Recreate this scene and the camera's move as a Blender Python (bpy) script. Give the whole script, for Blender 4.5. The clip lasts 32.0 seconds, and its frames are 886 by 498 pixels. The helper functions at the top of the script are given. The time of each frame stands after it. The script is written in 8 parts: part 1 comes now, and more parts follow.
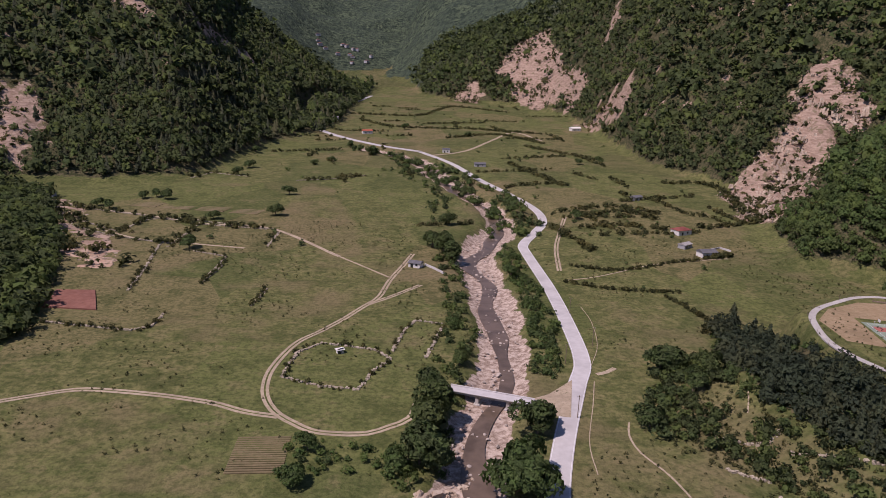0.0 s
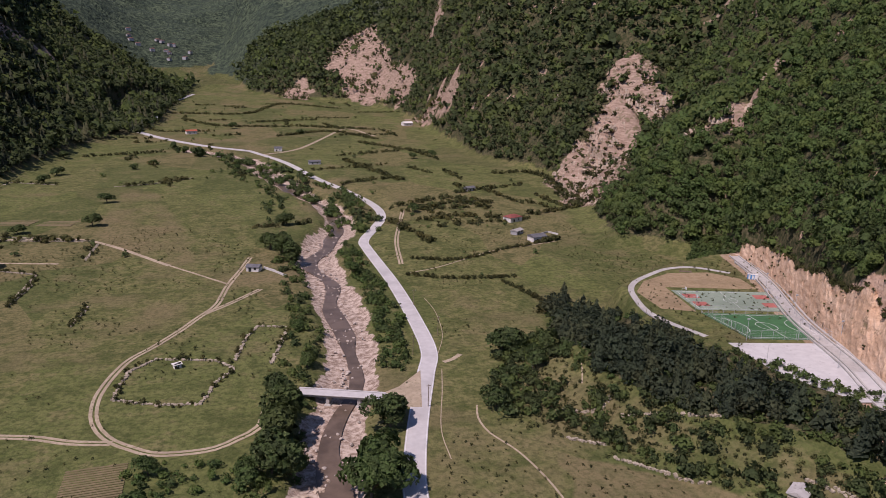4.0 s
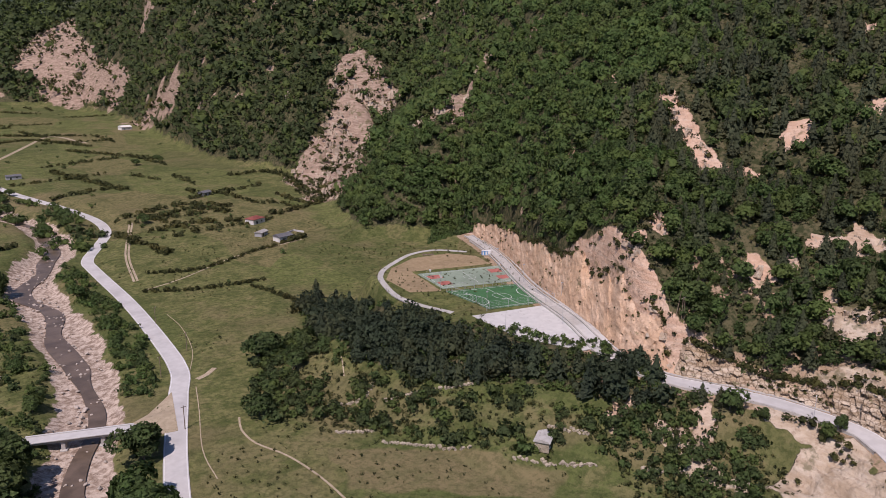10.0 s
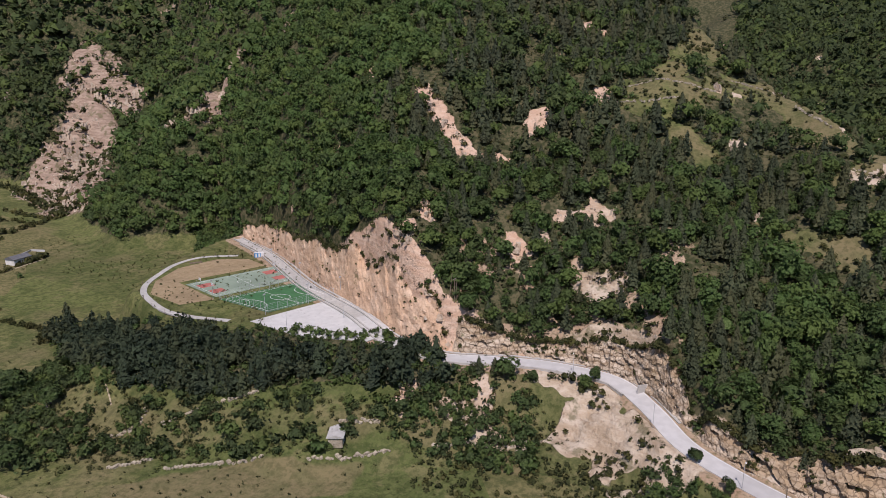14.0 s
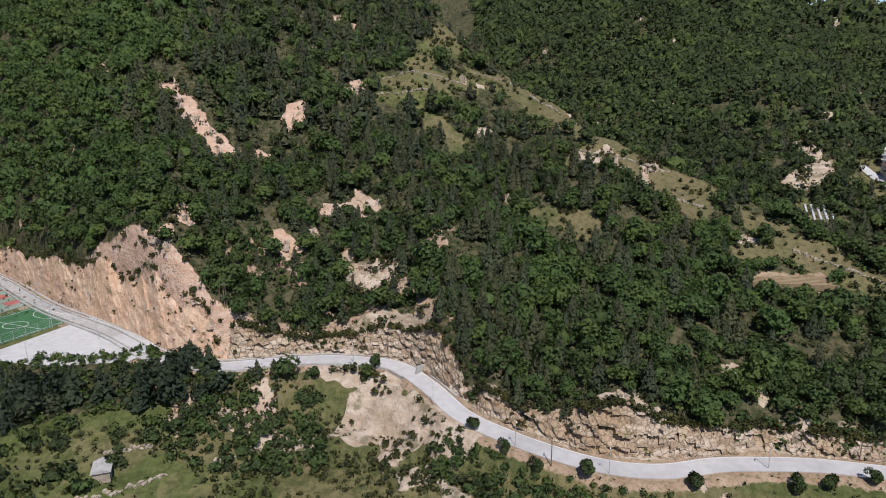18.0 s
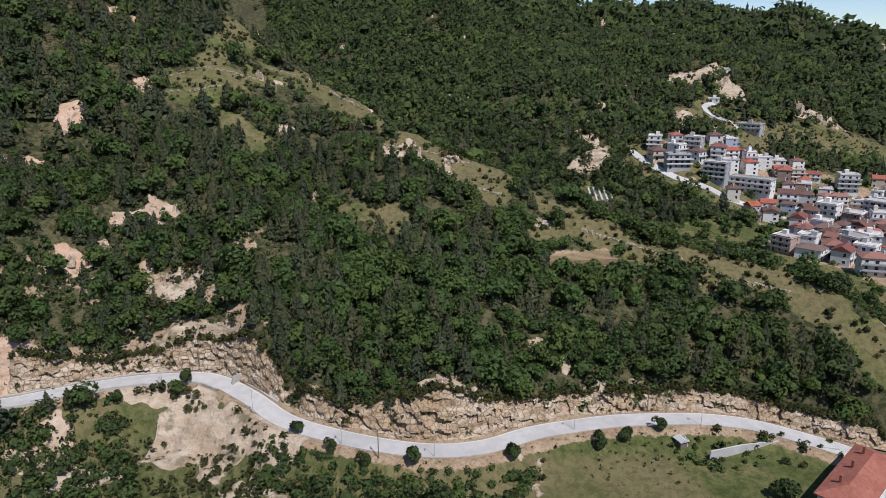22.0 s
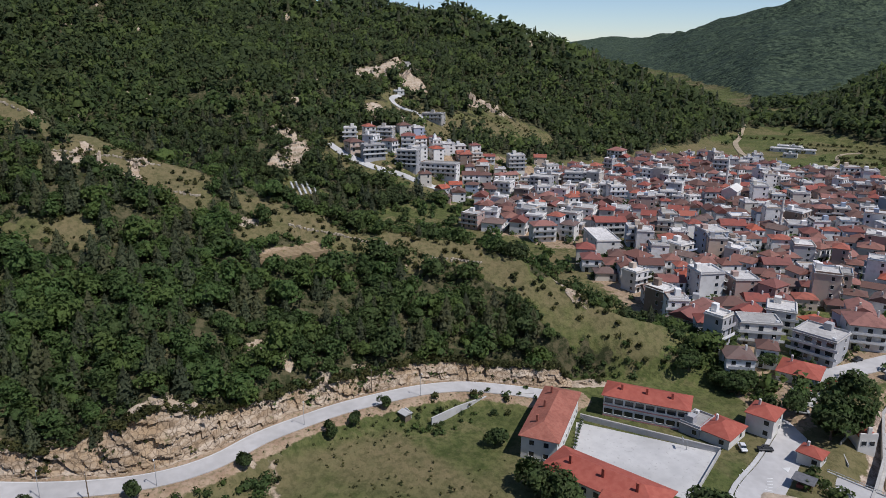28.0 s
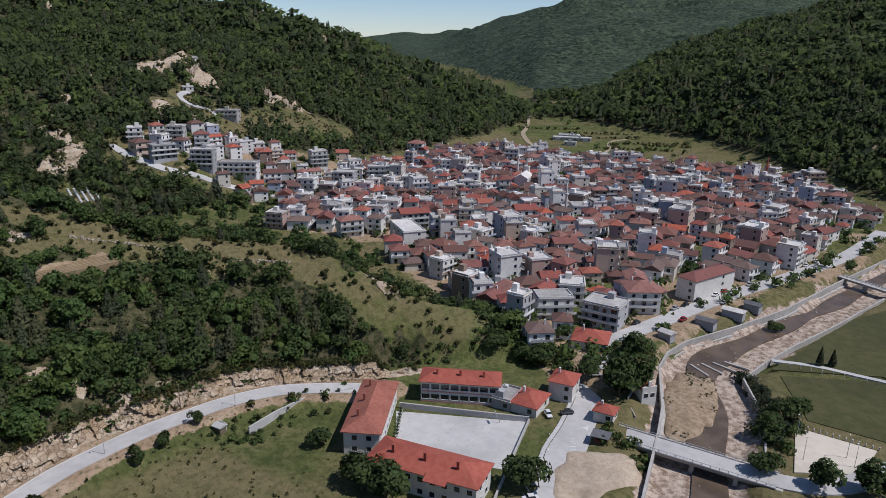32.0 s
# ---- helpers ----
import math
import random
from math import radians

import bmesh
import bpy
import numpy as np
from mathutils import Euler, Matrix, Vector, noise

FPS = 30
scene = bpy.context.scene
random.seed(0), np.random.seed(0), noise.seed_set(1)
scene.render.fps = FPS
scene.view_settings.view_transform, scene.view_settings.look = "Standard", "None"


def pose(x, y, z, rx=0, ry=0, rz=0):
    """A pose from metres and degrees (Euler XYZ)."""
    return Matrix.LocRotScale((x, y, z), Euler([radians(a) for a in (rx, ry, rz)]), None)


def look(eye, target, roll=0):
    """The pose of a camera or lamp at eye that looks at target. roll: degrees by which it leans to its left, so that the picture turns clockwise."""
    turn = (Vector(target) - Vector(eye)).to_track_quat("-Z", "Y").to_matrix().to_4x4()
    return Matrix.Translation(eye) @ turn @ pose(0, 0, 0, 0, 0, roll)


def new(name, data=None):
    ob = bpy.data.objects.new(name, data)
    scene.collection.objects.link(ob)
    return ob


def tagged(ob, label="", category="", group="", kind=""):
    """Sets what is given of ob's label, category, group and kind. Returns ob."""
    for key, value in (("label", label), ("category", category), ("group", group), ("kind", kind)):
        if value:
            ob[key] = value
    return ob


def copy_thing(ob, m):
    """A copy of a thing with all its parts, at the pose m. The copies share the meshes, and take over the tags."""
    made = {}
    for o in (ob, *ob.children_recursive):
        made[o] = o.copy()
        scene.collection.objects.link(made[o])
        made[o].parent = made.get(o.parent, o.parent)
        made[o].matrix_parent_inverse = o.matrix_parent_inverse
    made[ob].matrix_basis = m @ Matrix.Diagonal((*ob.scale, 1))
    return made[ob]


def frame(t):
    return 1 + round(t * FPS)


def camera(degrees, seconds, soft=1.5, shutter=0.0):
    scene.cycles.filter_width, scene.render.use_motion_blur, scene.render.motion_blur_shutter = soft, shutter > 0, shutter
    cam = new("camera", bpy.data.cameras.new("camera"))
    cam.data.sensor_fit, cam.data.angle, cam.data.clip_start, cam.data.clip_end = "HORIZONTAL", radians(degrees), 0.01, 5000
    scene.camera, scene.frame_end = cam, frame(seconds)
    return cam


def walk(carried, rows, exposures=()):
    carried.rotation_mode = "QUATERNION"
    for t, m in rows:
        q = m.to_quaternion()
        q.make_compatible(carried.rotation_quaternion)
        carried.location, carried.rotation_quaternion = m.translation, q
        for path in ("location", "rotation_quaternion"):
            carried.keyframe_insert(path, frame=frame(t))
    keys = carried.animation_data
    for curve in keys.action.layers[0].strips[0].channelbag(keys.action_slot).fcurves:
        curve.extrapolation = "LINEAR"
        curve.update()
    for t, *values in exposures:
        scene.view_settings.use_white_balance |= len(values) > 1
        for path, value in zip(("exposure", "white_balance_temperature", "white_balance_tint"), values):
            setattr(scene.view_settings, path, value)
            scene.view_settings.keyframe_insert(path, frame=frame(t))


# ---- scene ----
cam = camera(65.4, 32.0, soft=0.6)
EYE = 105.0
PATH = [
    (0, 0.32, -14.22, 1.51),
    (1, -3.22, -14.26, 1.43),
    (2, -6.65, -14.26, 1.31),
    (3, -9.96, -14.25, 1.12),
    (3.5, -11.63, -14.25, 1.06),
    (5.5, -18.07, -14.32, 0.80),
    (6, -19.82, -14.31, 0.71),
    (7, -23.26, -14.33, 0.46),
    (8, -26.42, -14.29, 0.40),
    (9, -30.06, -14.32, 0.20),
    (10, -34.61, -14.39, -0.02),
    (11, -39.62, -14.51, -0.20),
    (12, -44.18, -14.65, -0.41),
    (13, -48.82, -14.76, -0.54),
    (14, -53.75, -14.88, -0.59),
    (14.5, -56.02, -14.96, -0.56),
    (16.5, -65.78, -15.32, -0.71),
    (17, -68.24, -15.43, -0.69),
    (18, -73.33, -15.61, -0.59),
    (19, -78.11, -15.78, -0.58),
    (20, -81.98, -15.84, -0.56),
    (21, -85.74, -15.94, -0.46),
    (22, -89.45, -16.08, -0.39),
    (23, -93.37, -16.16, -0.40),
    (24, -97.19, -16.26, -0.28),
    (25, -101.44, -16.34, -0.18),
    (25.5, -103.44, -16.38, -0.13),
    (27.5, -111.98, -16.51, 0.15),
    (28, -114.16, -16.56, 0.20),
    (29, -118.38, -16.64, 0.35),
    (30, -122.43, -16.70, 0.54),
    (31, -126.71, -16.73, 0.71),
    (32, -130.62, -16.81, 0.88),
]
walk(cam, [(t, pose(0, 0, EYE, 90 + pitch, 0, yaw) @ pose(0, 0, 0, 0, 0, roll)) for t, yaw, pitch, roll in PATH], EXPO := [
    (0.0, -0.03, 6650, 35), (6.0, 0.0, 6650, 31), (13.0, 0.06, 6480, 23), (19.0, 0.10, 6250, 14), (25.0, 0.02, 6200, 13), (32.0, -0.24, 6100, 14)])

# ---- light: late-summer noon, sun high behind the left shoulder of the first view
SUN_AZ, SUN_EL = 238.0, 57.0
world = bpy.data.worlds.new("sky")
scene.world = world
world.use_nodes = True
wn = world.node_tree
sky = wn.nodes.new("ShaderNodeTexSky")
sky.sky_type, sky.sun_disc = "NISHITA", False
sky.sun_elevation, sky.sun_rotation = radians(SUN_EL), radians(SUN_AZ)
sky.altitude, sky.air_density, sky.dust_density, sky.ozone_density = 600, 0.8, 0.1, 3.0
wn.links.new(sky.outputs[0], wn.nodes["Background"].inputs[0])
wn.nodes["Background"].inputs[1].default_value = 0.108
sun = new("sun", bpy.data.lights.new("sun", "SUN"))
sun.data.energy, sun.data.angle, sun.data.color = 4.2, radians(0.55), (1.0, 0.955, 0.89)
to_sun = Vector((math.sin(radians(SUN_AZ)) * math.cos(radians(SUN_EL)), math.cos(radians(SUN_AZ)) * math.cos(radians(SUN_EL)), math.sin(radians(SUN_EL))))
sun.matrix_world = look(to_sun * 500, (0, 0, 0))

# ---- terrain: valley floor, front hillsides, back hills, far mountains
def lattice(ix, iy, seed):
    h = (ix.astype(np.int64) * 374761393 + iy.astype(np.int64) * 668265263 + seed * 974634777) & 0x7FFFFFFF
    h = ((h ^ (h >> 13)) * 1274126177) & 0x7FFFFFFF
    return ((h ^ (h >> 16)) & 0xFFFF) / 65535.0


def vnoise(x, y, seed=0):
    x, y = np.asarray(x, float), np.asarray(y, float)
    ix, iy = np.floor(x), np.floor(y)
    u, v = x - ix, y - iy
    u, v = u * u * (3 - 2 * u), v * v * (3 - 2 * v)
    a, b = lattice(ix, iy, seed), lattice(ix + 1, iy, seed)
    c, d = lattice(ix, iy + 1, seed), lattice(ix + 1, iy + 1, seed)
    return (a + (b - a) * u) * (1 - v) + (c + (d - c) * u) * v


def fbm(x, y, size, octaves=4, seed=0):
    total, amp, norm = 0.0, 1.0, 0.0
    for k in range(octaves):
        total = total + amp * vnoise(x / size + 17.3 * k, y / size - 9.1 * k, seed + k)
        norm, amp, size = norm + amp, amp * 0.5, size * 0.5
    return total / norm


def smooth(a, b, x):
    t = np.clip((np.asarray(x, float) - a) / (b - a), 0, 1)
    return t * t * (3 - 2 * t)


def along(X, Y, pts, reach=70.0):
    """Distance to a polyline (far places get a large one) and the interpolated further columns at the nearest place."""
    pts = np.asarray(pts, float)
    X, Y = np.asarray(X, float), np.asarray(Y, float)
    shape = X.shape
    X, Y = X.ravel(), Y.ravel()
    best, vals = np.full(X.shape, 1e3), np.zeros(X.shape + (pts.shape[1] - 2,))
    for k in range(0, len(pts) - 1, 8):
        some = pts[k:k + 9]
        lo, hi = some[:, :2].min(0) - reach, some[:, :2].max(0) + reach
        idx = np.nonzero((X > lo[0]) & (X < hi[0]) & (Y > lo[1]) & (Y < hi[1]))[0]
        if not len(idx):
            continue
        x, y, bb, vv = X[idx], Y[idx], best[idx], vals[idx]
        for p, q in zip(some[:-1], some[1:]):
            d = q[:2] - p[:2]
            t = np.clip(((x - p[0]) * d[0] + (y - p[1]) * d[1]) / max(d @ d, 1e-9), 0, 1)
            dist = np.hypot(x - p[0] - t * d[0], y - p[1] - t * d[1])
            near = dist < bb
            bb = np.where(near, dist, bb)
            vv = np.where(near[:, None], p[2:] + t[:, None] * (q[2:] - p[2:]), vv)
        best[idx], vals[idx] = bb, vv
    return best.reshape(shape), vals.reshape(shape + (-1,)) if pts.shape[1] > 2 else vals.reshape(shape + (0,))


def inside(X, Y, poly):
    """Signed distance to a polygon, negative inside."""
    poly = np.asarray(poly, float)
    d, _ = along(X, Y, np.vstack([poly, poly[:1]]))
    hit = np.zeros(np.shape(X), bool)
    for p, q in zip(poly, np.roll(poly, -1, 0)):
        cross = (p[1] > Y) != (q[1] > Y)
        hit ^= cross & (X < (q[0] - p[0]) * (Y - p[1]) / (q[1] - p[1] + 1e-12) + p[0])
    return np.where(hit, -d, d)


def spline(pts, step=6.0):
    """A Catmull-Rom line through the points, in short even steps."""
    pts = np.asarray(pts, float)
    full = np.vstack([2 * pts[0] - pts[1], pts, 2 * pts[-1] - pts[-2]])
    out = []
    for a, b, c, d in zip(full[:-3], full[1:-2], full[2:-1], full[3:]):
        n = max(2, int(np.hypot(*(c - b)[:2]) / step))
        t = np.arange(n)[:, None] / n
        out.append(0.5 * (2 * b + (c - a) * t + (2 * a - 5 * b + 4 * c - d) * t * t + (3 * b - a - 3 * c + d) * t ** 3))
    return np.vstack(out + [pts[-1:]])


# bearing (clockwise from +y), foot distance, height of the cut at the foot, crest distance, crest height
FRONT = np.array([
    (-61, 600, 0, 1300, 430), (-33, 670, 0, 1350, 430), (-26, 650, 0, 1400, 420), (-20.6, 660, 0, 1450, 400), (-16.5, 780, 0, 1550, 241),
    (-13.6, 920, 0, 1600, 178), (-12, 960, 0, 1600, 141), (-9, 1000, 0, 1650, 88), (-6.8, 1700, 0, 1800, 55), (-4.5, 2300, 0, 2400, 112),
])
FRONT_EAST = np.array([
    (-1.7, 1690, 0, 2700, 480), (3.3, 1560, 0, 2400, 440), (6.5, 1500, 0, 2300, 430), (10.2, 1260, 0, 2000, 420), (12.1, 1050, 0, 1700, 400),
    (16.2, 770, 0, 1400, 380), (19.2, 745, 0, 1300, 370), (22.7, 655, 0, 1200, 360), (25.5, 640, 0, 1100, 340), (29, 640, 0, 1080, 330),
    (33, 630, 0, 1050, 320), (34.4, 570, 0, 1010, 312), (35.4, 470, 2, 990, 308),
])
FRONT_ROAD = np.array([
    (36.2, 390, 6, 970, 304), (37.5, 380, 7.5, 929, 297), (39, 357, 11, 864, 289), (40.5, 330, 13.2, 800, 280), (42, 301, 16, 757, 271), (44, 276, 16, 700, 260), (46, 258, 19, 650, 245), (48, 240, 25, 600, 230), (50, 223, 28, 587, 227),
    (52, 215, 20, 574, 224), (54, 211, 12, 563, 221), (56, 210, 9.5, 552, 217), (58, 210, 6.3, 542, 213), (60, 211, 4.5, 531, 209), (62, 210, 4, 520, 205), (65, 209, 5.5, 501, 187), (68, 207, 9, 482, 170), (71, 200, 12, 460, 149),
    (73.4, 188, 14, 435, 126), (75.2, 181, 7, 418, 114), (77, 174, 7, 392, 100), (80, 168, 4.5, 362, 88), (83, 165, 6, 334, 81), (86, 162, 9.5, 317, 73), (89, 161, 12.5, 304, 64), (92, 163, 9, 294, 59), (95, 168, 7.5, 286, 55),
    (98, 174, 6.3, 277, 51), (101, 179, 5.8, 269, 46), (104, 183, 6.3, 261, 41), (107, 188, 3.5, 258, 38), (110, 192, 5.2, 255, 36), (113, 196, 5, 252, 34), (116, 198, 4.2, 250, 33), (119, 199, 3, 245, 32), (122, 200, 4, 238, 29),
    (126, 203, 3, 230, 21), (130, 207, 2, 225, 16), (137, 215, 0, 235, 8), (143, 230, 0, 250, 0),
])
FRONT_ALL = np.vstack([FRONT, FRONT_EAST, FRONT_ROAD])
# bearing, foot, middle distance and height, crest distance and height
BACK = np.array([
    (60, 560, 650, 60, 950, 195), (85, 420, 600, 68, 900, 180), (97, 400, 560, 72, 880, 164), (105, 395, 520, 40, 900, 151), (110, 400, 520, 42, 900, 142),
    (115.7, 430, 600, 42, 900, 136), (120, 480, 680, 46, 900, 116), (124.6, 560, 740, 46, 900, 92), (130.3, 640, 800, 42, 900, 64), (134.2, 700, 820, 27, 900, 46),
    (137, 850, 900, 14, 950, 16), (141, 850, 950, 14, 1000, 14), (145, 820, 950, 40, 1150, 56), (148.4, 790, 950, 60, 1250, 100),
])
BACK_WEST = np.array([(156, 640, 850, 80, 1300, 150), (159.2, 590, 800, 80, 1300, 175), (164, 530, 750, 85, 1300, 200),
    (180, 450, 650, 85, 1200, 230), (240, 400, 600, 80, 1100, 220), (298, 580, 800, 110, 1250, 330)])
BACK_ALL = np.vstack([BACK, BACK_WEST])
# bearing, distance and elevation angle of the farthest skyline
FAR = np.array([(-62, 3200, 8), (-16, 3400, 8), (-9, 4200, 7.5), (-2, 4200, 7.5), (12, 3400, 8), (60, 3000, 7), (90, 3000, 1.5), (108, 4000, 1.2), (118, 4300, 0.2), (124, 4300, 0.1),
    (127.5, 4300, 0.6), (130, 4300, 0.4), (132.1, 3000, 0.85), (136, 2800, 1.7), (139.6, 2700, 2.7), (142.7, 2700, 3.1), (145, 2700, 2.9), (150, 2800, 3.6), (160, 3000, 3.2), (180, 3000, 5), (298, 3200, 8)])


def table(tab, az):
    out = 0.0
    for off, wt in ((-1.2, 0.2), (-0.6, 0.2), (0, 0.2), (0.6, 0.2), (1.2, 0.2)):
        out = out + wt * np.stack([np.interp(az + off, tab[:, 0], tab[:, k]) for k in range(1, tab.shape[1])], -1)
    return out


ROAD_LOW = spline([(92, -116, 0), (84, -84, 0), (66, -30, 0), (52, 30, 0), (38, 90, 0), (31, 130, 0), (30, 153, 0), (37, 187, 0), (48, 227, 0), (53, 247, 0), (54, 287, 0), (53, 339, 0), (49, 404, 0), (49, 430, 0.2), (61, 466, 0.6), (70, 498, 1),
    (70, 537, 2), (56, 590, 4), (30, 660, 7), (2, 750, 11), (-36, 840, 13)])
ROAD_FAR = spline([(-36, 840, 13), (-95, 880, 16), (-172, 985, 20), (-245, 1150, 26), (-240, 1290, 34), (-205, 1480, 42), (-190, 1700, 50)])
ROAD_UP = spline([(228, 305, 15), (214, 262, 15), (192, 214, 15), (178, 172, 15), (166, 144, 14.5), (166, 122, 14), (178, 103, 13), (185, 86, 12), (187, 72, 11), (178, 58, 10), (167, 45, 8.5), (161, 31, 7.5), (157, 15, 6.5), (156, 2, 6), (159, -10, 5.5),
    (166, -22, 5), (173, -45, 4.5), (175, -63, 4), (175, -78, 3.5), (171, -91, 2.6), (163, -105, 1.4), (158, -113, 0.6)])
RIVER = spline([(98, -640, -3, 9), (99, -420, -3, 9), (100, -345, -3, 9), (101, -300, -3, 9), (102, -255, -3, 10), (105, -225, -3, 12), (101, -203, -3, 13), (89, -180, -3, 14), (79, -160, -3, 12), (68, -140, -3, 11), (52, -100, -3, 10), (28, -30, -3, 10), (10, 60, -3, 10), (6, 120, -3, 10), (8, 160, -3, 9),
    (10, 183, -3, 9), (14, 205, -3, 9), (19, 225, -3, 8), (23, 258, -3, 9), (24, 298, -3, 9), (20, 352, -3, 9), (17, 398, -3, 10), (27, 440, -3, 11), (38, 480, -2.4, 9), (32, 540, -1, 8), (12, 600, 1, 8), (-10, 680, 4, 12), (-40, 780, 8, 10), (-110, 860, 10, 8)])
TERRACE = [(150, 150), (141, 190), (138, 240), (146, 268), (166, 288), (190, 300), (222, 312), (232, 300), (216, 255), (196, 214), (182, 172), (170, 143), (160, 138)]
PARK = [(93, -204), (94, -335), (10, -330), (20, -200), (45, -165), (60, -158)]
SCHOOL = [(178, -84), (160, -70), (100, -98), (86, -104), (92, -120), (112, -158), (140, -168), (168, -130)]


# wooded spur in front of the great cliff (x, y, crest height)
SPUR = spline([(185, 385, -8), (231, 398, 28), (275, 417, 63), (337, 447, 102), (428, 476, 150), (520, 540, 215)], 30)


def face_slope(az):
    """Plan width of the cut face for each metre of its height."""
    return np.interp(az, [53, 57], [0.6, 0.32])


def cut_level(az):
    """Height of the road at the foot of the cut."""
    return np.interp(az, [35.4, 36.6, 46, 50, 56, 60, 65, 71, 74, 80, 89, 98, 110, 119, 130], [2, 15, 15, 14.4, 13.7, 13, 12, 10.3, 8.9, 7.3, 6, 5, 4, 2.4, 0])


def forms(X, Y):
    """Height of the ground without small relief, and how far it stands above the valley floor."""
    r = np.hypot(X, Y)
    az = np.degrees(np.arctan2(X, Y))
    az = np.where(az < -62, az + 360, az)
    up = np.interp(r, [0, 350, 650, 1000, 1300, 1800, 2300, 3200, 4500], [0, 0, 8, 18, 32, 52, 105, 210, 330])
    down = np.interp(r, [0, 500, 900, 1500, 2500, 4500], [0, 2, 6, 14, 40, 80])
    west = smooth(50, 70, az) * (1 - smooth(290, 297, az))
    floor = up * (1 - west) + down * west
    azf = np.where(az > 290, az - 360, az)
    rf, step, rc, zc = np.moveaxis(table(FRONT_ALL, azf), -1, 0)
    wob = (fbm(X, Y, 60, 3, 5) - 0.5) * np.clip(rf * 0.05, 4, 40)
    rr = r + wob * smooth(120, 260, r)
    u = (rr - rf) / np.maximum(rc - rf, 20)
    z0 = np.where(azf < 35.4, np.interp(rf, [0, 350, 650, 1000, 1300, 1800, 2300], [0, 0, 8, 18, 32, 52, 105]),
        cut_level(azf))
    face = step * smooth(0, 1, (r - rf) / (3.5 + face_slope(azf) * np.maximum(step, 4)) + (fbm(X, Y, 14, 3, 8) - 0.5) * 0.7)
    front = z0 + face + (zc - z0 - step) * np.where(u < 1, u, 1 - (u - 1) * 1.3 * np.maximum(1, (rc - rf) / np.maximum(zc, 30) * 0.45))
    front = np.where((r > rf - 25), front, -60)
    bf, bm_, zm, bc, zb = np.moveaxis(table(BACK_ALL, az), -1, 0)
    rb = r + (fbm(X, Y, 130, 3, 15) - 0.5) * 60 * smooth(450, 700, r)
    v1, v2 = (rb - bf) / np.maximum(bm_ - bf, 20), (rb - bm_) / np.maximum(bc - bm_, 20)
    back = np.where(v2 < 0, zm * v1, np.where(v2 < 1, zm + (zb - zm) * v2, zb - (rb - bc) * 0.3))
    back = np.where((az > 58), back, -60)
    rk, ek = np.moveaxis(table(FAR, az), -1, 0)
    zk = 105 + rk * np.tan(np.radians(ek))
    rw = r + (fbm(X, Y, 500, 4, 25) - 0.5) * 700
    start = np.where((az > 118) & (az < 170), np.interp(az, [127, 138], [2600, 1120]), rk * 0.55)
    rise = np.clip((rw - start) / (rk - start), -0.2, 1)
    far = floor + (zk - floor) * np.where(r > rk, 1 - (r - rk) / rk * 0.4, np.minimum(rise, 0.72 + 0.28 * smooth(0.9, 1.0, r / rk)))
    ds, vs = along(X, Y, SPUR, 420.0)
    spur = np.where(ds < 400, vs[..., 0] - 0.6 * np.sqrt(ds * ds + 60) + 4, -60)
    hill = np.maximum(np.maximum(np.maximum(front, back), far), spur)
    return floor, hill


def ground(X, Y):
    X, Y = np.asarray(X, float), np.asarray(Y, float)
    r = np.hypot(X, Y)
    floor, hill = forms(X, Y)
    lift = np.clip(hill - floor, 0, None)
    k = 3.0
    z = np.where(hill - floor > 15, hill, floor + k * np.log1p(np.exp(np.clip((hill - floor) / k, -20, 20))))
    # gullies and small relief
    rel = smooth(4, 40, lift)
    z = z - rel * (np.abs(fbm(X, Y, 95, 4, 31) - 0.5) * -2 + 0.25) * np.clip(lift * 0.16, 0, 26)
    z = z - smooth(1300, 1900, r) * rel * (np.abs(fbm(X, Y, 420, 4, 33) - 0.5) * -2 + 0.2) * np.clip(lift * 0.5, 0, 110)
    z = z + (fbm(X, Y, 22, 3, 41) - 0.5) * (0.5 + 3.0 * rel) + (fbm(X, Y, 70, 3, 43) - 0.5) * 1.0 * smooth(60, 200, r) * (1 - rel)
    # sports terrace and school pad
    d = inside(X, Y, TERRACE)
    z = z + (15 - z) * (1 - smooth(0, 9, d + (fbm(X, Y, 18, 2, 51) - 0.5) * 4 * (d > 0)))
    front_bank = smooth(60, 8, d) * (r < 250) * smooth(20, 6, lift) * (d > 0)
    z = np.maximum(z, np.where(front_bank > 0, 15 * front_bank - 1.5 + (fbm(X, Y, 12, 3, 53) - 0.5) * 2.2, -99))
    d = inside(X, Y, SCHOOL)
    z = z + (0 - z) * (1 - smooth(0, 7, d))
    d = inside(X, Y, PARK)
    z = z + (0.15 - z) * (1 - smooth(0, 12, d))
    # roads on benches
    for line, half, reach in ((ROAD_LOW, 5.0, 9), (ROAD_FAR, 5.0, 16)):
        d, v = along(X, Y, line[:, :3])
        z = z + (v[..., 0] - z) * (1 - smooth(half, half + reach, d))
    d, v = along(X, Y, ROAD_UP[:, :3])
    drop = v[..., 0] - z
    z = z + drop * (1 - smooth(4.8, np.where(drop > 0, 4.8 + 2.0 + drop * 1.6, 12.0), d))
    # river bed
    d, v = along(X, Y, RIVER)
    bank = fbm(X, Y, 16, 3, 61) - 0.5
    z = z + (v[..., 0] - z) * (1 - smooth(v[..., 1] - 2, v[..., 1] + 6, d + bank * 6))
    return z

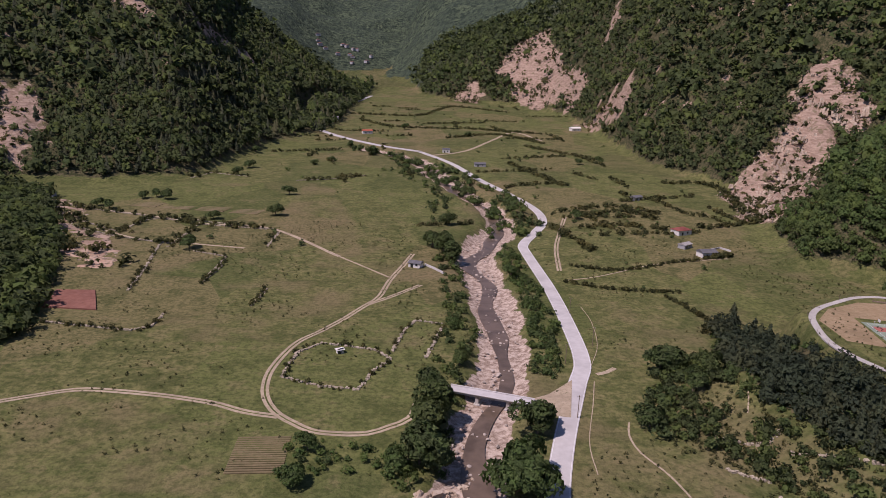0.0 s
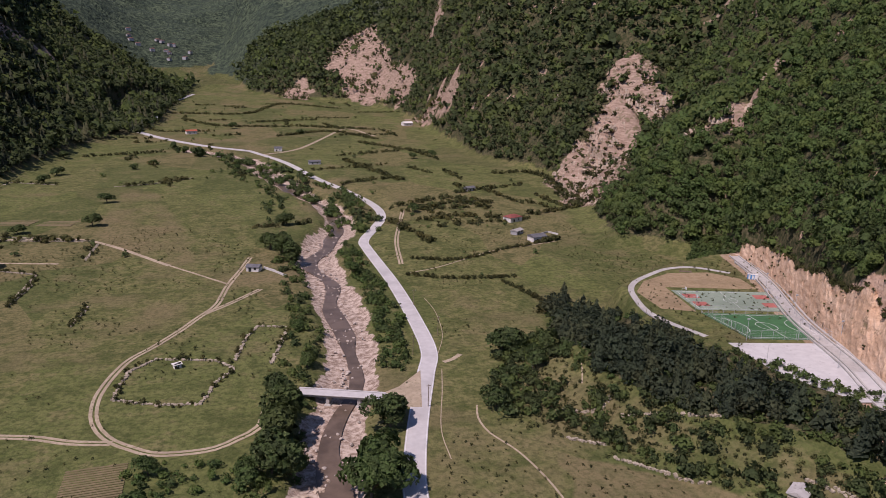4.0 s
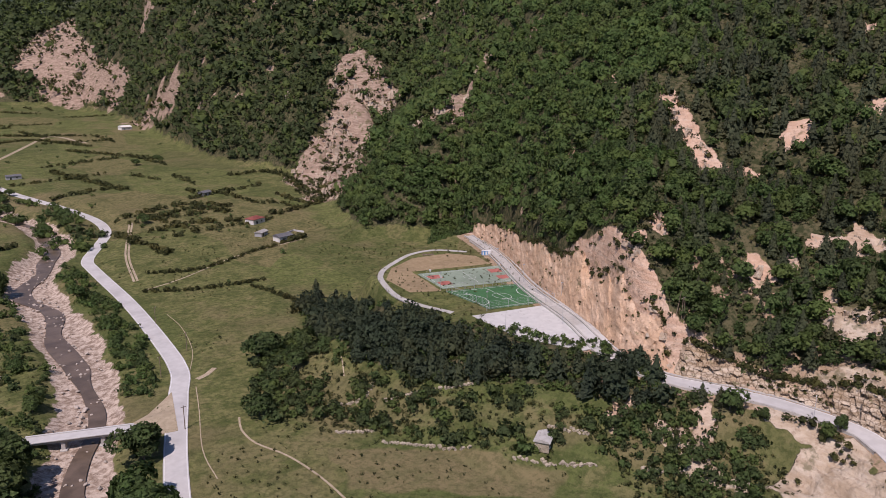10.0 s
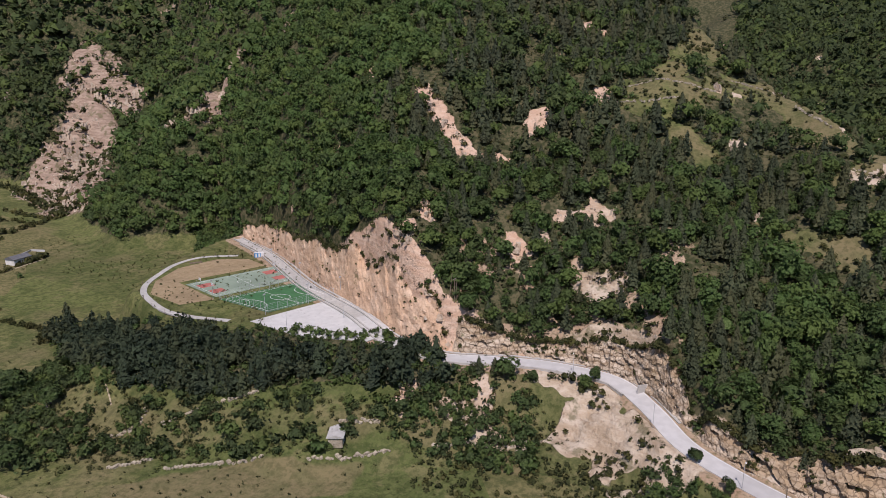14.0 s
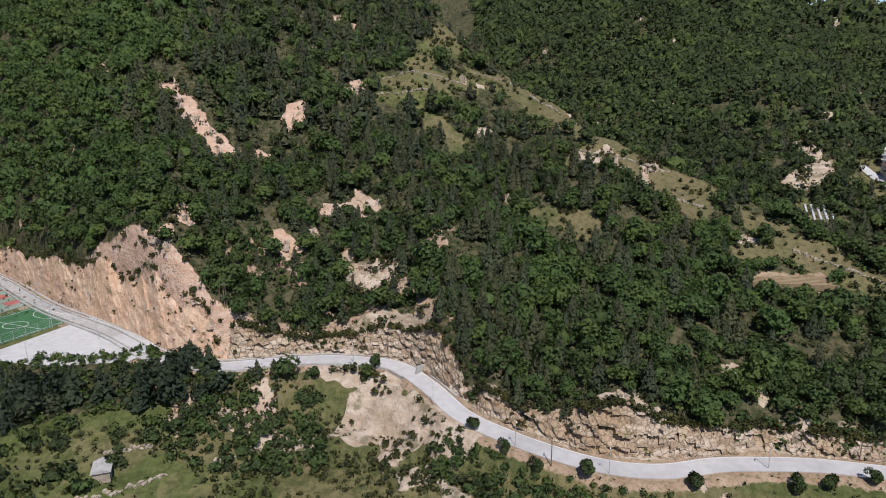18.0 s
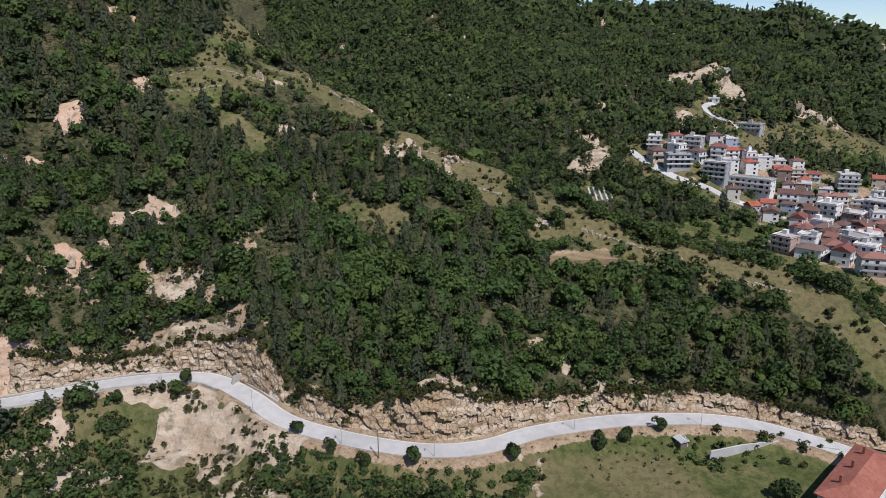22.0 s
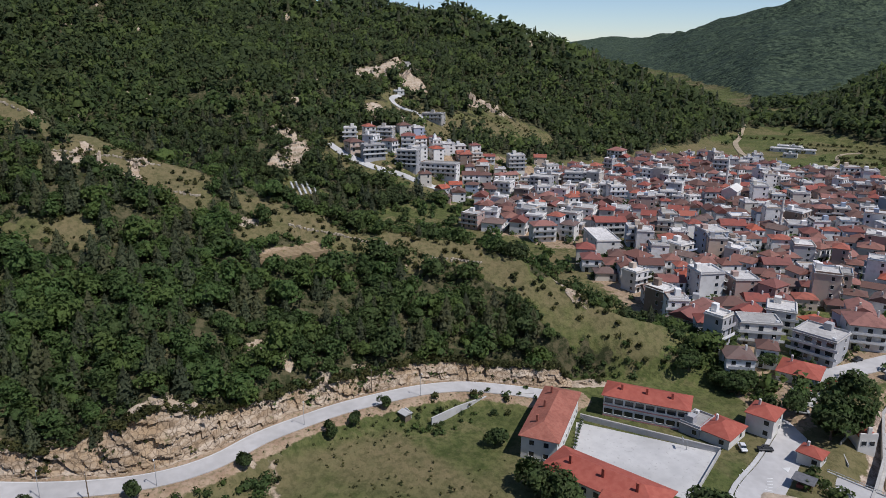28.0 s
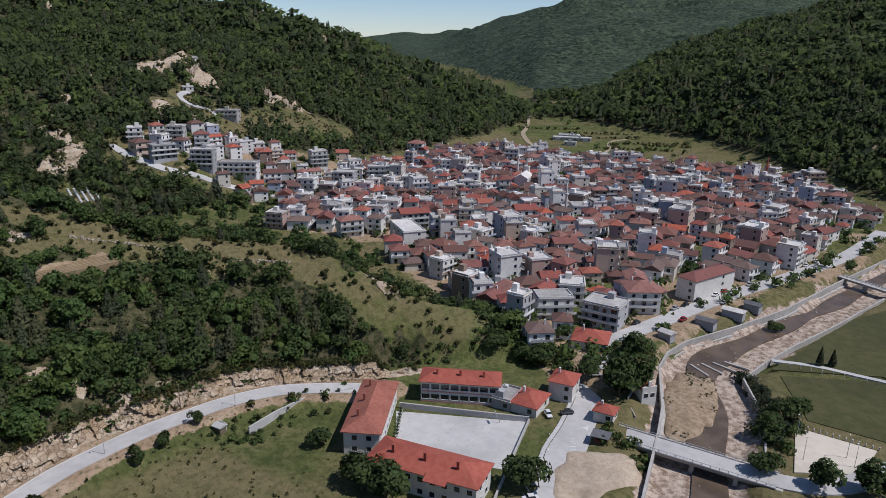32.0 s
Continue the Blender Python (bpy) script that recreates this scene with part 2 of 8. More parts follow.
# ---- masks on the plan: bare rock and earth, open grass, village, fields (x, y, half width)
ROCKY = [
    [(303, 1357, 14), (282, 1296, 14)], [(249, 1000, 12), (234, 1107, 14), (212, 1150, 12)], [(36, 1660, 30), (42, 1600, 30)], [(287, 437, 10), (303, 430, 9), (334, 433, 8)], [(-348, 976, 10), (-328, 1150, 12)], [(-413, 668, 14), (-382, 601, 22)],
    [(-401, 892, 12), (-368, 868, 8)], [(266, 205, 4), (258, 194, 6), (248, 176, 4), (244, 163, 4)], [(227, 121, 3.5), (223, 115, 4)], [(244, 104, 4), (244, 100, 4)], [(281, 151, 6), (274, 150, 5)], [(240, 120, 5), (236, 116, 5)], [(217, 127, 5), (216, 120, 4)],
    [(620, -199, 10), (618, -221, 15), (607, -234, 13), (598, -240, 9)], [(542, -182, 9), (532, -196, 9)], [(498, -101, 8), (488, -107, 8), (472, -97, 7)],
    [(215, 96, 4), (214, 88, 5)], [(458, -81, 6), (475, -104, 9)], [(616, -211, 10), (630, -239, 14), (600, -230, 8)], [(586, -300, 12), (571, -311, 12)], [(192, -27, 3), (186, -34, 4)]]
# great ribbed cliffs
CLIFFS = [[(390, 745), (350, 703), (320, 668), (295, 650), (270, 640), (242, 605), (228, 540), (224, 470), (250, 468), (285, 520), (350, 622), (372, 607), (384, 649), (384, 690)],
    [(229, 1861), (163, 1782), (122, 1740), (98, 1688), (127, 1609), (140, 1555), (164, 1462), (205, 1385), (233, 1261), (244, 1286), (243, 1458), (246, 1660)]]
STONY = [[(-320, 512, 12), (-280, 470, 15), (-240, 420, 15), (-205, 385, 11), (-188, 355, 9)], [(-290, 500, 8), (-262, 470, 9)]]
DRY_FIELD = [(-122, 460), (-136, 622), (-96, 602), (-60, 470), (-43, 388), (-74, 378)]
DRY_LOW = [(-140, 206), (-104, 206), (-68, 194), (-47, 183), (-46, 150), (-120, 150)]
OPEN = [[(400, 116, 3), (370, 114, 5), (339, 112, 7), (315, 110, 7), (298, 112, 4)], [(343, 95, 4), (347, 79, 5), (353, 60, 3)], [(295, 98, 4), (291, 84, 5), (282, 79, 4)],
    [(336, 52, 6), (330, 34, 8)], [(293, 24, 6), (292, 9, 9), (279, -10, 9), (271, -20, 5)], [(244, -29, 3), (248, -48, 5), (242, -62, 5)], [(236, -64, 8), (235, -80, 9), (231, -93, 9)], [(261, 51, 2), (253, 39, 3), (244, 21, 4)]]
OPEN += [[(409, 116, 7), (387, 114, 8), (372, 104, 8)], [(302, 125, 6), (304, 111, 8), (314, 99, 8)], [(314, 127, 5), (323, 107, 6), (333, 89, 6)], [(355, 89, 6), (361, 73, 7), (345, 58, 9), (327, 40, 11), (317, 27, 10), (308, 13, 8)], [(292, 25, 8), (294, 8, 10), (290, -9, 9), (279, -20, 8)],
    [(273, -3, 5), (267, -21, 6)], [(290, 90, 6), (290, 82, 6)], [(254, 34, 4), (249, 20, 5)], [(262, -40, 6), (250, -58, 8)], [(492, -130, 6), (472, -137, 7), (453, -145, 8), (437, -158, 9), (428, -172, 9), (418, -189, 9)]]
OPEN += [[(239, -65, 8), (231, -89, 9), (222, -110, 9)], [(211, -114, 6), (193, -125, 9), (177, -137, 9), (168, -152, 8)], [(281, -21, 3), (263, -39, 4), (247, -59, 5)], [(434, -87, 8), (424, -98, 8)],
    [(538, -239, 14), (550, -320, 22), (535, -338, 15)], [(542, -190, 12), (530, -208, 17), (540, -232, 19), (520, -225, 14)], [(579, -217, 9), (565, -207, 8), (552, -206, 8)], [(470, -118, 6), (455, -128, 6), (440, -140, 6), (425, -160, 7), (412, -185, 7)]]
VILLAGE = [(480, -132), (496, -146), (500, -170), (494, -205), (482, -250), (486, -300), (478, -359), (505, -415), (490, -466), (434, -496), (344, -524), (273, -548), (217, -546), (180, -522), (134, -462), (111, -394), (115, -310),
    (121, -256), (118, -203), (107, -177), (123, -157), (142, -167), (164, -167), (211, -180), (254, -188), (317, -196), (344, -168), (385, -186), (423, -170)]
WOOD_FRONT = [(116, 280), (130, 296), (137, 251), (133, 210), (151, 184), (164, 162), (172, 148), (168, 123), (158, 113), (146, 120), (135, 140), (120, 160), (110, 181), (104, 209), (108, 255)]
SHRUB_FRONT = [(63, 202), (82, 243), (103, 256), (103, 207), (119, 158), (144, 118), (160, 112), (169, 97), (165, 87), (149, 78), (136, 96), (133, 112), (119, 121), (106, 140), (87, 164), (70, 181)]
BEIGE = [(74, 166), (105, 143), (119, 116), (108, 111), (69, 143)]
BANK_EAST = [(158, 51), (166, 46), (160, 21), (152, -4), (151, -9), (151, -22), (140, -14), (136, 5), (136, 30), (146, 48)]
BANK_WEST = [(164, 115), (172, 104), (175, 92), (161, 86), (140, 75), (130, 113), (139, 119)]
BROWN_FIELD = [(236, -34), (241, -57), (231, -61), (229, -34)]


def strokes(X, Y, lines, ragged=0.9, size=14.0, seed=71):
    """0..1 mask of soft ragged strokes."""
    out = np.zeros(np.shape(X))
    n = (fbm(X, Y, size, 4, seed) - 0.5) * 2 * ragged
    for line in lines:
        a = np.asarray(line, float)
        lo, hi = a[:, :2].min(0) - a[:, 2].max() * 2, a[:, :2].max(0) + a[:, 2].max() * 2
        box = (X > lo[0]) & (X < hi[0]) & (Y > lo[1]) & (Y < hi[1])
        if not box.any():
            continue
        d, v = along(X[box], Y[box], a)
        out[box] = np.maximum(out[box], smooth(1.25, 0.75, d / np.maximum(v[:, 0], 0.1) + n[box]))
    return out


def ribs(X, Y):
    """Down-slope ribs of the cliffs: near 0 on a rib, high in the gullies between."""
    R = np.hypot(X, Y)
    return np.abs(fbm(np.arctan2(X, Y) * R, R * 0.22, 19, 3, 96) - 0.5) * 2


def masks(X, Y):
    """Surface zones: bare rock, woodland, dry grass or soil, gravel."""
    X, Y = np.asarray(X, float), np.asarray(Y, float)
    r = np.hypot(X, Y)
    az = np.degrees(np.arctan2(X, Y))
    floor, hill = forms(X, Y)
    lift = hill - floor
    rock = strokes(X, Y, ROCKY, 1.5, 11.0)
    patchy = smooth(0.40, 0.52, fbm(X, Y, 26, 4, 72) * 0.6 + np.abs(fbm(X, Y, 55, 3, 74) - 0.5) * 0.9)
    rock = rock * np.where(r > 300, 0.72 + 0.28 * patchy, 1)
    rib = ribs(X, Y)
    for poly in CLIFFS:
        rock = np.maximum(rock, smooth(12, -14, inside(X, Y, poly) + (fbm(X, Y, 30, 4, 76) - 0.5) * 36) * smooth(0.62, 0.46, rib + (fbm(X, Y, 40, 3, 78) - 0.5) * 0.7))
    rock = np.maximum(rock, strokes(X, Y, STONY, 1.6, 9.0, 70) * smooth(0.40, 0.55, fbm(X, Y, 7, 3, 69)))
    cut = np.interp(az, FRONT_ALL[:, 0], FRONT_ALL[:, 1])
    tall = np.interp(az, FRONT_ALL[:, 0], FRONT_ALL[:, 2])
    band = smooth(-2, 1, r - cut) * smooth(2.5, -1.5, r - cut - 2.0 - (face_slope(az) + 0.04) * tall + (fbm(X, Y, 13, 3, 73) - 0.5) * 7) * smooth(35.6, 37.2, az) * smooth(133, 127, az)
    rock = np.maximum(rock, band)
    d_up, v = along(X, Y, ROAD_UP[:, :3])
    d_ter = inside(X, Y, TERRACE)
    # crumbling bank below the upper road
    below = (r < np.interp(az, FRONT_ALL[:, 0], FRONT_ALL[:, 1]) - 4) * smooth(42, 20, d_up) * smooth(44, 52, az) * smooth(101, 96, az) * (d_ter > 2)
    rock = np.maximum(rock, below * smooth(0.5, 0.62, fbm(X, Y, 15, 4, 75)))
    rock = np.maximum(rock, smooth(1.0, 0.7, np.hypot((X - 169) / 14, (Y - 74) / 9) + (fbm(X, Y, 9, 3, 77) - 0.5) * 0.7))
    rock = np.maximum(rock, smooth(8, 30, lift) * smooth(0.735, 0.78, fbm(X, Y, 17, 4, 79)) * smooth(1500, 1000, r) * (r > 140))
    clear = np.maximum(strokes(X, Y, OPEN, 1.05, 9.0, 81), rock)
    clear = np.maximum(clear, smooth(12, 4, d_up))
    clear = np.maximum(clear, smooth(3, -1, inside(X, Y, BROWN_FIELD)))
    town = smooth(10, -4, inside(X, Y, VILLAGE))
    wood = smooth(2, 7, lift + (fbm(X, Y, 30, 3, 83) - 0.5) * 7) * (1 - clear) * (1 - town)
    wood = wood * (1 - (d_ter < 3)) * (1 - smooth(3, -3, inside(X, Y, SCHOOL)))
    soil = np.maximum(town * (0.30 + 0.35 * smooth(0.45, 0.6, fbm(X, Y, 22, 3, 90))), smooth(2, -2, inside(X, Y, BROWN_FIELD)))
    soil = np.maximum(soil, smooth(9, 5, d_up) * 0.9)
    bank = smooth(53, 56, az) * smooth(76, 72, az) * smooth(262, 235, r + (fbm(X, Y, 25, 2, 67) - 0.5) * 30) * (r > cut)
    soil = np.maximum(soil, 0.9 * bank * smooth(0.50, 0.62, fbm(X, Y, 9, 3, 68)))
    wood = wood * (1 - 0.2 * bank)
    d_rv, v = along(X, Y, RIVER)
    gravel = smooth(v[..., 1] + 4, v[..., 1] - 1, d_rv + (fbm(X, Y, 14, 3, 85) - 0.5) * 8)
    dry = fbm(X, Y, 90, 4, 87)
    dry = dry - 0.13 * smooth(0, -70, X) * smooth(900, 600, Y) - 0.10 * smooth(45, 70, X) * smooth(100, 150, Y)
    dry = np.maximum(dry, 1.1 * smooth(4, -4, inside(X, Y, BEIGE) + (fbm(X, Y, 8, 2, 89) - 0.5) * 6))
    dry = np.maximum(dry, strokes(X, Y, OPEN, 1.05, 9.0, 81) * (0.50 + 0.42 * fbm(X, Y, 12, 3, 84)))
    dry = np.maximum(dry, 0.72 * smooth(6, -6, inside(X, Y, [(100, -80), (166, -60), (160, -20), (150, 25), (112, 20), (72, -60)])))
    dry = np.maximum(dry, 0.70 * smooth(10, -10, inside(X, Y, DRY_FIELD)))
    dry = np.maximum(dry, 0.62 * smooth(6, -6, inside(X, Y, SHRUB_FRONT)))
    dry = np.maximum(dry, 0.80 * smooth(4, -4, inside(X, Y, BANK_WEST)))
    dry = np.maximum(dry, 0.60 * smooth(6, -6, inside(X, Y, DRY_LOW)))
    wood = np.maximum(wood, 0.85 * smooth(2, -4, inside(X, Y, WOOD_FRONT)))
    return rock, wood, soil, gravel, dry


# ---- mesh and material helpers
def build_mesh(name, verts, faces, material, smooth_shade=False, attrs=None):
    """A mesh from arrays: faces is an (n, k) array with equal corners."""
    me = bpy.data.meshes.new(name)
    verts, faces = np.asarray(verts, np.float32), np.asarray(faces, np.int32)
    n, k = faces.shape
    me.vertices.add(len(verts))
    me.vertices.foreach_set("co", verts.ravel())
    me.loops.add(n * k)
    me.loops.foreach_set("vertex_index", faces.ravel())
    me.polygons.add(n)
    me.polygons.foreach_set("loop_start", np.arange(0, n * k, k, dtype=np.int32))
    me.polygons.foreach_set("loop_total", np.full(n, k, np.int32))
    me.polygons.foreach_set("use_smooth", np.full(n, smooth_shade))
    for key, (kind, data) in (attrs or {}).items():
        at = me.attributes.new(key, kind, "POINT")
        at.data.foreach_set({"FLOAT_COLOR": "color", "FLOAT_VECTOR": "vector"}.get(kind, "value"), np.asarray(data, np.float32).ravel())
    me.update()
    me.validate()
    if material:
        me.materials.append(material)
    return me


class Nodes:
    """Short hand for a node material."""

    def __init__(self, name, rough=0.9, metal=0.0, spec=0.3):
        self.mat = bpy.data.materials.new(name)
        self.mat.use_nodes = True
        self.tree = self.mat.node_tree
        self.bsdf = self.tree.nodes["Principled BSDF"]
        self.bsdf.inputs["Roughness"].default_value = rough
        self.bsdf.inputs["Metallic"].default_value = metal
        self.bsdf.inputs["Specular IOR Level"].default_value = spec
        self.pos = self.node("ShaderNodeNewGeometry").outputs["Position"]

    def node(self, kind, **values):
        n = self.tree.nodes.new(kind)
        for key, value in values.items():
            setattr(n, key, value)
        return n

    def link(self, a, b):
        self.tree.links.new(a, b)

    def put(self, value, socket):
        if isinstance(value, bpy.types.NodeSocket):
            self.link(value, socket)
        else:
            socket.default_value = value

    def noise(self, size, detail=4.0, rough=0.55, squash=None):
        n = self.node("ShaderNodeTexNoise")
        n.inputs["Scale"].default_value, n.inputs["Detail"].default_value, n.inputs["Roughness"].default_value = 1.0 / size, detail, rough
        if squash:
            m = self.node("ShaderNodeMapping")
            m.inputs["Scale"].default_value = squash
            self.link(self.pos, m.inputs[0])
            self.link(m.outputs[0], n.inputs["Vector"])
        else:
            self.link(self.pos, n.inputs["Vector"])
        return n.outputs["Fac"]

    def ramp(self, fac, a, b):
        n = self.node("ShaderNodeMapRange", interpolation_type="SMOOTHSTEP")
        n.inputs[1].default_value, n.inputs[2].default_value = a, b
        self.link(fac, n.inputs[0])
        return n.outputs[0]

    def mix(self, fac, a, b):
        n = self.node("ShaderNodeMix", data_type="RGBA")
        self.put(fac, n.inputs[0])
        self.put(a if isinstance(a, bpy.types.NodeSocket) else (*a, 1), n.inputs[6])
        self.put(b if isinstance(b, bpy.types.NodeSocket) else (*b, 1), n.inputs[7])
        return n.outputs[2]

    def times(self, a, b, how="MULTIPLY"):
        n = self.node("ShaderNodeMath", operation=how)
        self.put(a, n.inputs[0])
        self.put(b, n.inputs[1])
        return n.outputs[0]

    def attr(self, name, out="Fac"):
        return self.node("ShaderNodeAttribute", attribute_name=name).outputs[out]

    def color(self, value):
        self.put(value if isinstance(value, bpy.types.NodeSocket) else (*value, 1), self.bsdf.inputs["Base Color"])
        return self

    def bump(self, height, strength=0.5, distance=0.3):
        n = self.node("ShaderNodeBump")
        n.inputs["Strength"].default_value, n.inputs["Distance"].default_value = strength, distance
        self.link(height, n.inputs["Height"])
        self.link(n.outputs[0], self.bsdf.inputs["Normal"])
        return self


def rough_paint(name, a, b, size=1.5, rough=0.85, spots=None, bump=0.15, spec=0.3, vary=0.0, joined=False):
    """Two-tone surface with stains at two scales and a fine grain; vary shifts whole pieces."""
    m = Nodes(name, rough, spec=spec)
    c = m.mix(m.ramp(m.noise(size), 0.3, 0.7), a, b)
    c = m.mix(m.times(m.ramp(m.noise(size * 7, 3), 0.4, 0.75), 0.5), c, tuple(0.62 * v for v in a))
    if spots:
        c = m.mix(m.ramp(m.noise(size * 0.35, 5), 0.58, 0.7), c, spots)
    if vary:
        rnd = m.node("ShaderNodeNewGeometry").outputs["Random Per Island"] if joined else m.node("ShaderNodeObjectInfo").outputs["Random"]
        h = m.node("ShaderNodeHueSaturation")
        m.put(m.times(m.times(rnd, vary * 2), 1 - vary, "ADD"), h.inputs["Value"])
        m.link(c, h.inputs["Color"])
        c = h.outputs[0]
    return m.color(c).bump(m.noise(size * 0.12, 4), bump, size * 0.08).mat


def ground_material():
    m = Nodes("meadow_and_rock", 0.95, spec=0.1)
    sep = m.node("ShaderNodeSeparateColor")
    m.link(m.attr("zone", "Color"), sep.inputs[0])
    fine, mid, big = m.noise(0.9, 5), m.noise(5, 5), m.noise(38, 5)
    edge = m.times(m.times(m.noise(3.0, 5, 0.6), 0.5, "SUBTRACT"), 1.1)
    rock, wood, soil = (m.ramp(m.times(s, edge, "ADD"), 0.38, 0.56) for s in sep.outputs)
    gravel, dry = m.ramp(m.times(m.attr("gravel"), edge, "ADD"), 0.38, 0.56), m.attr("dry")
    vor = m.node("ShaderNodeTexVoronoi")
    vor.inputs["Scale"].default_value = 1 / 62.0
    vor.inputs["Randomness"].default_value = 0.85
    warp = m.node("ShaderNodeVectorMath", operation="MULTIPLY")
    warp.inputs[1].default_value = (1.0, 0.6, 0.0)
    m.link(m.pos, warp.inputs[0])
    m.link(warp.outputs[0], vor.inputs["Vector"])
    parcel = m.node("ShaderNodeSeparateColor")
    m.link(vor.outputs["Color"], parcel.inputs[0])
    tuft = m.noise(2.0, 6, 0.68)
    grass = m.mix(m.ramp(mid, 0.34, 0.66), (0.096, 0.108, 0.036), (0.172, 0.164, 0.066))
    grass = m.mix(m.times(m.ramp(parcel.outputs[0], 0.2, 0.9), 0.55), grass, (0.118, 0.140, 0.044))
    grass = m.mix(m.times(m.ramp(parcel.outputs[1], 0.60, 0.66), 0.6), grass, (0.190, 0.150, 0.076))
    grass = m.mix(m.times(m.ramp(parcel.outputs[2], 0.68, 0.73), 0.55), grass, (0.074, 0.092, 0.030))
    mott = m.noise(15, 7, 0.72)
    grass = m.mix(m.times(m.ramp(mott, 0.50, 0.60), 0.6), grass, (0.056, 0.068, 0.022))
    grass = m.mix(m.times(m.ramp(mott, 0.46, 0.38), 0.45), grass, (0.205, 0.165, 0.085))
    grass = m.mix(m.times(m.ramp(tuft, 0.42, 0.62), 0.62), grass, (0.036, 0.050, 0.015))
    grass = m.mix(m.times(m.ramp(fine, 0.52, 0.72), 0.5), grass, (0.135, 0.128, 0.058))
    straw = m.mix(m.ramp(mid, 0.35, 0.7), (0.205, 0.158, 0.086), (0.145, 0.125, 0.062))
    straw = m.mix(m.times(m.ramp(tuft, 0.45, 0.62), 0.5), straw, (0.075, 0.072, 0.030))
    both = m.times(m.times(dry, big, "ADD"), m.times(mid, 0.35), "ADD")
    c = m.mix(m.times(m.ramp(both, 1.16, 1.46), 0.75), grass, straw)
    floor_ = m.mix(m.ramp(m.noise(2.6, 6, 0.7), 0.42, 0.6), (0.036, 0.042, 0.018), (0.105, 0.092, 0.050))
    # woods too far for single trees; distance haze is mixed in as bluer green
    hazy_canopy = m.mix(m.ramp(m.noise(13, 7, 0.8), 0.42, 0.58), (0.020, 0.032, 0.022), (0.088, 0.118, 0.070))
    hazy_canopy = m.mix(m.times(m.ramp(m.noise(60, 5, 0.65), 0.42, 0.6), 0.5), hazy_canopy, (0.030, 0.046, 0.034))
    floor_ = m.mix(m.attr("hazy_canopy"), floor_, hazy_canopy)
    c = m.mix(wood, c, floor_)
    earth = m.mix(m.ramp(mid, 0.3, 0.7), (0.30, 0.205, 0.135), (0.40, 0.295, 0.205))
    c = m.mix(m.times(soil, m.ramp(fine, 0.15, 0.6)), c, earth)
    sep_pos = m.node("ShaderNodeSeparateXYZ")
    m.link(m.pos, sep_pos.inputs[0])
    strata = m.ramp(m.noise(6, 6, 0.65, (0.6, 0.6, 3.0)), 0.35, 0.68)
    pale = m.mix(strata, (0.38, 0.290, 0.200), (0.54, 0.450, 0.350))
    pink = m.mix(strata, (0.50, 0.330, 0.230), (0.60, 0.440, 0.330))
    pink = m.mix(m.ramp(sep_pos.outputs[1], 330, 420), pink, m.mix(strata, (0.24, 0.170, 0.125), (0.40, 0.300, 0.230)))
    stone = m.mix(m.ramp(m.times(sep_pos.outputs[1], m.times(m.noise(20, 3), 60.0), "ADD"), 115, 165), pale, pink)
    stone = m.mix(m.times(m.ramp(m.noise(2.2, 6, 0.7), 0.52, 0.70), 0.6), stone, (0.22, 0.150, 0.100))
    scrub = m.ramp(m.noise(9, 5, 0.62), 0.56, 0.64)
    stone = m.mix(m.times(scrub, 0.6), stone, (0.095, 0.095, 0.040))
    c = m.mix(rock, c, stone)
    peb = m.mix(m.ramp(m.noise(2.4, 7, 0.75), 0.40, 0.60), (0.22, 0.160, 0.120), (0.50, 0.41, 0.335))
    c = m.mix(gravel, c, peb)
    m.color(c)
    h = m.times(m.times(m.attr("hazy_canopy"), m.times(m.noise(14, 4, 0.6), 14.0)), m.times(fine, 0.35), "ADD")
    h = m.times(h, m.times(m.noise(3.2, 6, 0.65), m.times(m.times(rock, 1.0), 0.7, "ADD")), "ADD")
    return m.bump(h, 0.9, 0.9).mat


GROUND = ground_material()
ASPHALT = rough_paint("worn_asphalt", (0.44, 0.425, 0.41), (0.50, 0.485, 0.47), 2.5, 0.9, bump=0.1)
DIRT = rough_paint("pale_dirt", (0.33, 0.265, 0.18), (0.43, 0.35, 0.25), 1.6, 0.95, spots=(0.13, 0.125, 0.055), bump=0.4)
WHITE_LINE = rough_paint("road_line_paint", (0.72, 0.72, 0.70), (0.62, 0.62, 0.60), 0.8, 0.7, bump=0.05)
CONCRETE = rough_paint("weathered_concrete", (0.47, 0.45, 0.42), (0.37, 0.355, 0.33), 1.8, 0.88, spots=(0.24, 0.225, 0.20), bump=0.2)


def cliff_zone(X, Y):
    out = np.zeros(np.shape(X))
    for poly in CLIFFS:
        out = np.maximum(out, smooth(15, -15, inside(X, Y, poly)))
    return out


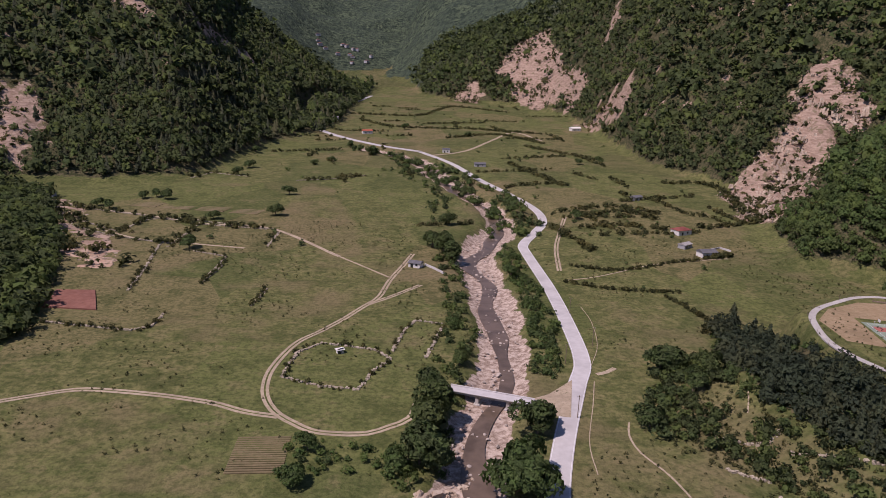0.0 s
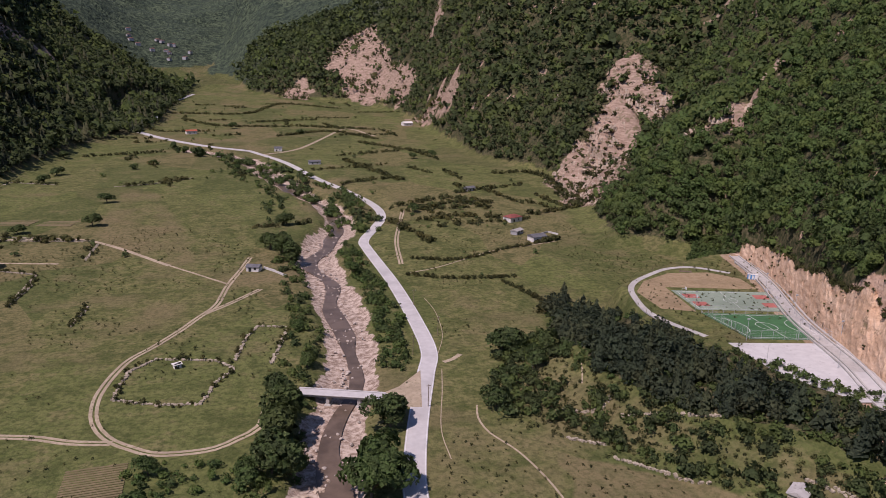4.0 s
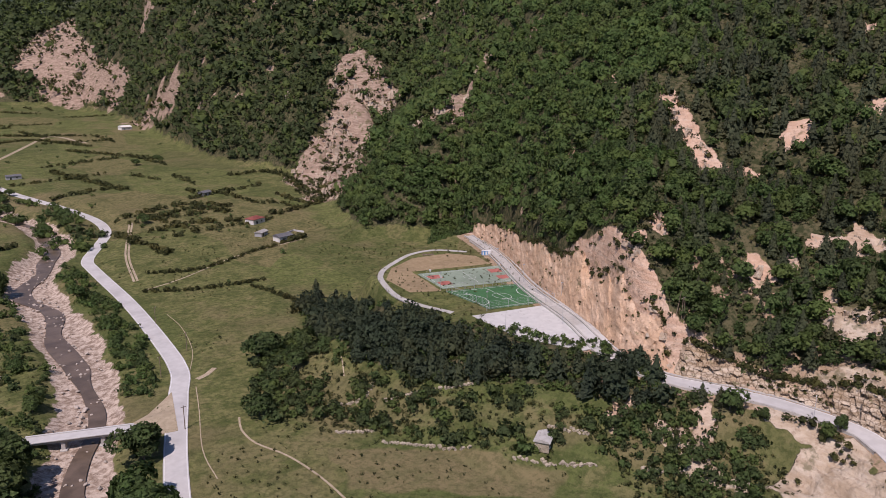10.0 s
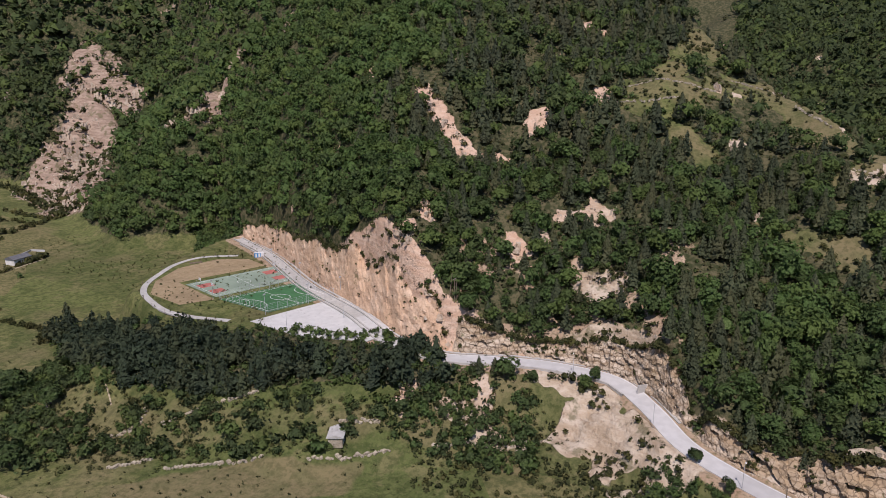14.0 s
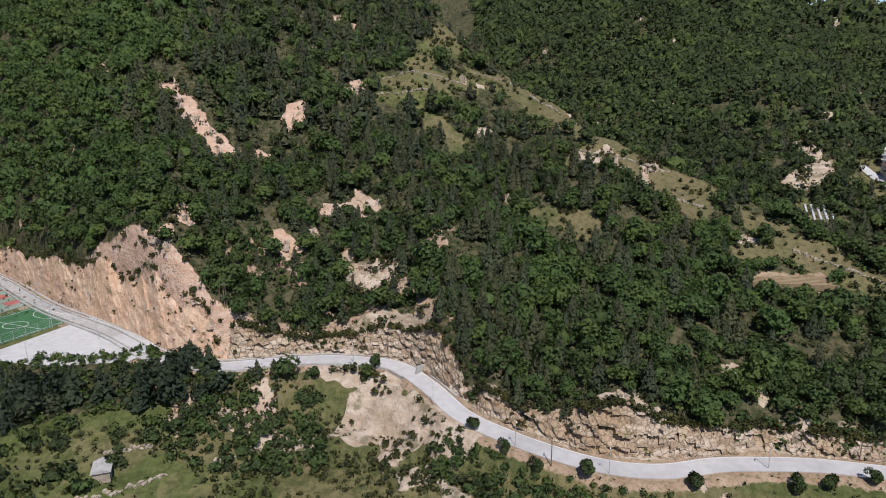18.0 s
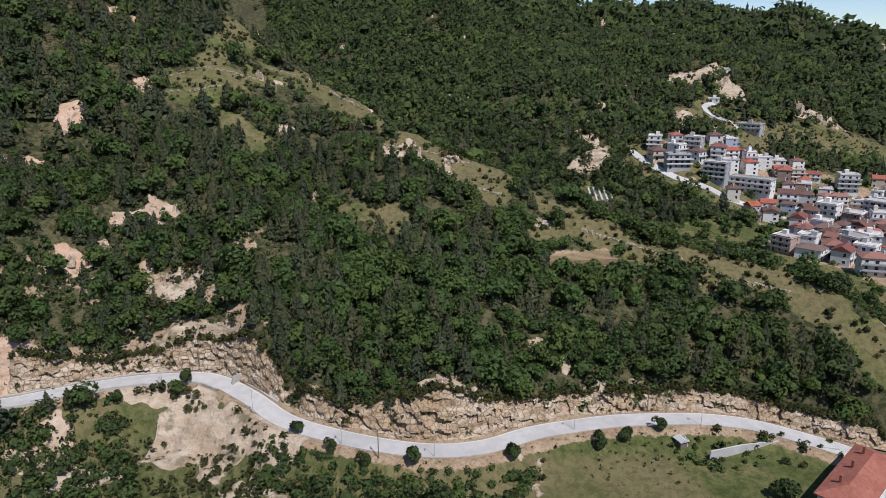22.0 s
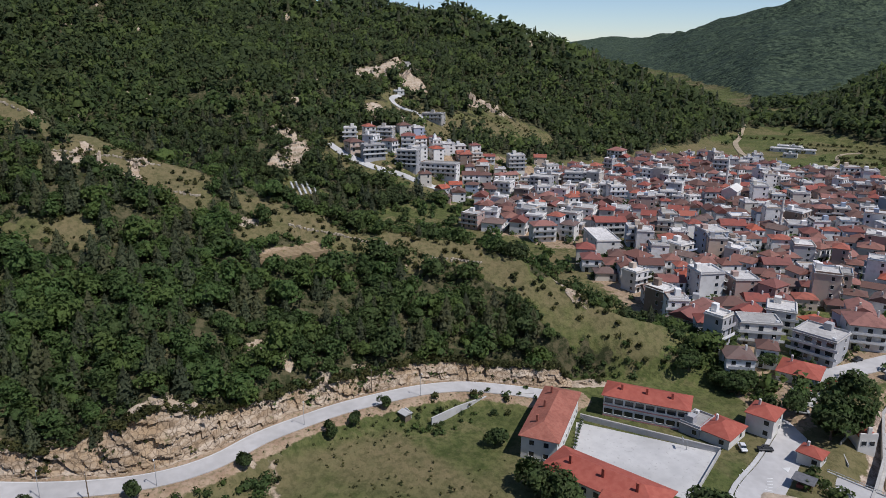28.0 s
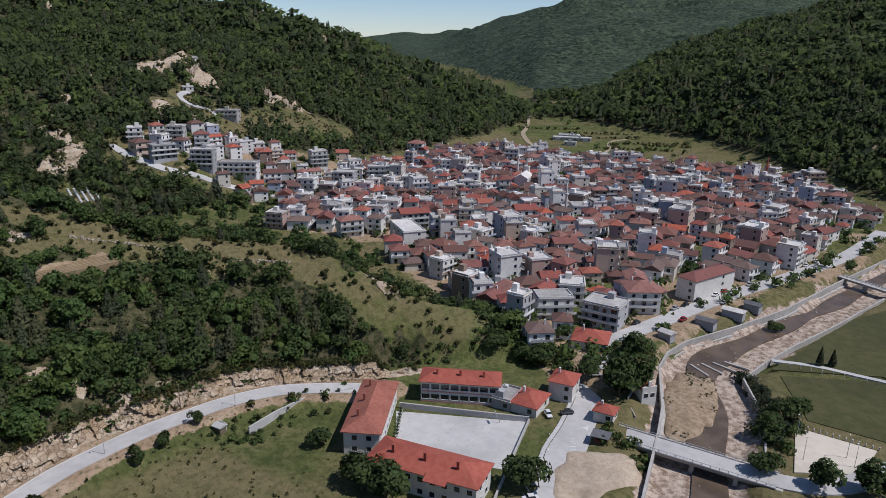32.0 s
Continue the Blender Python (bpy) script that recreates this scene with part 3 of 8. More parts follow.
def terrain_mesh():
    az = np.concatenate([np.arange(-50, 35, 0.5), np.arange(35, 134, 0.25), np.arange(134, 172, 0.5), np.arange(172, 310, 4.0)])
    rad = np.concatenate([[2, 20, 40], np.geomspace(60, 150, 40, endpoint=False), np.geomspace(150, 300, 110, endpoint=False), np.geomspace(300, 4850, 240)])
    A, R = np.meshgrid(np.radians(az), rad)
    X, Y = R * np.sin(A), R * np.cos(A)
    Z = ground(X, Y)
    rock, wood, soil, gravel, dry = masks(X, Y)
    # crags stand out in steps
    Z = Z + rock * (np.abs(fbm(X, Y, 26, 4, 91) - 0.5) * 2 - 0.3) * np.clip(R * 0.012, 1.2, 14) * smooth(6, 20, Z)
    Z = Z + np.maximum(rock, cliff_zone(X, Y)) * (0.32 - ribs(X, Y)) * np.clip(R * 0.028, 3, 22) * smooth(280, 420, R) * smooth(6, 20, Z)
    jag = rock * smooth(420, 300, R) * (R > 130) * (0.45 + 0.55 * smooth(np.radians(53), np.radians(58), A))
    Z = Z + jag * ((fbm(X, Y, 7, 3, 92) - 0.5) * 3.4 + np.abs(fbm(X, Y, 4.5, 2, 94) - 0.5) * 2.4)
    raw = smooth(1.15, 0.8, np.hypot((X - 168) / 16, (Y - 74) / 12))
    Z = Z + raw * (np.abs(fbm(A * R, R * 0.12, 5.0, 3, 93) - 0.5) * 2 - 0.3) * 3.0
    d, v = along(X, Y, ROAD_UP[:, :3])
    Z = np.where(d < 4.6, np.minimum(Z, v[..., 0]), Z)
    rows, cols = X.shape
    i = np.arange(rows - 1)[:, None] * cols + np.arange(cols)[None]
    j = np.arange(rows - 1)[:, None] * cols + (np.arange(cols)[None] + 1) % cols
    faces = np.stack([i, i + cols, j + cols, j], -1).reshape(-1, 4)
    zone = np.stack([rock, wood, soil, np.ones_like(rock)], -1)
    me = build_mesh("ground", np.stack([X, Y, Z], -1).reshape(-1, 3), faces[:, ::-1], GROUND, True,
                    {"zone": ("FLOAT_COLOR", zone), "gravel": ("FLOAT", gravel), "dry": ("FLOAT", dry), "hazy_canopy": ("FLOAT", np.maximum(smooth(1650, 2050, R), smooth(np.radians(123), np.radians(126), A) * smooth(np.radians(172), np.radians(168), A) * smooth(1120, 1220, R - 120 * smooth(np.radians(143), np.radians(150), A))))})
    return tagged(new("ground", me), "green valley floor, bare cut banks and forested hillsides", "ground", kind="structure")


terrain_mesh()


def strip(name, line, half, lift, material, skirt=0.6, label="", category="road", kind="structure", parent=None, drape=False):
    """A band along a line, with sides; drape lays it on the ground."""
    line = np.asarray(line, float)
    d = np.gradient(line[:, :2], axis=0)
    nrm = np.stack([-d[:, 1], d[:, 0]], -1) / np.maximum(np.hypot(*d.T), 1e-6)[:, None]
    half = np.asarray(half, float) * np.ones(len(line))
    L, Rr = line[:, :2] + nrm * half[:, None], line[:, :2] - nrm * half[:, None]
    if drape:
        zl, zr = ground(*L.T) + lift, ground(*Rr.T) + lift
    else:
        zl = zr = line[:, 2] + lift
    n = len(line)
    V = np.vstack([np.c_[L, zl - skirt], np.c_[L, zl], np.c_[Rr, zr], np.c_[Rr, zr - skirt]])
    F = []
    for k in range(n - 1):
        for a in range(3):
            F.append((a * n + k, a * n + k + 1, (a + 1) * n + k + 1, (a + 1) * n + k))
    ob = new(name, build_mesh(name, V, F, material))
    if parent:
        ob.parent = parent
        if label:
            tagged(ob, label)
    else:
        tagged(ob, label, category, kind=kind)
    return ob


def offset(line, by):
    line = np.asarray(line, float)
    d = np.gradient(line[:, :2], axis=0)
    nrm = np.stack([-d[:, 1], d[:, 0]], -1) / np.maximum(np.hypot(*d.T), 1e-6)[:, None]
    out = line.copy()
    out[:, :2] += nrm * by
    return out


road = strip("road", spline(ROAD_LOW[::2, :3], 3), 3.3, 0.22, ASPHALT, label="pale grey asphalt road winding along the river")
strip("edge_line", offset(spline(ROAD_LOW[::2, :3], 3), 2.95), 0.09, 0.235, WHITE_LINE, 0.01, "white edge line", parent=road)
strip("edge_line", offset(spline(ROAD_LOW[::2, :3], 3), -2.95), 0.09, 0.235, WHITE_LINE, 0.01, "white edge line", parent=road)
strip("road_far", spline(ROAD_FAR[::2, :3], 6), 4.5, 0.5, ASPHALT, label="far stretch of pale asphalt road")
lane = strip("terrace_lane", spline(ROAD_UP[:28:2, :3], 3), 2.0, 0.16, CONCRETE, label="narrow grey concrete lane behind the sports ground")
for side in (-2.3, 2.3):
    strip("lane_kerb", offset(spline(ROAD_UP[:28:2, :3], 3), side), 0.28, 0.65, CONCRETE, 1.2, "low concrete kerb", parent=lane)
up = strip("road_upper", spline(ROAD_UP[24::2, :3], 3), 3.2, 0.22, ASPHALT, label="pale road cut into the hillside bank")
strip("edge_line", offset(spline(ROAD_UP[26::2, :3], 3), 2.9), 0.09, 0.235, WHITE_LINE, 0.01, "white edge line", parent=up)

# ---- water
def water_material():
    m = Nodes("brown_river_water", 0.30, spec=0.2)
    m.color(m.mix(m.ramp(m.noise(6), 0.3, 0.7), (0.085, 0.062, 0.044), (0.15, 0.110, 0.080)))
    return m.bump(m.noise(0.8, 5), 0.25, 0.12).mat


WATER = water_material()
wl = spline(RIVER[::2, :4], 4)
wl[:, :2] += ((offset(wl, 1) - wl)[:, :2]) * ((vnoise(np.arange(len(wl)) / 9.0, np.ones(len(wl)), 4) - 0.5) * 9)[:, None]
wl[:, 2] += 0.5
strip("river_water", wl, np.clip(wl[:, 3] * 0.38, 2.2, 5.0) * (0.6 + 0.8 * vnoise(np.arange(len(wl)) / 5.0, np.zeros(len(wl)), 3)), 0, WATER, 1.5, "shallow brown river between gravel banks", "river", "structure")


# ---- woods: tree crowns of many leaf clumps, joined into woods by hillside
def crown(kind, leaves, seed, leaf=1.0):
    """Unit crown (height 1, base at 0): a ragged core and leaf clumps round it. Returns vertices and triangles."""
    rg = np.random.default_rng(seed)
    V, F = [], []
    ico = bmesh.new()
    if leaves > 16:
        bmesh.ops.create_icosphere(ico, subdivisions=1, radius=1.0)
    else:
        ring = [ico.verts.new((math.cos(k * 1.2566), math.sin(k * 1.2566), -0.25)) for k in range(5)]
        top, low = ico.verts.new((0, 0, 1.0)), ico.verts.new((0, 0, -0.8))
        for k in range(5):
            ico.faces.new((ring[k], ring[(k + 1) % 5], top))
            ico.faces.new((ring[(k + 1) % 5], ring[k], low))
        ico.verts.index_update()
    core = np.array([v.co for v in ico.verts])
    tri = np.array([[v.index for v in f.verts] for f in ico.faces])
    ico.free()
    if kind == "pine":
        levels = 5 if leaves > 10 else 3
        for k in range(levels):
            z, w = 0.16 + 0.75 / levels * k, 0.27 * (1 - 0.85 / levels * k)
            n = 5
            a = rg.uniform(0, 6.28) + np.arange(n) * 6.283 / n
            ring = np.c_[np.cos(a) * w * rg.uniform(0.7, 1.15, n), np.sin(a) * w * rg.uniform(0.7, 1.15, n), np.full(n, z) - rg.uniform(0, 0.06, n)]
            base = sum(len(v) for v in V)
            V.append(np.vstack([ring, [[0, 0, z + 1.3 / levels]]]))
            F.append(np.array([[base + i, base + (i + 1) % n, base + n] for i in range(n)]))
    else:
        bumps = rg.normal(size=(3, 3))
        scale = 0.235 * (1 + 0.35 * np.sin(core @ bumps.T * 2).mean(1))
        lobes = rg.normal(size=(5, 3)) * (0.17, 0.17, 0.13) + (0, 0, 0.56)
        base = 0
        V.append(core * scale[:, None] * (1, 1, 1.05) + (0, 0, 0.56))
        F.append(tri)
    base = sum(len(v) for v in V)
    for k in range(leaves):
        d = rg.normal(size=3)
        d[2] = abs(d[2]) * 1.1 - 0.45
        d /= np.linalg.norm(d)
        if kind == "pine":
            h = rg.uniform(0.12, 0.95)
            a = rg.uniform(0, 6.28)
            w = 0.30 * (1 - h) + 0.03
            p = np.array([math.cos(a) * w, math.sin(a) * w, h])
            d = np.array([math.cos(a), math.sin(a), 0.35])
            s = 0.10 * (1.25 - h)
        else:
            p = lobes[k % 5] + d * 0.30 * rg.uniform(0.75, 1.15)
            d = p - (0, 0, 0.5)
            d = d / (np.linalg.norm(d) + 1e-6)
            s = rg.uniform(0.08, 0.15) * (1.0 if leaves > 60 else 1.25)
        s *= leaf * (1.5 if leaves < 20 else 0.78 if leaves > 85 and leaves < 400 else 1.0)
        nrm = d + rg.normal(size=3) * 0.45
        nrm /= np.linalg.norm(nrm)
        t1 = np.cross(nrm, rg.normal(size=3))
        t1 /= np.linalg.norm(t1)
        t2 = np.cross(nrm, t1)
        V.append(np.array([p + t1 * s, p - t1 * s * 0.6 + t2 * s, p - t1 * s * 0.6 - t2 * s]))
        F.append(np.array([[base, base + 1, base + 2]]))
        base += 3
    return np.vstack(V), np.vstack(F)


def dome_normals(V, kind, leaves, seed):
    """Shading normals of a crown: outward from its middle, a little ruffled leaf by leaf."""
    rg = np.random.default_rng(seed)
    n = (V - (0, 0, 0.12)) * (1, 1, 0.85) if kind != "pine" else np.c_[V[:, :2], 0.16 + 0.1 * V[:, 2]]
    n = n / np.maximum(np.linalg.norm(n, axis=1), 1e-6)[:, None]
    n[-3 * leaves:] += np.repeat(rg.normal(size=(leaves, 3)) * 0.55, 3, 0)
    n[:, 2] += 0.18
    return n / np.maximum(np.linalg.norm(n, axis=1), 1e-6)[:, None]


def foliage_material(name, dark, light, warm):
    m = Nodes(name, 0.75, spec=0.12)
    t = m.attr("tint")
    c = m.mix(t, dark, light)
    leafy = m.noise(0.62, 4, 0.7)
    patch = m.noise(38, 4, 0.6)
    c = m.mix(m.times(m.ramp(patch, 0.48, 0.68), 0.5), c, (light[0] * 1.12, light[1] * 0.84, light[2] * 0.9))
    # shaded gaps between leaves, painted as dark noise in the leaf colour
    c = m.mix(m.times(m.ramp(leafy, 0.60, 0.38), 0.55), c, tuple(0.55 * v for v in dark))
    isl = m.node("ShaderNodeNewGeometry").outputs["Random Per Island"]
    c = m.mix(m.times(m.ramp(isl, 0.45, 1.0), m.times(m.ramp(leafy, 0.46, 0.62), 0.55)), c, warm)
    hue = m.attr("hue")
    c = m.mix(m.times(m.ramp(hue, 0.66, 0.84), 0.45), c, (light[0] * 1.32, light[1] * 1.06, light[2] * 0.95))
    c = m.mix(m.times(m.ramp(hue, 0.20, 0.06), 0.4), c, (dark[0] * 0.85, dark[1] * 0.80, dark[2] * 0.85))
    m.color(c)
    m.bump(leafy, 0.9, 0.45)
    # leaves let some light through
    tr = m.node("ShaderNodeBsdfTranslucent")
    m.link(c, tr.inputs[0])
    mx = m.node("ShaderNodeMixShader")
    mx.inputs[0].default_value = 0.48
    m.link(m.bsdf.outputs[0], mx.inputs[1])
    m.link(tr.outputs[0], mx.inputs[2])
    m.link(mx.outputs[0], m.tree.nodes["Material Output"].inputs[0])
    return m.mat


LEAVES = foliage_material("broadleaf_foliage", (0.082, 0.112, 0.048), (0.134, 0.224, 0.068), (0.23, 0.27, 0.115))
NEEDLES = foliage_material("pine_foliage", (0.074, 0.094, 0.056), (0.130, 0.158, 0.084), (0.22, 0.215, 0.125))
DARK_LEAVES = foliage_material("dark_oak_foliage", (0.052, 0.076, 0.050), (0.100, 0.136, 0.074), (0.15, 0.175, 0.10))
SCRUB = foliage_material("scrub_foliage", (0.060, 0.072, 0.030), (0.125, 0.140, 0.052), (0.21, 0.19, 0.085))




def wood_of(name, places, sizes, tints, kind, leaves, material, label, category="forest", variants=7, widths=None):
    """One joined wood: every tree is a turned and scaled crown."""
    if not len(places):
        return None
    rg = np.random.default_rng(len(places))
    VV, FF, TT, NN, HH, base = [], [], [], [], [], 0
    pick = rg.integers(0, variants, len(places))
    for k in range(variants):
        sel = np.where(pick == k)[0]
        if not len(sel):
            continue
        V, F = crown(kind, leaves, 100 * k + leaves, 0.82 if leaves > 150 else 1.0)
        a = rg.uniform(0, 6.283, len(sel))
        c, s = np.cos(a)[:, None], np.sin(a)[:, None]
        w = (sizes[sel] * (widths[sel] if widths is not None else rg.uniform(0.88, 1.30, len(sel))))[:, None]
        x = (V[None, :, 0] * c - V[None, :, 1] * s) * w + places[sel, 0:1]
        y = (V[None, :, 0] * s + V[None, :, 1] * c) * w + places[sel, 1:2]
        z = V[None, :, 2] * sizes[sel][:, None] + places[sel, 2:3]
        VV.append(np.stack([x, y, z], -1).reshape(-1, 3))
        N = dome_normals(V, kind, leaves, k)
        NN.append(np.stack([N[None, :, 0] * c - N[None, :, 1] * s, N[None, :, 0] * s + N[None, :, 1] * c, np.broadcast_to(N[None, :, 2], x.shape)], -1).reshape(-1, 3))
        FF.append((F[None] + (base + np.arange(len(sel)) * len(V))[:, None, None]).reshape(-1, 3))
        TT.append(np.repeat(tints[sel], len(V)))
        HH.append(np.repeat(rg.uniform(size=len(sel)), len(V)))
        base += len(sel) * len(V)
    me = build_mesh(name, np.vstack(VV), np.vstack(FF), material, True, {"tint": ("FLOAT", np.concatenate(TT)), "hue": ("FLOAT", np.concatenate(HH)), "custom_normal": ("FLOAT_VECTOR", np.vstack(NN))})
    return tagged(new(name, me), label, category, kind="stuff")


def grid_places(lo, hi, a0, a1, step, seed):
    rg = np.random.default_rng(seed)
    n = int(hi / step) + 1
    gx, gy = np.meshgrid(np.arange(-n, n + 1), np.arange(-n, n + 1))
    x = (gx.ravel() + rg.uniform(-0.45, 0.45, gx.size)) * step
    y = (gy.ravel() + rg.uniform(-0.45, 0.45, gx.size)) * step
    r, az = np.hypot(x, y), np.degrees(np.arctan2(x, y))
    az = np.where(az < -62, az + 360, az)
    ok = (r > lo) & (r < hi) & (az > a0) & (az < a1)
    return x[ok], y[ok], r[ok], az[ok]


def grow():
    zones = [(150, 300, 3.7, 330, "near"), (300, 520, 4.3, 100, "middle"), (520, 800, 5.6, 22, "upper"), (800, 1500, 7.2, 10, "far"), (1500, 2050, 10.0, 8, "distant")]
    for lo, hi, step, leaves, word in zones:
        x, y, r, az = grid_places(lo, hi, -48, 168, step, int(lo))
        rock, wood, soil, gravel, dry = masks(x, y)
        rg = np.random.default_rng(int(hi))
        thin = smooth(56, 62, az) * smooth(112, 100, az) * (r < 430)
        keep = (rg.uniform(size=len(x)) < wood * (0.97 - 0.10 * thin)) & (fbm(x, y, 15, 3, 95) > 0.27 + 0.05 * thin)
        keep &= inside(x, y, WOOD_FRONT) > 2
        # grazed ground keeps the trees off the slope just below it
        for by in (6.0, 12.0):
            far = 1 + by * (1 + r / 900) / r
            keep &= (strokes(x * far, y * far, OPEN, 1.05, 9.0, 81) < 0.5) | (rg.uniform(size=len(x)) < 0.30 + 0.03 * by)
        keep &= (strokes(x * 1.012, y * 1.012, ROCKY, 1.5, 11.0) < 0.5) | (rg.uniform(size=len(x)) < 0.3)
        rc = np.interp(az, FRONT_ALL[:, 0], FRONT_ALL[:, 3])
        keep &= (r < rc * 1.08 + 20) | ((az > 76) & (r > 380))
        keep &= ~((az > 125) & (r > np.interp(az, [125, 141, 145, 165], [1230, 1230, 1340, 1420])))
        x, y, r, az, rock = x[keep], y[keep], r[keep], az[keep], rock[keep]
        z = ground(x, y)
        # bright young woods over the sports terrace, pines on the next slope, mixed elsewhere
        pine = smooth(50, 58, az + (fbm(x, y, 60, 3, 97) - 0.5) * 14) * smooth(106, 92, az + (fbm(x, y, 50, 3, 98) - 0.5) * 20) * (0.52 - 0.22 * smooth(76, 84, az)) * (r < 520)
        pine = np.maximum(pine, 0.2 * ((az < 10) | (az > 100)))
        pine = np.where(r > 1500, 0.0, pine)
        is_pine = rg.uniform(size=len(x)) < pine
        # besides stand tone, the tint paints in left-hill shade and far-slope haze
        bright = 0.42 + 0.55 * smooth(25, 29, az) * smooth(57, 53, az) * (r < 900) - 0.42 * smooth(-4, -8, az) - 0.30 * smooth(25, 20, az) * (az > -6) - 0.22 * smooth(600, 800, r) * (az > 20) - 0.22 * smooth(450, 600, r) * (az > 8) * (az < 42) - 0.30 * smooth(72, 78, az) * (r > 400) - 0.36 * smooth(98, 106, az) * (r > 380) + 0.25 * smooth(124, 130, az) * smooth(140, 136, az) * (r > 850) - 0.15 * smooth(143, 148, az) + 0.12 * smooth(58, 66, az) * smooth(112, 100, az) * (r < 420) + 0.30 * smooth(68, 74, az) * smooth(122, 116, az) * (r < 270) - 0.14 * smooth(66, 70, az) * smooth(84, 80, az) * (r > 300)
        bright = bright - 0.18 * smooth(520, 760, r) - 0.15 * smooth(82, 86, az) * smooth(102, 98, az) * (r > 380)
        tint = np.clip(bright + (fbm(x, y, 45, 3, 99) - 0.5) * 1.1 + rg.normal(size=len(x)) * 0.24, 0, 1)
        size = step * 1.62 * np.clip(rg.normal(1.0, 0.26, len(x)), 0.45, 1.6)
        P = np.stack([x, y, z - 0.25 * step * 0.4], -1)
        b = ~is_pine
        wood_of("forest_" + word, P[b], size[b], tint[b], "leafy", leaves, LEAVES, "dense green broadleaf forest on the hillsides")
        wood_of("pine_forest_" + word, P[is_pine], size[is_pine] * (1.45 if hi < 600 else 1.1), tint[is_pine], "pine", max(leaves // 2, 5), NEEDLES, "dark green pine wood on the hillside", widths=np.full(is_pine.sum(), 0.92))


grow()

# ---- thickets and scrub
def scatter_in(poly, step, seed, keep=1.0, patch=0.0):
    p = np.asarray(poly, float)
    rg = np.random.default_rng(seed)
    gx, gy = np.meshgrid(np.arange(p[:, 0].min(), p[:, 0].max(), step), np.arange(p[:, 1].min(), p[:, 1].max(), step))
    x = gx.ravel() + rg.uniform(-0.5, 0.5, gx.size) * step
    y = gy.ravel() + rg.uniform(-0.5, 0.5, gx.size) * step
    ok = (inside(x, y, p) < 0) & (rg.uniform(size=x.size) < keep) & (fbm(x, y, 9, 2, seed) > patch)
    return x[ok], y[ok]


def scatter_along(line, half, step, seed, keep=1.0):
    rg = np.random.default_rng(seed)
    pts = spline(np.asarray(line, float), step) if len(line) > 2 else np.linspace(line[0], line[1], max(3, int(np.hypot(*np.subtract(line[1], line[0])[:2]) / step)))
    n = max(1, int(2 * half / step))
    P = np.repeat(pts[:, :2], n, 0) + rg.uniform(-1, 1, (len(pts) * n, 2)) * max(half, step * 0.4)
    P = P[rg.uniform(size=len(P)) < keep]
    return P[:, 0], P[:, 1]


def thicket(name, x, y, lo, hi, seed, material, label, leaves=60, kind="leafy", tint=0.5, category="shrubs", sink=0.22, widths=None, cap=None):
    rg = np.random.default_rng(seed)
    size = rg.uniform(lo, hi, len(x))
    if cap is not None:
        size = np.minimum(size, cap)
    P = np.stack([x, y, ground(x, y) - sink * size], -1)
    t = np.clip(tint + rg.normal(size=len(x)) * 0.22, 0, 1)
    return wood_of(name, P, size, t, kind, leaves, material, label, category, widths=None if widths is None else np.full(len(x), widths))


HEDGE_WALL = [(93, -214), (86, -205), (78, -198), (72, -189), (68, -181)]


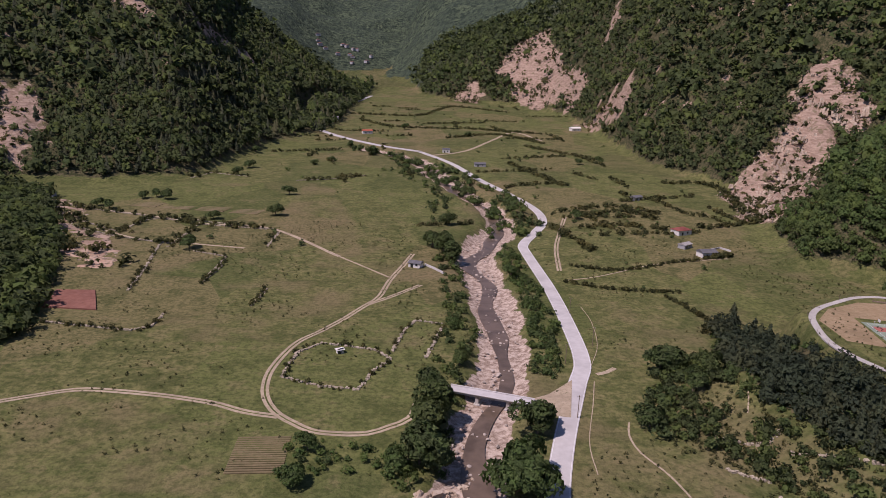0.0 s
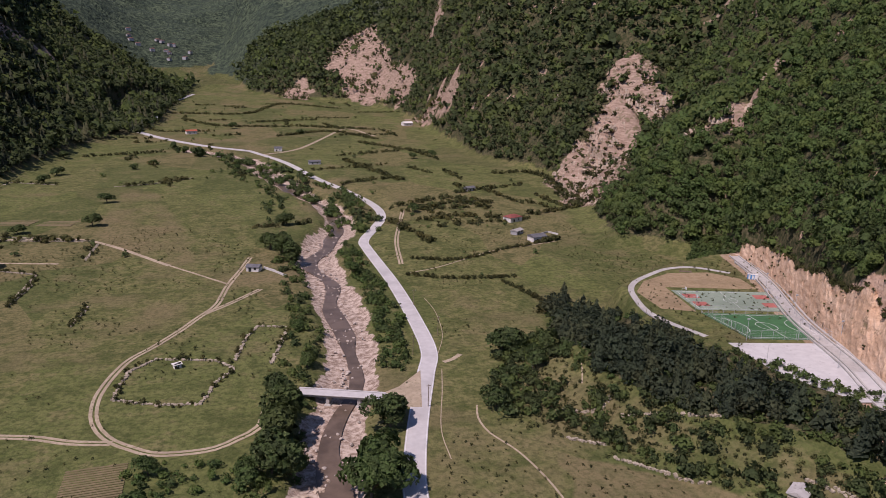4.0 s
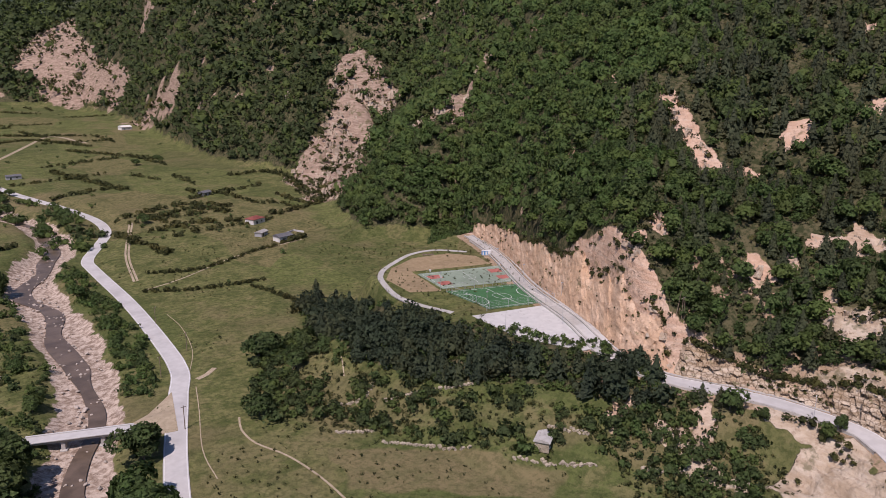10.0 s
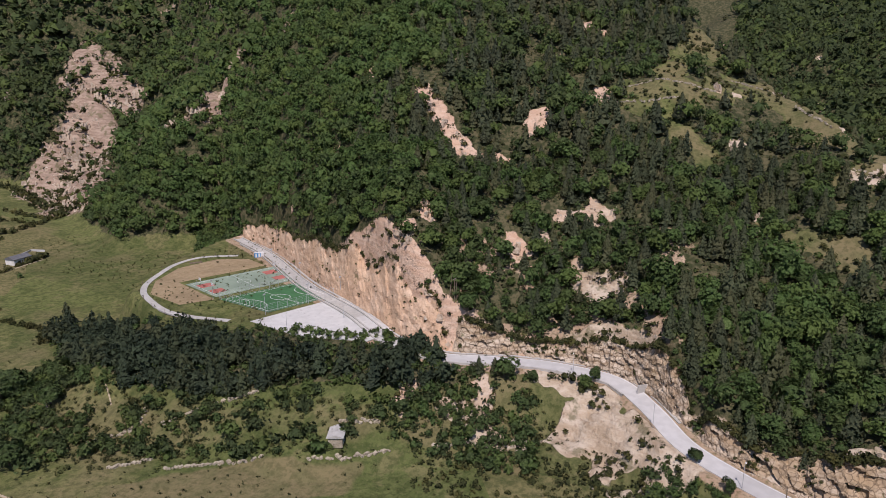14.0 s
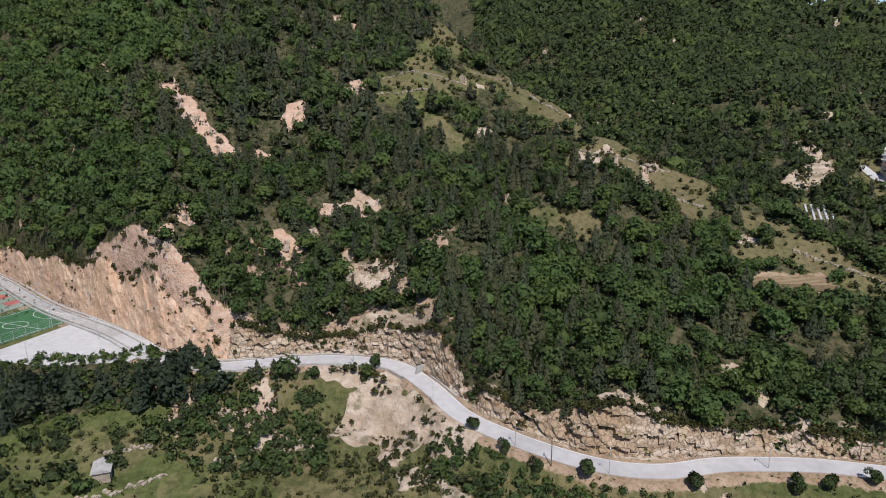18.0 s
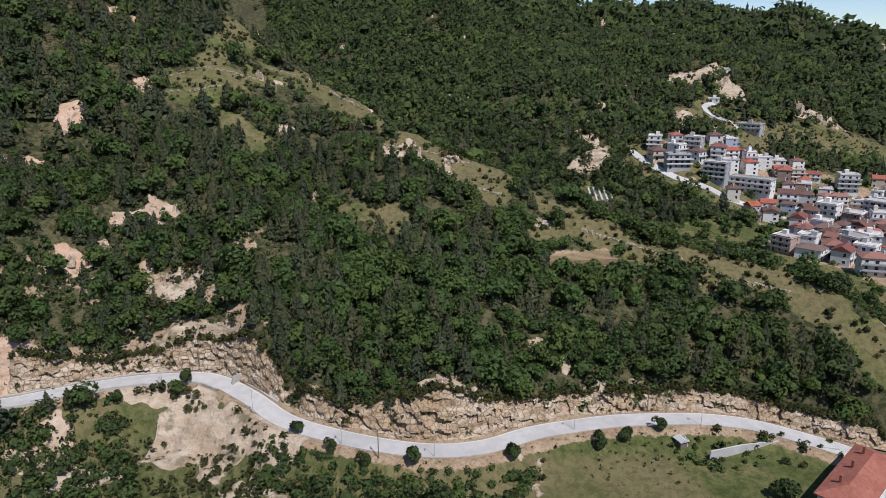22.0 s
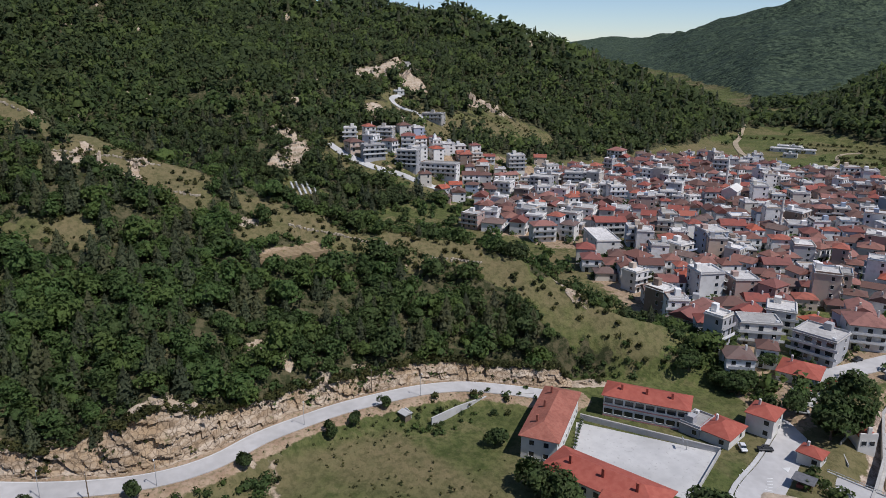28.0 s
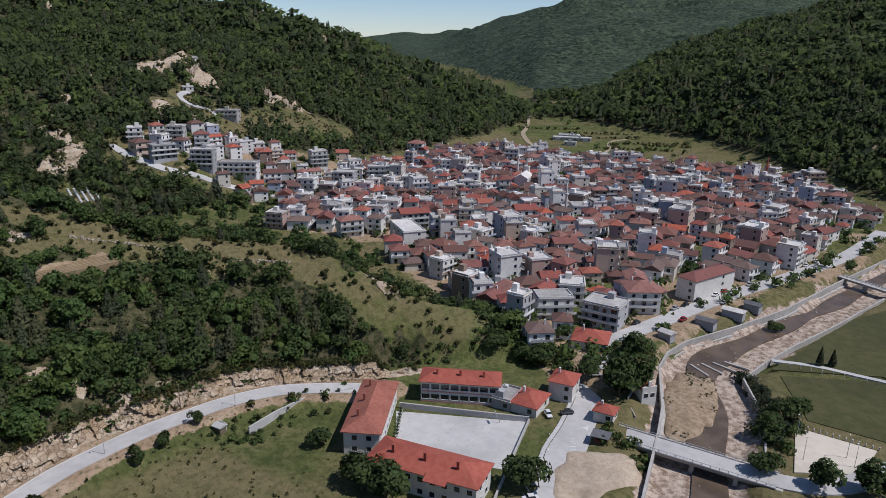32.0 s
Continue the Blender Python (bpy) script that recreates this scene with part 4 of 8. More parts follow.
def all_thickets():
    x, y = scatter_in(WOOD_FRONT, 3.7, 11, 0.85, 0.40)
    d = inside(x, y, TERRACE)
    x, y, d = x[d > 3], y[d > 3], d[d > 3]
    thicket("dark_wood", x, y, 4.6, 8.8, 11, DARK_LEAVES, "dark dense wood on the bank below the sports ground", 130, "leafy", 0.4, "forest", 0.12, cap=3.4 + 0.45 * d)
    x, y = scatter_in(WOOD_FRONT, 5.0, 13, 0.6)
    d = inside(x, y, TERRACE)
    x, y, d = x[d > 8], y[d > 8], d[d > 8]
    thicket("dark_pines", x, y, 7, 11, 13, DARK_LEAVES, "tall dark pines in the wood below the sports ground", 70, "pine", 0.5, "forest", 0.05, 1.0, cap=4.0 + 0.55 * d)
    x, y = scatter_in(SHRUB_FRONT, 3.0, 15, 0.75, 0.50)
    thicket("bank_shrubs", x, y, 2.2, 5.5, 15, LEAVES, "green shrubs on the terraced bank", 70, tint=0.15)
    x, y = scatter_in(SHRUB_FRONT, 2.2, 16, 0.55)
    thicket("bank_scrub", x, y, 0.9, 1.9, 16, SCRUB, "low scrub and weeds on the terraced bank", 24, tint=0.6)
    x, y = scatter_in(BANK_EAST, 3.0, 17, 0.9)
    d, _ = along(x, y, ROAD_UP)
    x, y, d = x[d > 7], y[d > 7], d[d > 7]
    thicket("bank_trees", x, y, 2.4, 6.0, 17, LEAVES, "leafy trees on the bank below the road", 110, tint=0.45, cap=1.8 + 0.42 * (d - 7))
    x, y = scatter_in(BANK_WEST, 2.8, 18, 0.9, 0.36)
    thicket("slope_shrubs", x, y, 2.0, 4.6, 18, LEAVES, "shrubs on the crumbling slope below the road", 70, tint=0.45)
    # along the upper road, below it and on its cut
    x, y = scatter_along(offset(ROAD_UP, -8)[60:], 4, 3.2, 19, 0.55)
    d, _ = along(x, y, ROAD_UP)
    x, y = x[d > 4.6], y[d > 4.6]
    thicket("roadside_shrubs", x, y, 1.0, 3.2, 19, SCRUB, "scrubby bushes beside the upper road", 50, tint=0.4)
    # scrub on rock faces
    for lo, hi, step, leaves, word in ((150, 320, 2.6, 30, "near"), (320, 900, 5.4, 14, "far"), (900, 2000, 9.0, 8, "distant")):
        gx, gy, r, az = grid_places(lo, hi, -48, 150, step, int(lo) + 5)
        rock = masks(gx, gy)[0]
        rg = np.random.default_rng(int(lo))
        d, _ = along(gx, gy, ROAD_UP)
        ok = (rock > 0.35) & (rg.uniform(size=len(gx)) < np.where(np.where(r > 400, np.abs(fbm(np.radians(az) * r, r * 0.25, 2.2 * step, 3, 126) - 0.5) * 2 > 0.26, fbm(gx, gy, 5 * step, 3, 120) > 0.53), 0.92, 0.10 + 0.10 * (r > 400))) & (d > 6) & (inside(gx, gy, TERRACE) > 1)
        thicket("rock_scrub_" + word, gx[ok], gy[ok], step * 0.5, step * 1.35, int(hi), SCRUB, "scrub clinging to the bare rock faces", leaves, tint=0.35)
    # bushes rooted in the road cut
    rg = np.random.default_rng(88)
    b = rg.uniform(52, 133, 520)
    cut, tall = np.interp(b, FRONT_ALL[:, 0], FRONT_ALL[:, 1]), np.interp(b, FRONT_ALL[:, 0], FRONT_ALL[:, 2])
    rr = cut + rg.uniform(0.2, 1.0, 520) * (2 + 0.8 * tall)
    x, y = rr * np.sin(np.radians(b)), rr * np.cos(np.radians(b))
    d, _ = along(x, y, ROAD_UP)
    ok = (d > 6.5) & (fbm(x, y, 12, 3, 124) > 0.45) & (inside(x, y, TERRACE) > 2) & (inside(x, y, SCHOOL) > 3)
    thicket("cut_bushes", x[ok], y[ok], 0.9, 3.4, 89, LEAVES, "green bushes rooted in the rocky road cut", 50, tint=0.45)
    # understorey fringe where woods meet the open ground
    gx, gy, r, az = grid_places(150, 340, 20, 150, 2.6, 77)
    rock, wood, soil, gravel, dry = masks(gx, gy)
    rg = np.random.default_rng(77)
    ok = (wood > 0.08) & (wood < 0.97) & (rock < 0.3) & (rg.uniform(size=len(gx)) < 0.75)
    thicket("wood_fringe", gx[ok], gy[ok], 1.2, 3.4, 78, LEAVES, "bushes along the edge of the woods", 45, tint=0.5)
    gx, gy, r, az = grid_places(160, 420, 50, 128, 2.9, 79)
    rock, wood, soil, gravel, dry = masks(gx, gy)
    ok = (wood > 0.25) & (np.random.default_rng(79).uniform(size=len(gx)) < 0.6)
    thicket("undergrowth", gx[ok], gy[ok], 0.7, 2.3, 80, SCRUB, "scrub and young growth under the trees", 8, tint=0.5)
    # bushes on the steep shoulder over the end of the terrace lane
    gx, gy, r, az = grid_places(380, 440, 33.5, 40.5, 2.0, 87)
    ok = (inside(gx, gy, TERRACE) > 7) & (inside(gx, gy, TERRACE) < 60)
    thicket("shoulder_bushes", gx[ok], gy[ok], 2.6, 5.2, 87, LEAVES, "dense green bushes on the steep shoulder over the lane", 40, tint=0.75)
    # river banks
    up_left = [(-6, 160), (-4, 190), (-2, 215), (2, 240), (6, 262), (6, 300), (2, 350), (-2, 395), (-6, 420)]
    x, y = scatter_along(up_left, 7, 2.8, 21, 0.3)
    thicket("river_bank_bushes", x, y, 1.6, 5.0, 21, LEAVES, "bushes along the river bank", 80, tint=0.4)
    x, y = scatter_along([(38, 232), (40, 255), (43, 290), (42, 330), (38, 380), (36, 410)], 6, 2.8, 22, 0.72)
    thicket("road_bank_bushes", x, y, 1.8, 4.6, 22, LEAVES, "dense green bushes between the river and the road", 80, tint=0.6)
    x, y = scatter_along([(44, 450), (50, 500), (45, 545), (28, 595), (5, 650), (-20, 720), (-60, 790), (-120, 850)], 17, 7, 23, 0.62)
    thicket("valley_river_trees", x, y, 4, 9, 23, LEAVES, "trees and bushes lining the upper river", 45, tint=0.3)
    x, y = scatter_along([(-10, 470), (-6, 520), (-10, 580), (-30, 650), (-60, 720)], 9, 6, 24, 0.4)
    thicket("valley_bank_bushes", x, y, 2, 6, 24, LEAVES, "bushes on the upper river bank", 40, tint=0.35)
    x, y = scatter_along([(-10, 166), (-20, 172), (-30, 172), (-40, 168), (-38, 180)], 7, 2.6, 25, 0.6)
    thicket("garden_bushes", x, y, 1.2, 3.6, 25, LEAVES, "bright green bushes and reeds by the ditch", 70, tint=0.85)
    x, y = scatter_in([(-170, 246), (-163, 252), (-185, 307), (-235, 404), (-316, 533), (-362, 549), (-300, 350), (-220, 250)], 6.0, 26, 0.95)
    thicket("left_wood", x, y, 7, 12, 26, LEAVES, "dark wood at the meadow's edge", 60, tint=0.1, category="forest", sink=0.12)
    # meadow tussocks and weeds
    gx, gy, r, az = grid_places(150, 480, -36, 62, 3.6, 27)
    rock, wood, soil, gravel, dry = masks(gx, gy)
    d1, _ = along(gx, gy, ROAD_LOW)
    ok = (wood < 0.1) & (gravel < 0.2) & (d1 > 6) & (rock < 0.4) & (np.random.default_rng(28).uniform(size=len(gx)) < 0.75 * smooth(0.42, 0.62, fbm(gx, gy, 22, 3, 121)))
    thicket("meadow_tussocks", gx[ok], gy[ok], 0.35, 1.3, 29, SCRUB, "weeds and tussocks in the meadow", 8, tint=0.35)
    gx, gy, r, az = grid_places(140, 215, 84, 135, 2.6, 30)
    rock, wood, soil, gravel, dry = masks(gx, gy)
    d1, _ = along(gx, gy, ROAD_UP)
    ok = (wood < 0.3) & (rock < 0.4) & (d1 > 5) & (inside(gx, gy, SCHOOL) > -2) & (np.random.default_rng(31).uniform(size=len(gx)) < 0.7 * smooth(0.40, 0.62, fbm(gx, gy, 15, 3, 122)))
    thicket("lot_weeds", gx[ok], gy[ok], 0.35, 1.3, 32, SCRUB, "weeds and tussocks in the lot by the school", 8, tint=0.4)
    # scrub on the grazed terraces of the ridge
    gx, gy, r, az = grid_places(180, 640, 62, 140, 3.0, 83)
    rg = np.random.default_rng(84)
    grazed = strokes(gx, gy, OPEN, 1.05, 9.0, 81)
    ok = (grazed > 0.3) & (rg.uniform(size=len(gx)) < np.where(fbm(gx, gy, 14, 3, 123) > 0.5, 0.62, 0.16)) & (inside(gx, gy, VILLAGE) > 2)
    thicket("hillside_scrub", gx[ok], gy[ok], 0.6, 2.7, 85, SCRUB, "low scrub dotted over the dry grassy terraces", 18, tint=0.45)
    # rough ground under the upper road
    x, y = scatter_in([(150, 78), (163, 88), (172, 98), (160, 60), (146, 40), (140, 10), (132, 10), (126, 60), (120, 100), (133, 108)], 2.3, 86, 0.9, 0.34)
    d1, _ = along(x, y, ROAD_UP)
    x, y = x[d1 > 6], y[d1 > 6]
    thicket("rough_slope_scrub", x, y, 0.5, 2.6, 86, SCRUB, "tangled scrub and weeds on the rough slope", 26, tint=0.5)
    # village gardens
    x, y = scatter_in(VILLAGE, 10, 31, 0.6)
    thicket("garden_trees", x, y, 3, 7.5, 31, LEAVES, "garden trees between the houses", 45, tint=0.35)
    x, y = scatter_in([(423, -170), (385, -186), (344, -168), (317, -196), (254, -188), (250, -160), (300, -120), (380, -95), (450, -100), (470, -125)], 6.5, 32, 0.75, 0.4)
    near_road, _ = along(x, y, np.array([(492, -130, 0), (453, -145, 0), (428, -172, 0), (418, -189, 0)], float))
    x, y = x[near_road > 17], y[near_road > 17]
    thicket("gully_trees", x, y, 3.0, 6.8, 32, LEAVES, "trees in the gully below the village", 60, tint=0.5)
    x, y = scatter_in([(118, -200), (125, -165), (160, -158), (175, -165), (185, -185), (160, -182), (140, -176)], 4.5, 33, 0.6)
    thicket("school_grove", x, y, 3, 6.5, 33, LEAVES, "trees behind the school and the first houses", 90, tint=0.3)
    x, y = scatter_along([(69, -193), (70, -184), (66, -178)], 5, 2.6, 34, 0.8)
    thicket("river_wall_bushes", x, y, 2.5, 5, 34, LEAVES, "dark bushes behind the river wall", 80, tint=0.15)
    x, y = scatter_along(HEDGE_WALL, 2.6, 1.9, 37, 0.9)
    thicket("river_wall_trees", x, y, 2.2, 5.2, 37, DARK_LEAVES, "dark trees crowding the inner river wall", 90, tint=0.1)
    x, y = scatter_along([(92, -150), (96, -146), (90, -143), (84, -140)], 3.5, 2.2, 35, 0.6)
    thicket("abutment_bushes", x, y, 1.2, 3.2, 35, LEAVES, "bushes by the bridge abutment", 60, tint=0.7)
    x, y = scatter_along([(163, -60), (160, -70), (162, -80), (165, -92), (163, -100)], 5, 2.6, 36, 0.5)
    thicket("lot_bushes", x, y, 0.9, 2.6, 36, LEAVES, "bushes along the lot below the road", 60, tint=0.5)


all_thickets()


# ---- parts and single trees
def part(name, bm, material, parent, label=""):
    me = bpy.data.meshes.new(name)
    bm.to_mesh(me)
    bm.free()
    if material:
        me.materials.append(material)
    ob = new(name, me)
    ob.parent = parent
    if label:
        ob["label"] = label
    return ob


def block(bm, x0, y0, z0, x1, y1, z1, bevel=0.0):
    c = ((x0 + x1) / 2, (y0 + y1) / 2, (z0 + z1) / 2)
    out = bmesh.ops.create_cube(bm, size=1.0, matrix=Matrix.LocRotScale(c, None, (abs(x1 - x0), abs(y1 - y0), abs(z1 - z0))))
    if bevel:
        edges = {e for v in out["verts"] for e in v.link_edges}
        bmesh.ops.bevel(bm, geom=list(edges), offset=bevel, segments=1, affect="EDGES")
    return bm


def rod(bm, a, b, r0, r1, sides=8):
    a, b = Vector(a), Vector(b)
    m = Matrix.Translation((a + b) / 2) @ (b - a).to_track_quat("Z", "Y").to_matrix().to_4x4()
    bmesh.ops.create_cone(bm, cap_ends=True, segments=sides, radius1=r0, radius2=r1, depth=(b - a).length, matrix=m)
    return bm


def box_mesh(*args, bevel=0.0):
    return block(bmesh.new(), *args, bevel=bevel)


BARK = rough_paint("bark", (0.10, 0.075, 0.055), (0.16, 0.125, 0.095), 0.4, 0.95, bump=0.6)


def single_tree(kind, seed, label, tint):
    """A tree 1 m high that copies scale up: trunk with limbs, and a crown of leaf clumps."""
    root = tagged(new("tree"), label, "tree")
    rg = random.Random(seed)
    bm = bmesh.new()
    rod(bm, (0, 0, -0.08), (0.01, 0.0, 0.5), 0.034, 0.018)
    for k in range(6):
        a = k * 1.05 + rg.uniform(-0.3, 0.3)
        z = rg.uniform(0.22, 0.45)
        rod(bm, (0, 0, z), (math.cos(a) * 0.26, math.sin(a) * 0.26, z + rg.uniform(0.12, 0.3)), 0.014, 0.005, 5)
    part("trunk", bm, BARK, root)
    V, F = crown(kind, 1100, seed, 0.55)
    V = V * (1, 1, 0.92) + (0, 0, 0.08)
    t = np.clip(tint + 0.25 * np.sin(V @ np.array([9.1, 7.3, 11.7])), 0, 1)
    ob = new("crown", build_mesh("crown", V, F, NEEDLES if kind == "pine" else LEAVES, True, {"tint": ("FLOAT", t), "hue": ("FLOAT", np.full(len(V), 0.4)), "custom_normal": ("FLOAT_VECTOR", dome_normals(V, kind, 1100, seed))}))
    ob.parent = root
    return root


TREES = {}
for word, kind, label, tint in (("round", "leafy", "round green tree standing in the meadow", 0.35), ("dark", "leafy", "dark green tree beside the river", 0.3), ("light", "leafy", "fresh green leafy tree", 0.7),
                                ("pine", "pine", "young dark pine by the roadside", 0.35), ("cypress", "pine", "slim dark cypress on the sports field", 0.1)):
    TREES[word] = [single_tree(kind, 7 * s + len(word), label, tint) for s in range(2)]


def plant(word, rows, group, wide=1.0):
    for k, (x, y, h) in enumerate(rows):
        z = float(ground(np.array([x]), np.array([y]))[0])
        spin = (k * 77.7 + x * 13) % 360
        w = h * wide * (0.9 + 0.03 * (k * 7 % 8))
        ob = copy_thing(TREES[word][k % 2], pose(x, y, z - 0.2, 0, 0, spin))
        ob.scale = (w, w, h)
        tagged(ob, group=group)


plant("round", [(-123, 483, 10), (-130, 557, 8), (-162, 466, 7), (-151, 391, 8), (-255, 492, 7), (-243, 485, 7), (-236, 524, 7), (-228, 531, 7), (-218, 524, 9), (-140, 713, 6), (-127, 743, 6), (-70, 1069, 10), (26, 1009, 8), (95, 498, 7), (144, 766, 8),
    (169, 778, 8), (25, 658, 7), (-219, 781, 8), (-199, 683, 9), (-199, 644, 8), (85, 243, 10), (80, 237, 9), (65, 196, 8), (89, 224, 8), (98, 239, 9)], "trees in the meadow", 1.15)
plant("dark", [(-2, 400, 13), (-9, 411, 11), (3, 386, 12), (-1, 470, 10), (-88, 795, 11), (-105, 828, 9), (-122, 854, 9), (-4, 215, 11), (-1, 199, 12), (-5, 189, 12), (-6, 171, 12), (-1, 172, 11), (29, 189, 11), (32, 195, 8)], "trees along the river", 1.0)
plant("light", [(22, 165, 13), (19, 156, 13), (25, 158, 12), (-12, 167, 7), (38, 525, 8), (49, 516, 8), (-2, 645, 8), (19, 626, 7), (-43, 707, 7), (-30, 673, 7), (22, 564, 7), (6, 662, 7), (-38, 159, 7), (-38, 176, 6), (4, 277, 6), (35, 355, 8), (6, 239, 7)], "trees along the river", 1.0)
plant("dark", [(183, 77, 5), (169, 101, 6), (173, 93, 3.5), (151, 9, 5), (150, 21, 4), (154, -16, 5), (162, -40, 5), (165, -47, 5), (154, 30, 4), (161, 40, 4), (169, -58, 4)], "young trees beside the upper road", 0.8)
plant("dark", [(120, -88, 8), (121, -79, 9), (115, -82, 9), (98, -110, 10), (109, -166, 13), (111, -172, 12), (119, -187, 10), (121, -167, 8), (50, -167, 8), (63, -162, 7), (41, -174, 9)], "trees round the school", 1.0)
plant("round", [(145, -81, 6), (154, -157, 7), (145, -163, 7), (139, -164, 8), (105, -263, 5), (69, -193, 8), (70, -184, 7), (145, -183, 7)], "trees round the school", 1.1)
plant("cypress", [(79, -238, 8), (76, -241, 7)], "cypresses on the field", 0.55)
for pair in TREES.values():
    for proto in pair:
        for ob in (proto, *proto.children):
            bpy.data.objects.remove(ob)


# ---- dirt tracks, field walls and hedges
def track(name, pts, half, label):
    strip(name, spline([(x, y, 0) for x, y in pts], 3), half, 0.10, DIRT, 0.5, label, "path", "structure", drape=True)


def wheel_track(pts, label, gap=0.85, half=0.55):
    root = tagged(new("dirt_track"), label, "dirt track", kind="structure")
    line = spline([(x, y, 0) for x, y in pts], 3)
    for side in (-gap, gap):
        strip("rut", offset(line, side), half, 0.10, DIRT, 0.4, "", parent=root, drape=True)


LOOP = [(-8, 209), (-10, 197), (-16, 191), (-22, 187), (-31, 186), (-39, 187), (-45, 191), (-51, 196), (-56, 203), (-60, 213), (-62, 227), (-61, 242), (-58, 258), (-50, 273), (-38, 301), (-32, 317), (-29, 346), (-24, 373), (-20, 396)]
wheel_track(LOOP, "pale dirt track looping through the meadow")
wheel_track([(-36, 305), (-24, 321), (-13, 338)], "pale branch of the dirt track")
wheel_track([(-51, 195), (-63, 198), (-75, 203), (-94, 207), (-110, 209), (-122, 209), (-133, 204), (-150, 195)], "pale dirt track across the meadow")
wheel_track([(63, 370), (68, 417), (77, 460), (87, 504)], "straight dirt track off the road")
wheel_track([(-23, 806), (24, 863), (92, 1060), (130, 980)], "far dirt track in the fields", 1.2, 1.0)
for pts, half in (([(64, 353), (83, 361), (117, 384), (146, 394), (168, 401)], 0.45), ([(67, 139), (66, 152), (63, 168), (58, 180), (57, 190), (59, 198)], 0.3), ([(87, 222), (91, 238), (95, 250)], 0.2), ([(98, 203), (101, 210), (104, 220)], 0.22),
                  ([(55, 240), (62, 262), (65, 290), (64, 310)], 0.12), ([(56, 234), (60, 236), (64, 240)], 1.0), ([(43, 168), (44, 185), (50, 210), (54, 228)], 0.15)):
    track("footpath", pts, half, "narrow worn earth path in the grass")

STONE_DRY = rough_paint("dry_stone", (0.32, 0.27, 0.20), (0.45, 0.39, 0.30), 0.5, 0.95, spots=(0.13, 0.12, 0.06), bump=0.8)
for pts, half in (([(-320, 523), (-268, 490), (-214, 472), (-168, 453), (-116, 444), (-62, 386)], 1.3), ([(-225, 429), (-186, 407), (-164, 403), (-120, 396)], 0.9), ([(-62, 386), (-30, 350)], 0.6)):
    track("field_lane", pts, half, "stony pale lane between the field walls")
FIELD_WALLS = [
    [(-318, 518), (-268, 487), (-214, 469), (-168, 450), (-118, 441)], [(-172, 402), (-155, 328)], [(-146, 386), (-125, 377), (-123, 333)],
    [(-138, 621), (-109, 634), (-80, 662)], [(-292, 480), (-208, 423), (-205, 455), (-191, 466), (-159, 456), (-114, 442)], [(-208, 422), (-205, 465)], [(-242, 432), (-205, 412), (-165, 399)], [(-166, 452), (-164, 392)], [(-109, 436), (-108, 401)],
    [(-232, 614), (-223, 649), (-187, 635)], [(-179, 274), (-153, 268), (-129, 264), (-122, 269), (-123, 285)], [(-153, 316), (-161, 353)], [(-123, 330), (-122, 361)], [(-89, 299), (-88, 324)]]
TERRACE_WALLS = [[(302, 125), (304, 111), (314, 99)], [(355, 89), (361, 73)], [(345, 58), (327, 40)], [(292, 27), (295, 8), (291, -9)], [(274, -2), (267, -21)], [(317, 127), (324, 107), (333, 89)], [(250, -50), (243, -66), (236, -84)], [(224, -96), (214, -112)]]
FIELD_WALLS += [[(-57, 224), (-56, 246), (-49, 256), (-27, 251), (-20, 242), (-25, 232), (-29, 216)], [(-29, 216), (-42, 217), (-57, 224)], [(-20, 250), (-17, 272), (-13, 284), (-1, 281)], [(-1, 277), (-7, 244)]]
MEADOW_HEDGES = [[(63, 350), (90, 338), (118, 336)], [(71, 381), (95, 373), (135, 390), (171, 406)], [(100, 505), (135, 529), (153, 499)], [(203, 657), (248, 647), (224, 491)], [(178, 476), (226, 496)],
    [(99, 909), (173, 799)], [(-5, 983), (70, 1033), (126, 942)], [(-181, 1270), (-58, 1271), (3, 1465), (113, 1371)], [(65, 759), (107, 632)]]
MEADOW_HEDGES += [[(100, 530), (130, 545), (160, 520)], [(92, 470), (120, 480), (150, 470)], [(-40, 1150), (60, 1180)], [(20, 1100), (140, 1050)], [(-150, 1180), (-90, 1100), (10, 1090)], [(110, 330), (118, 300), (112, 280)]]


def stone_wall(pts, seed):
    """A low dry-stone wall of rough separate stones, overgrown in places."""
    rg = np.random.default_rng(seed)
    line = np.vstack([np.linspace(p, q, max(2, int(np.hypot(*np.subtract(q, p)) / 0.6)), endpoint=False) for p, q in zip(pts[:-1], pts[1:])])
    line = line + rg.uniform(-0.5, 0.5, line.shape)
    z = ground(line[:, 0], line[:, 1])
    cube = np.array([(x, y, q) for q in (-0.5, 0.5) for y in (-0.5, 0.5) for x in (-0.5, 0.5)])
    quad = np.array([(0, 2, 3, 1), (4, 5, 7, 6), (0, 1, 5, 4), (2, 6, 7, 3), (0, 4, 6, 2), (1, 3, 7, 5)])
    V, F = [], []
    for k, (x, y) in enumerate(line):
        if rg.uniform() < 0.12:
            continue
        F.append(quad + 8 * len(V))
        V.append(cube * rg.uniform(0.45, 1.15, 3) * (1, 1, 0.7) + rg.uniform(-0.12, 0.12, (8, 3)) + (x, y, z[k] + 0.2))
    tagged(new("field_wall", build_mesh("field_wall", np.vstack(V), np.vstack(F), STONE_DRY)), "low tumbled dry-stone field wall", "stone wall", "field walls")


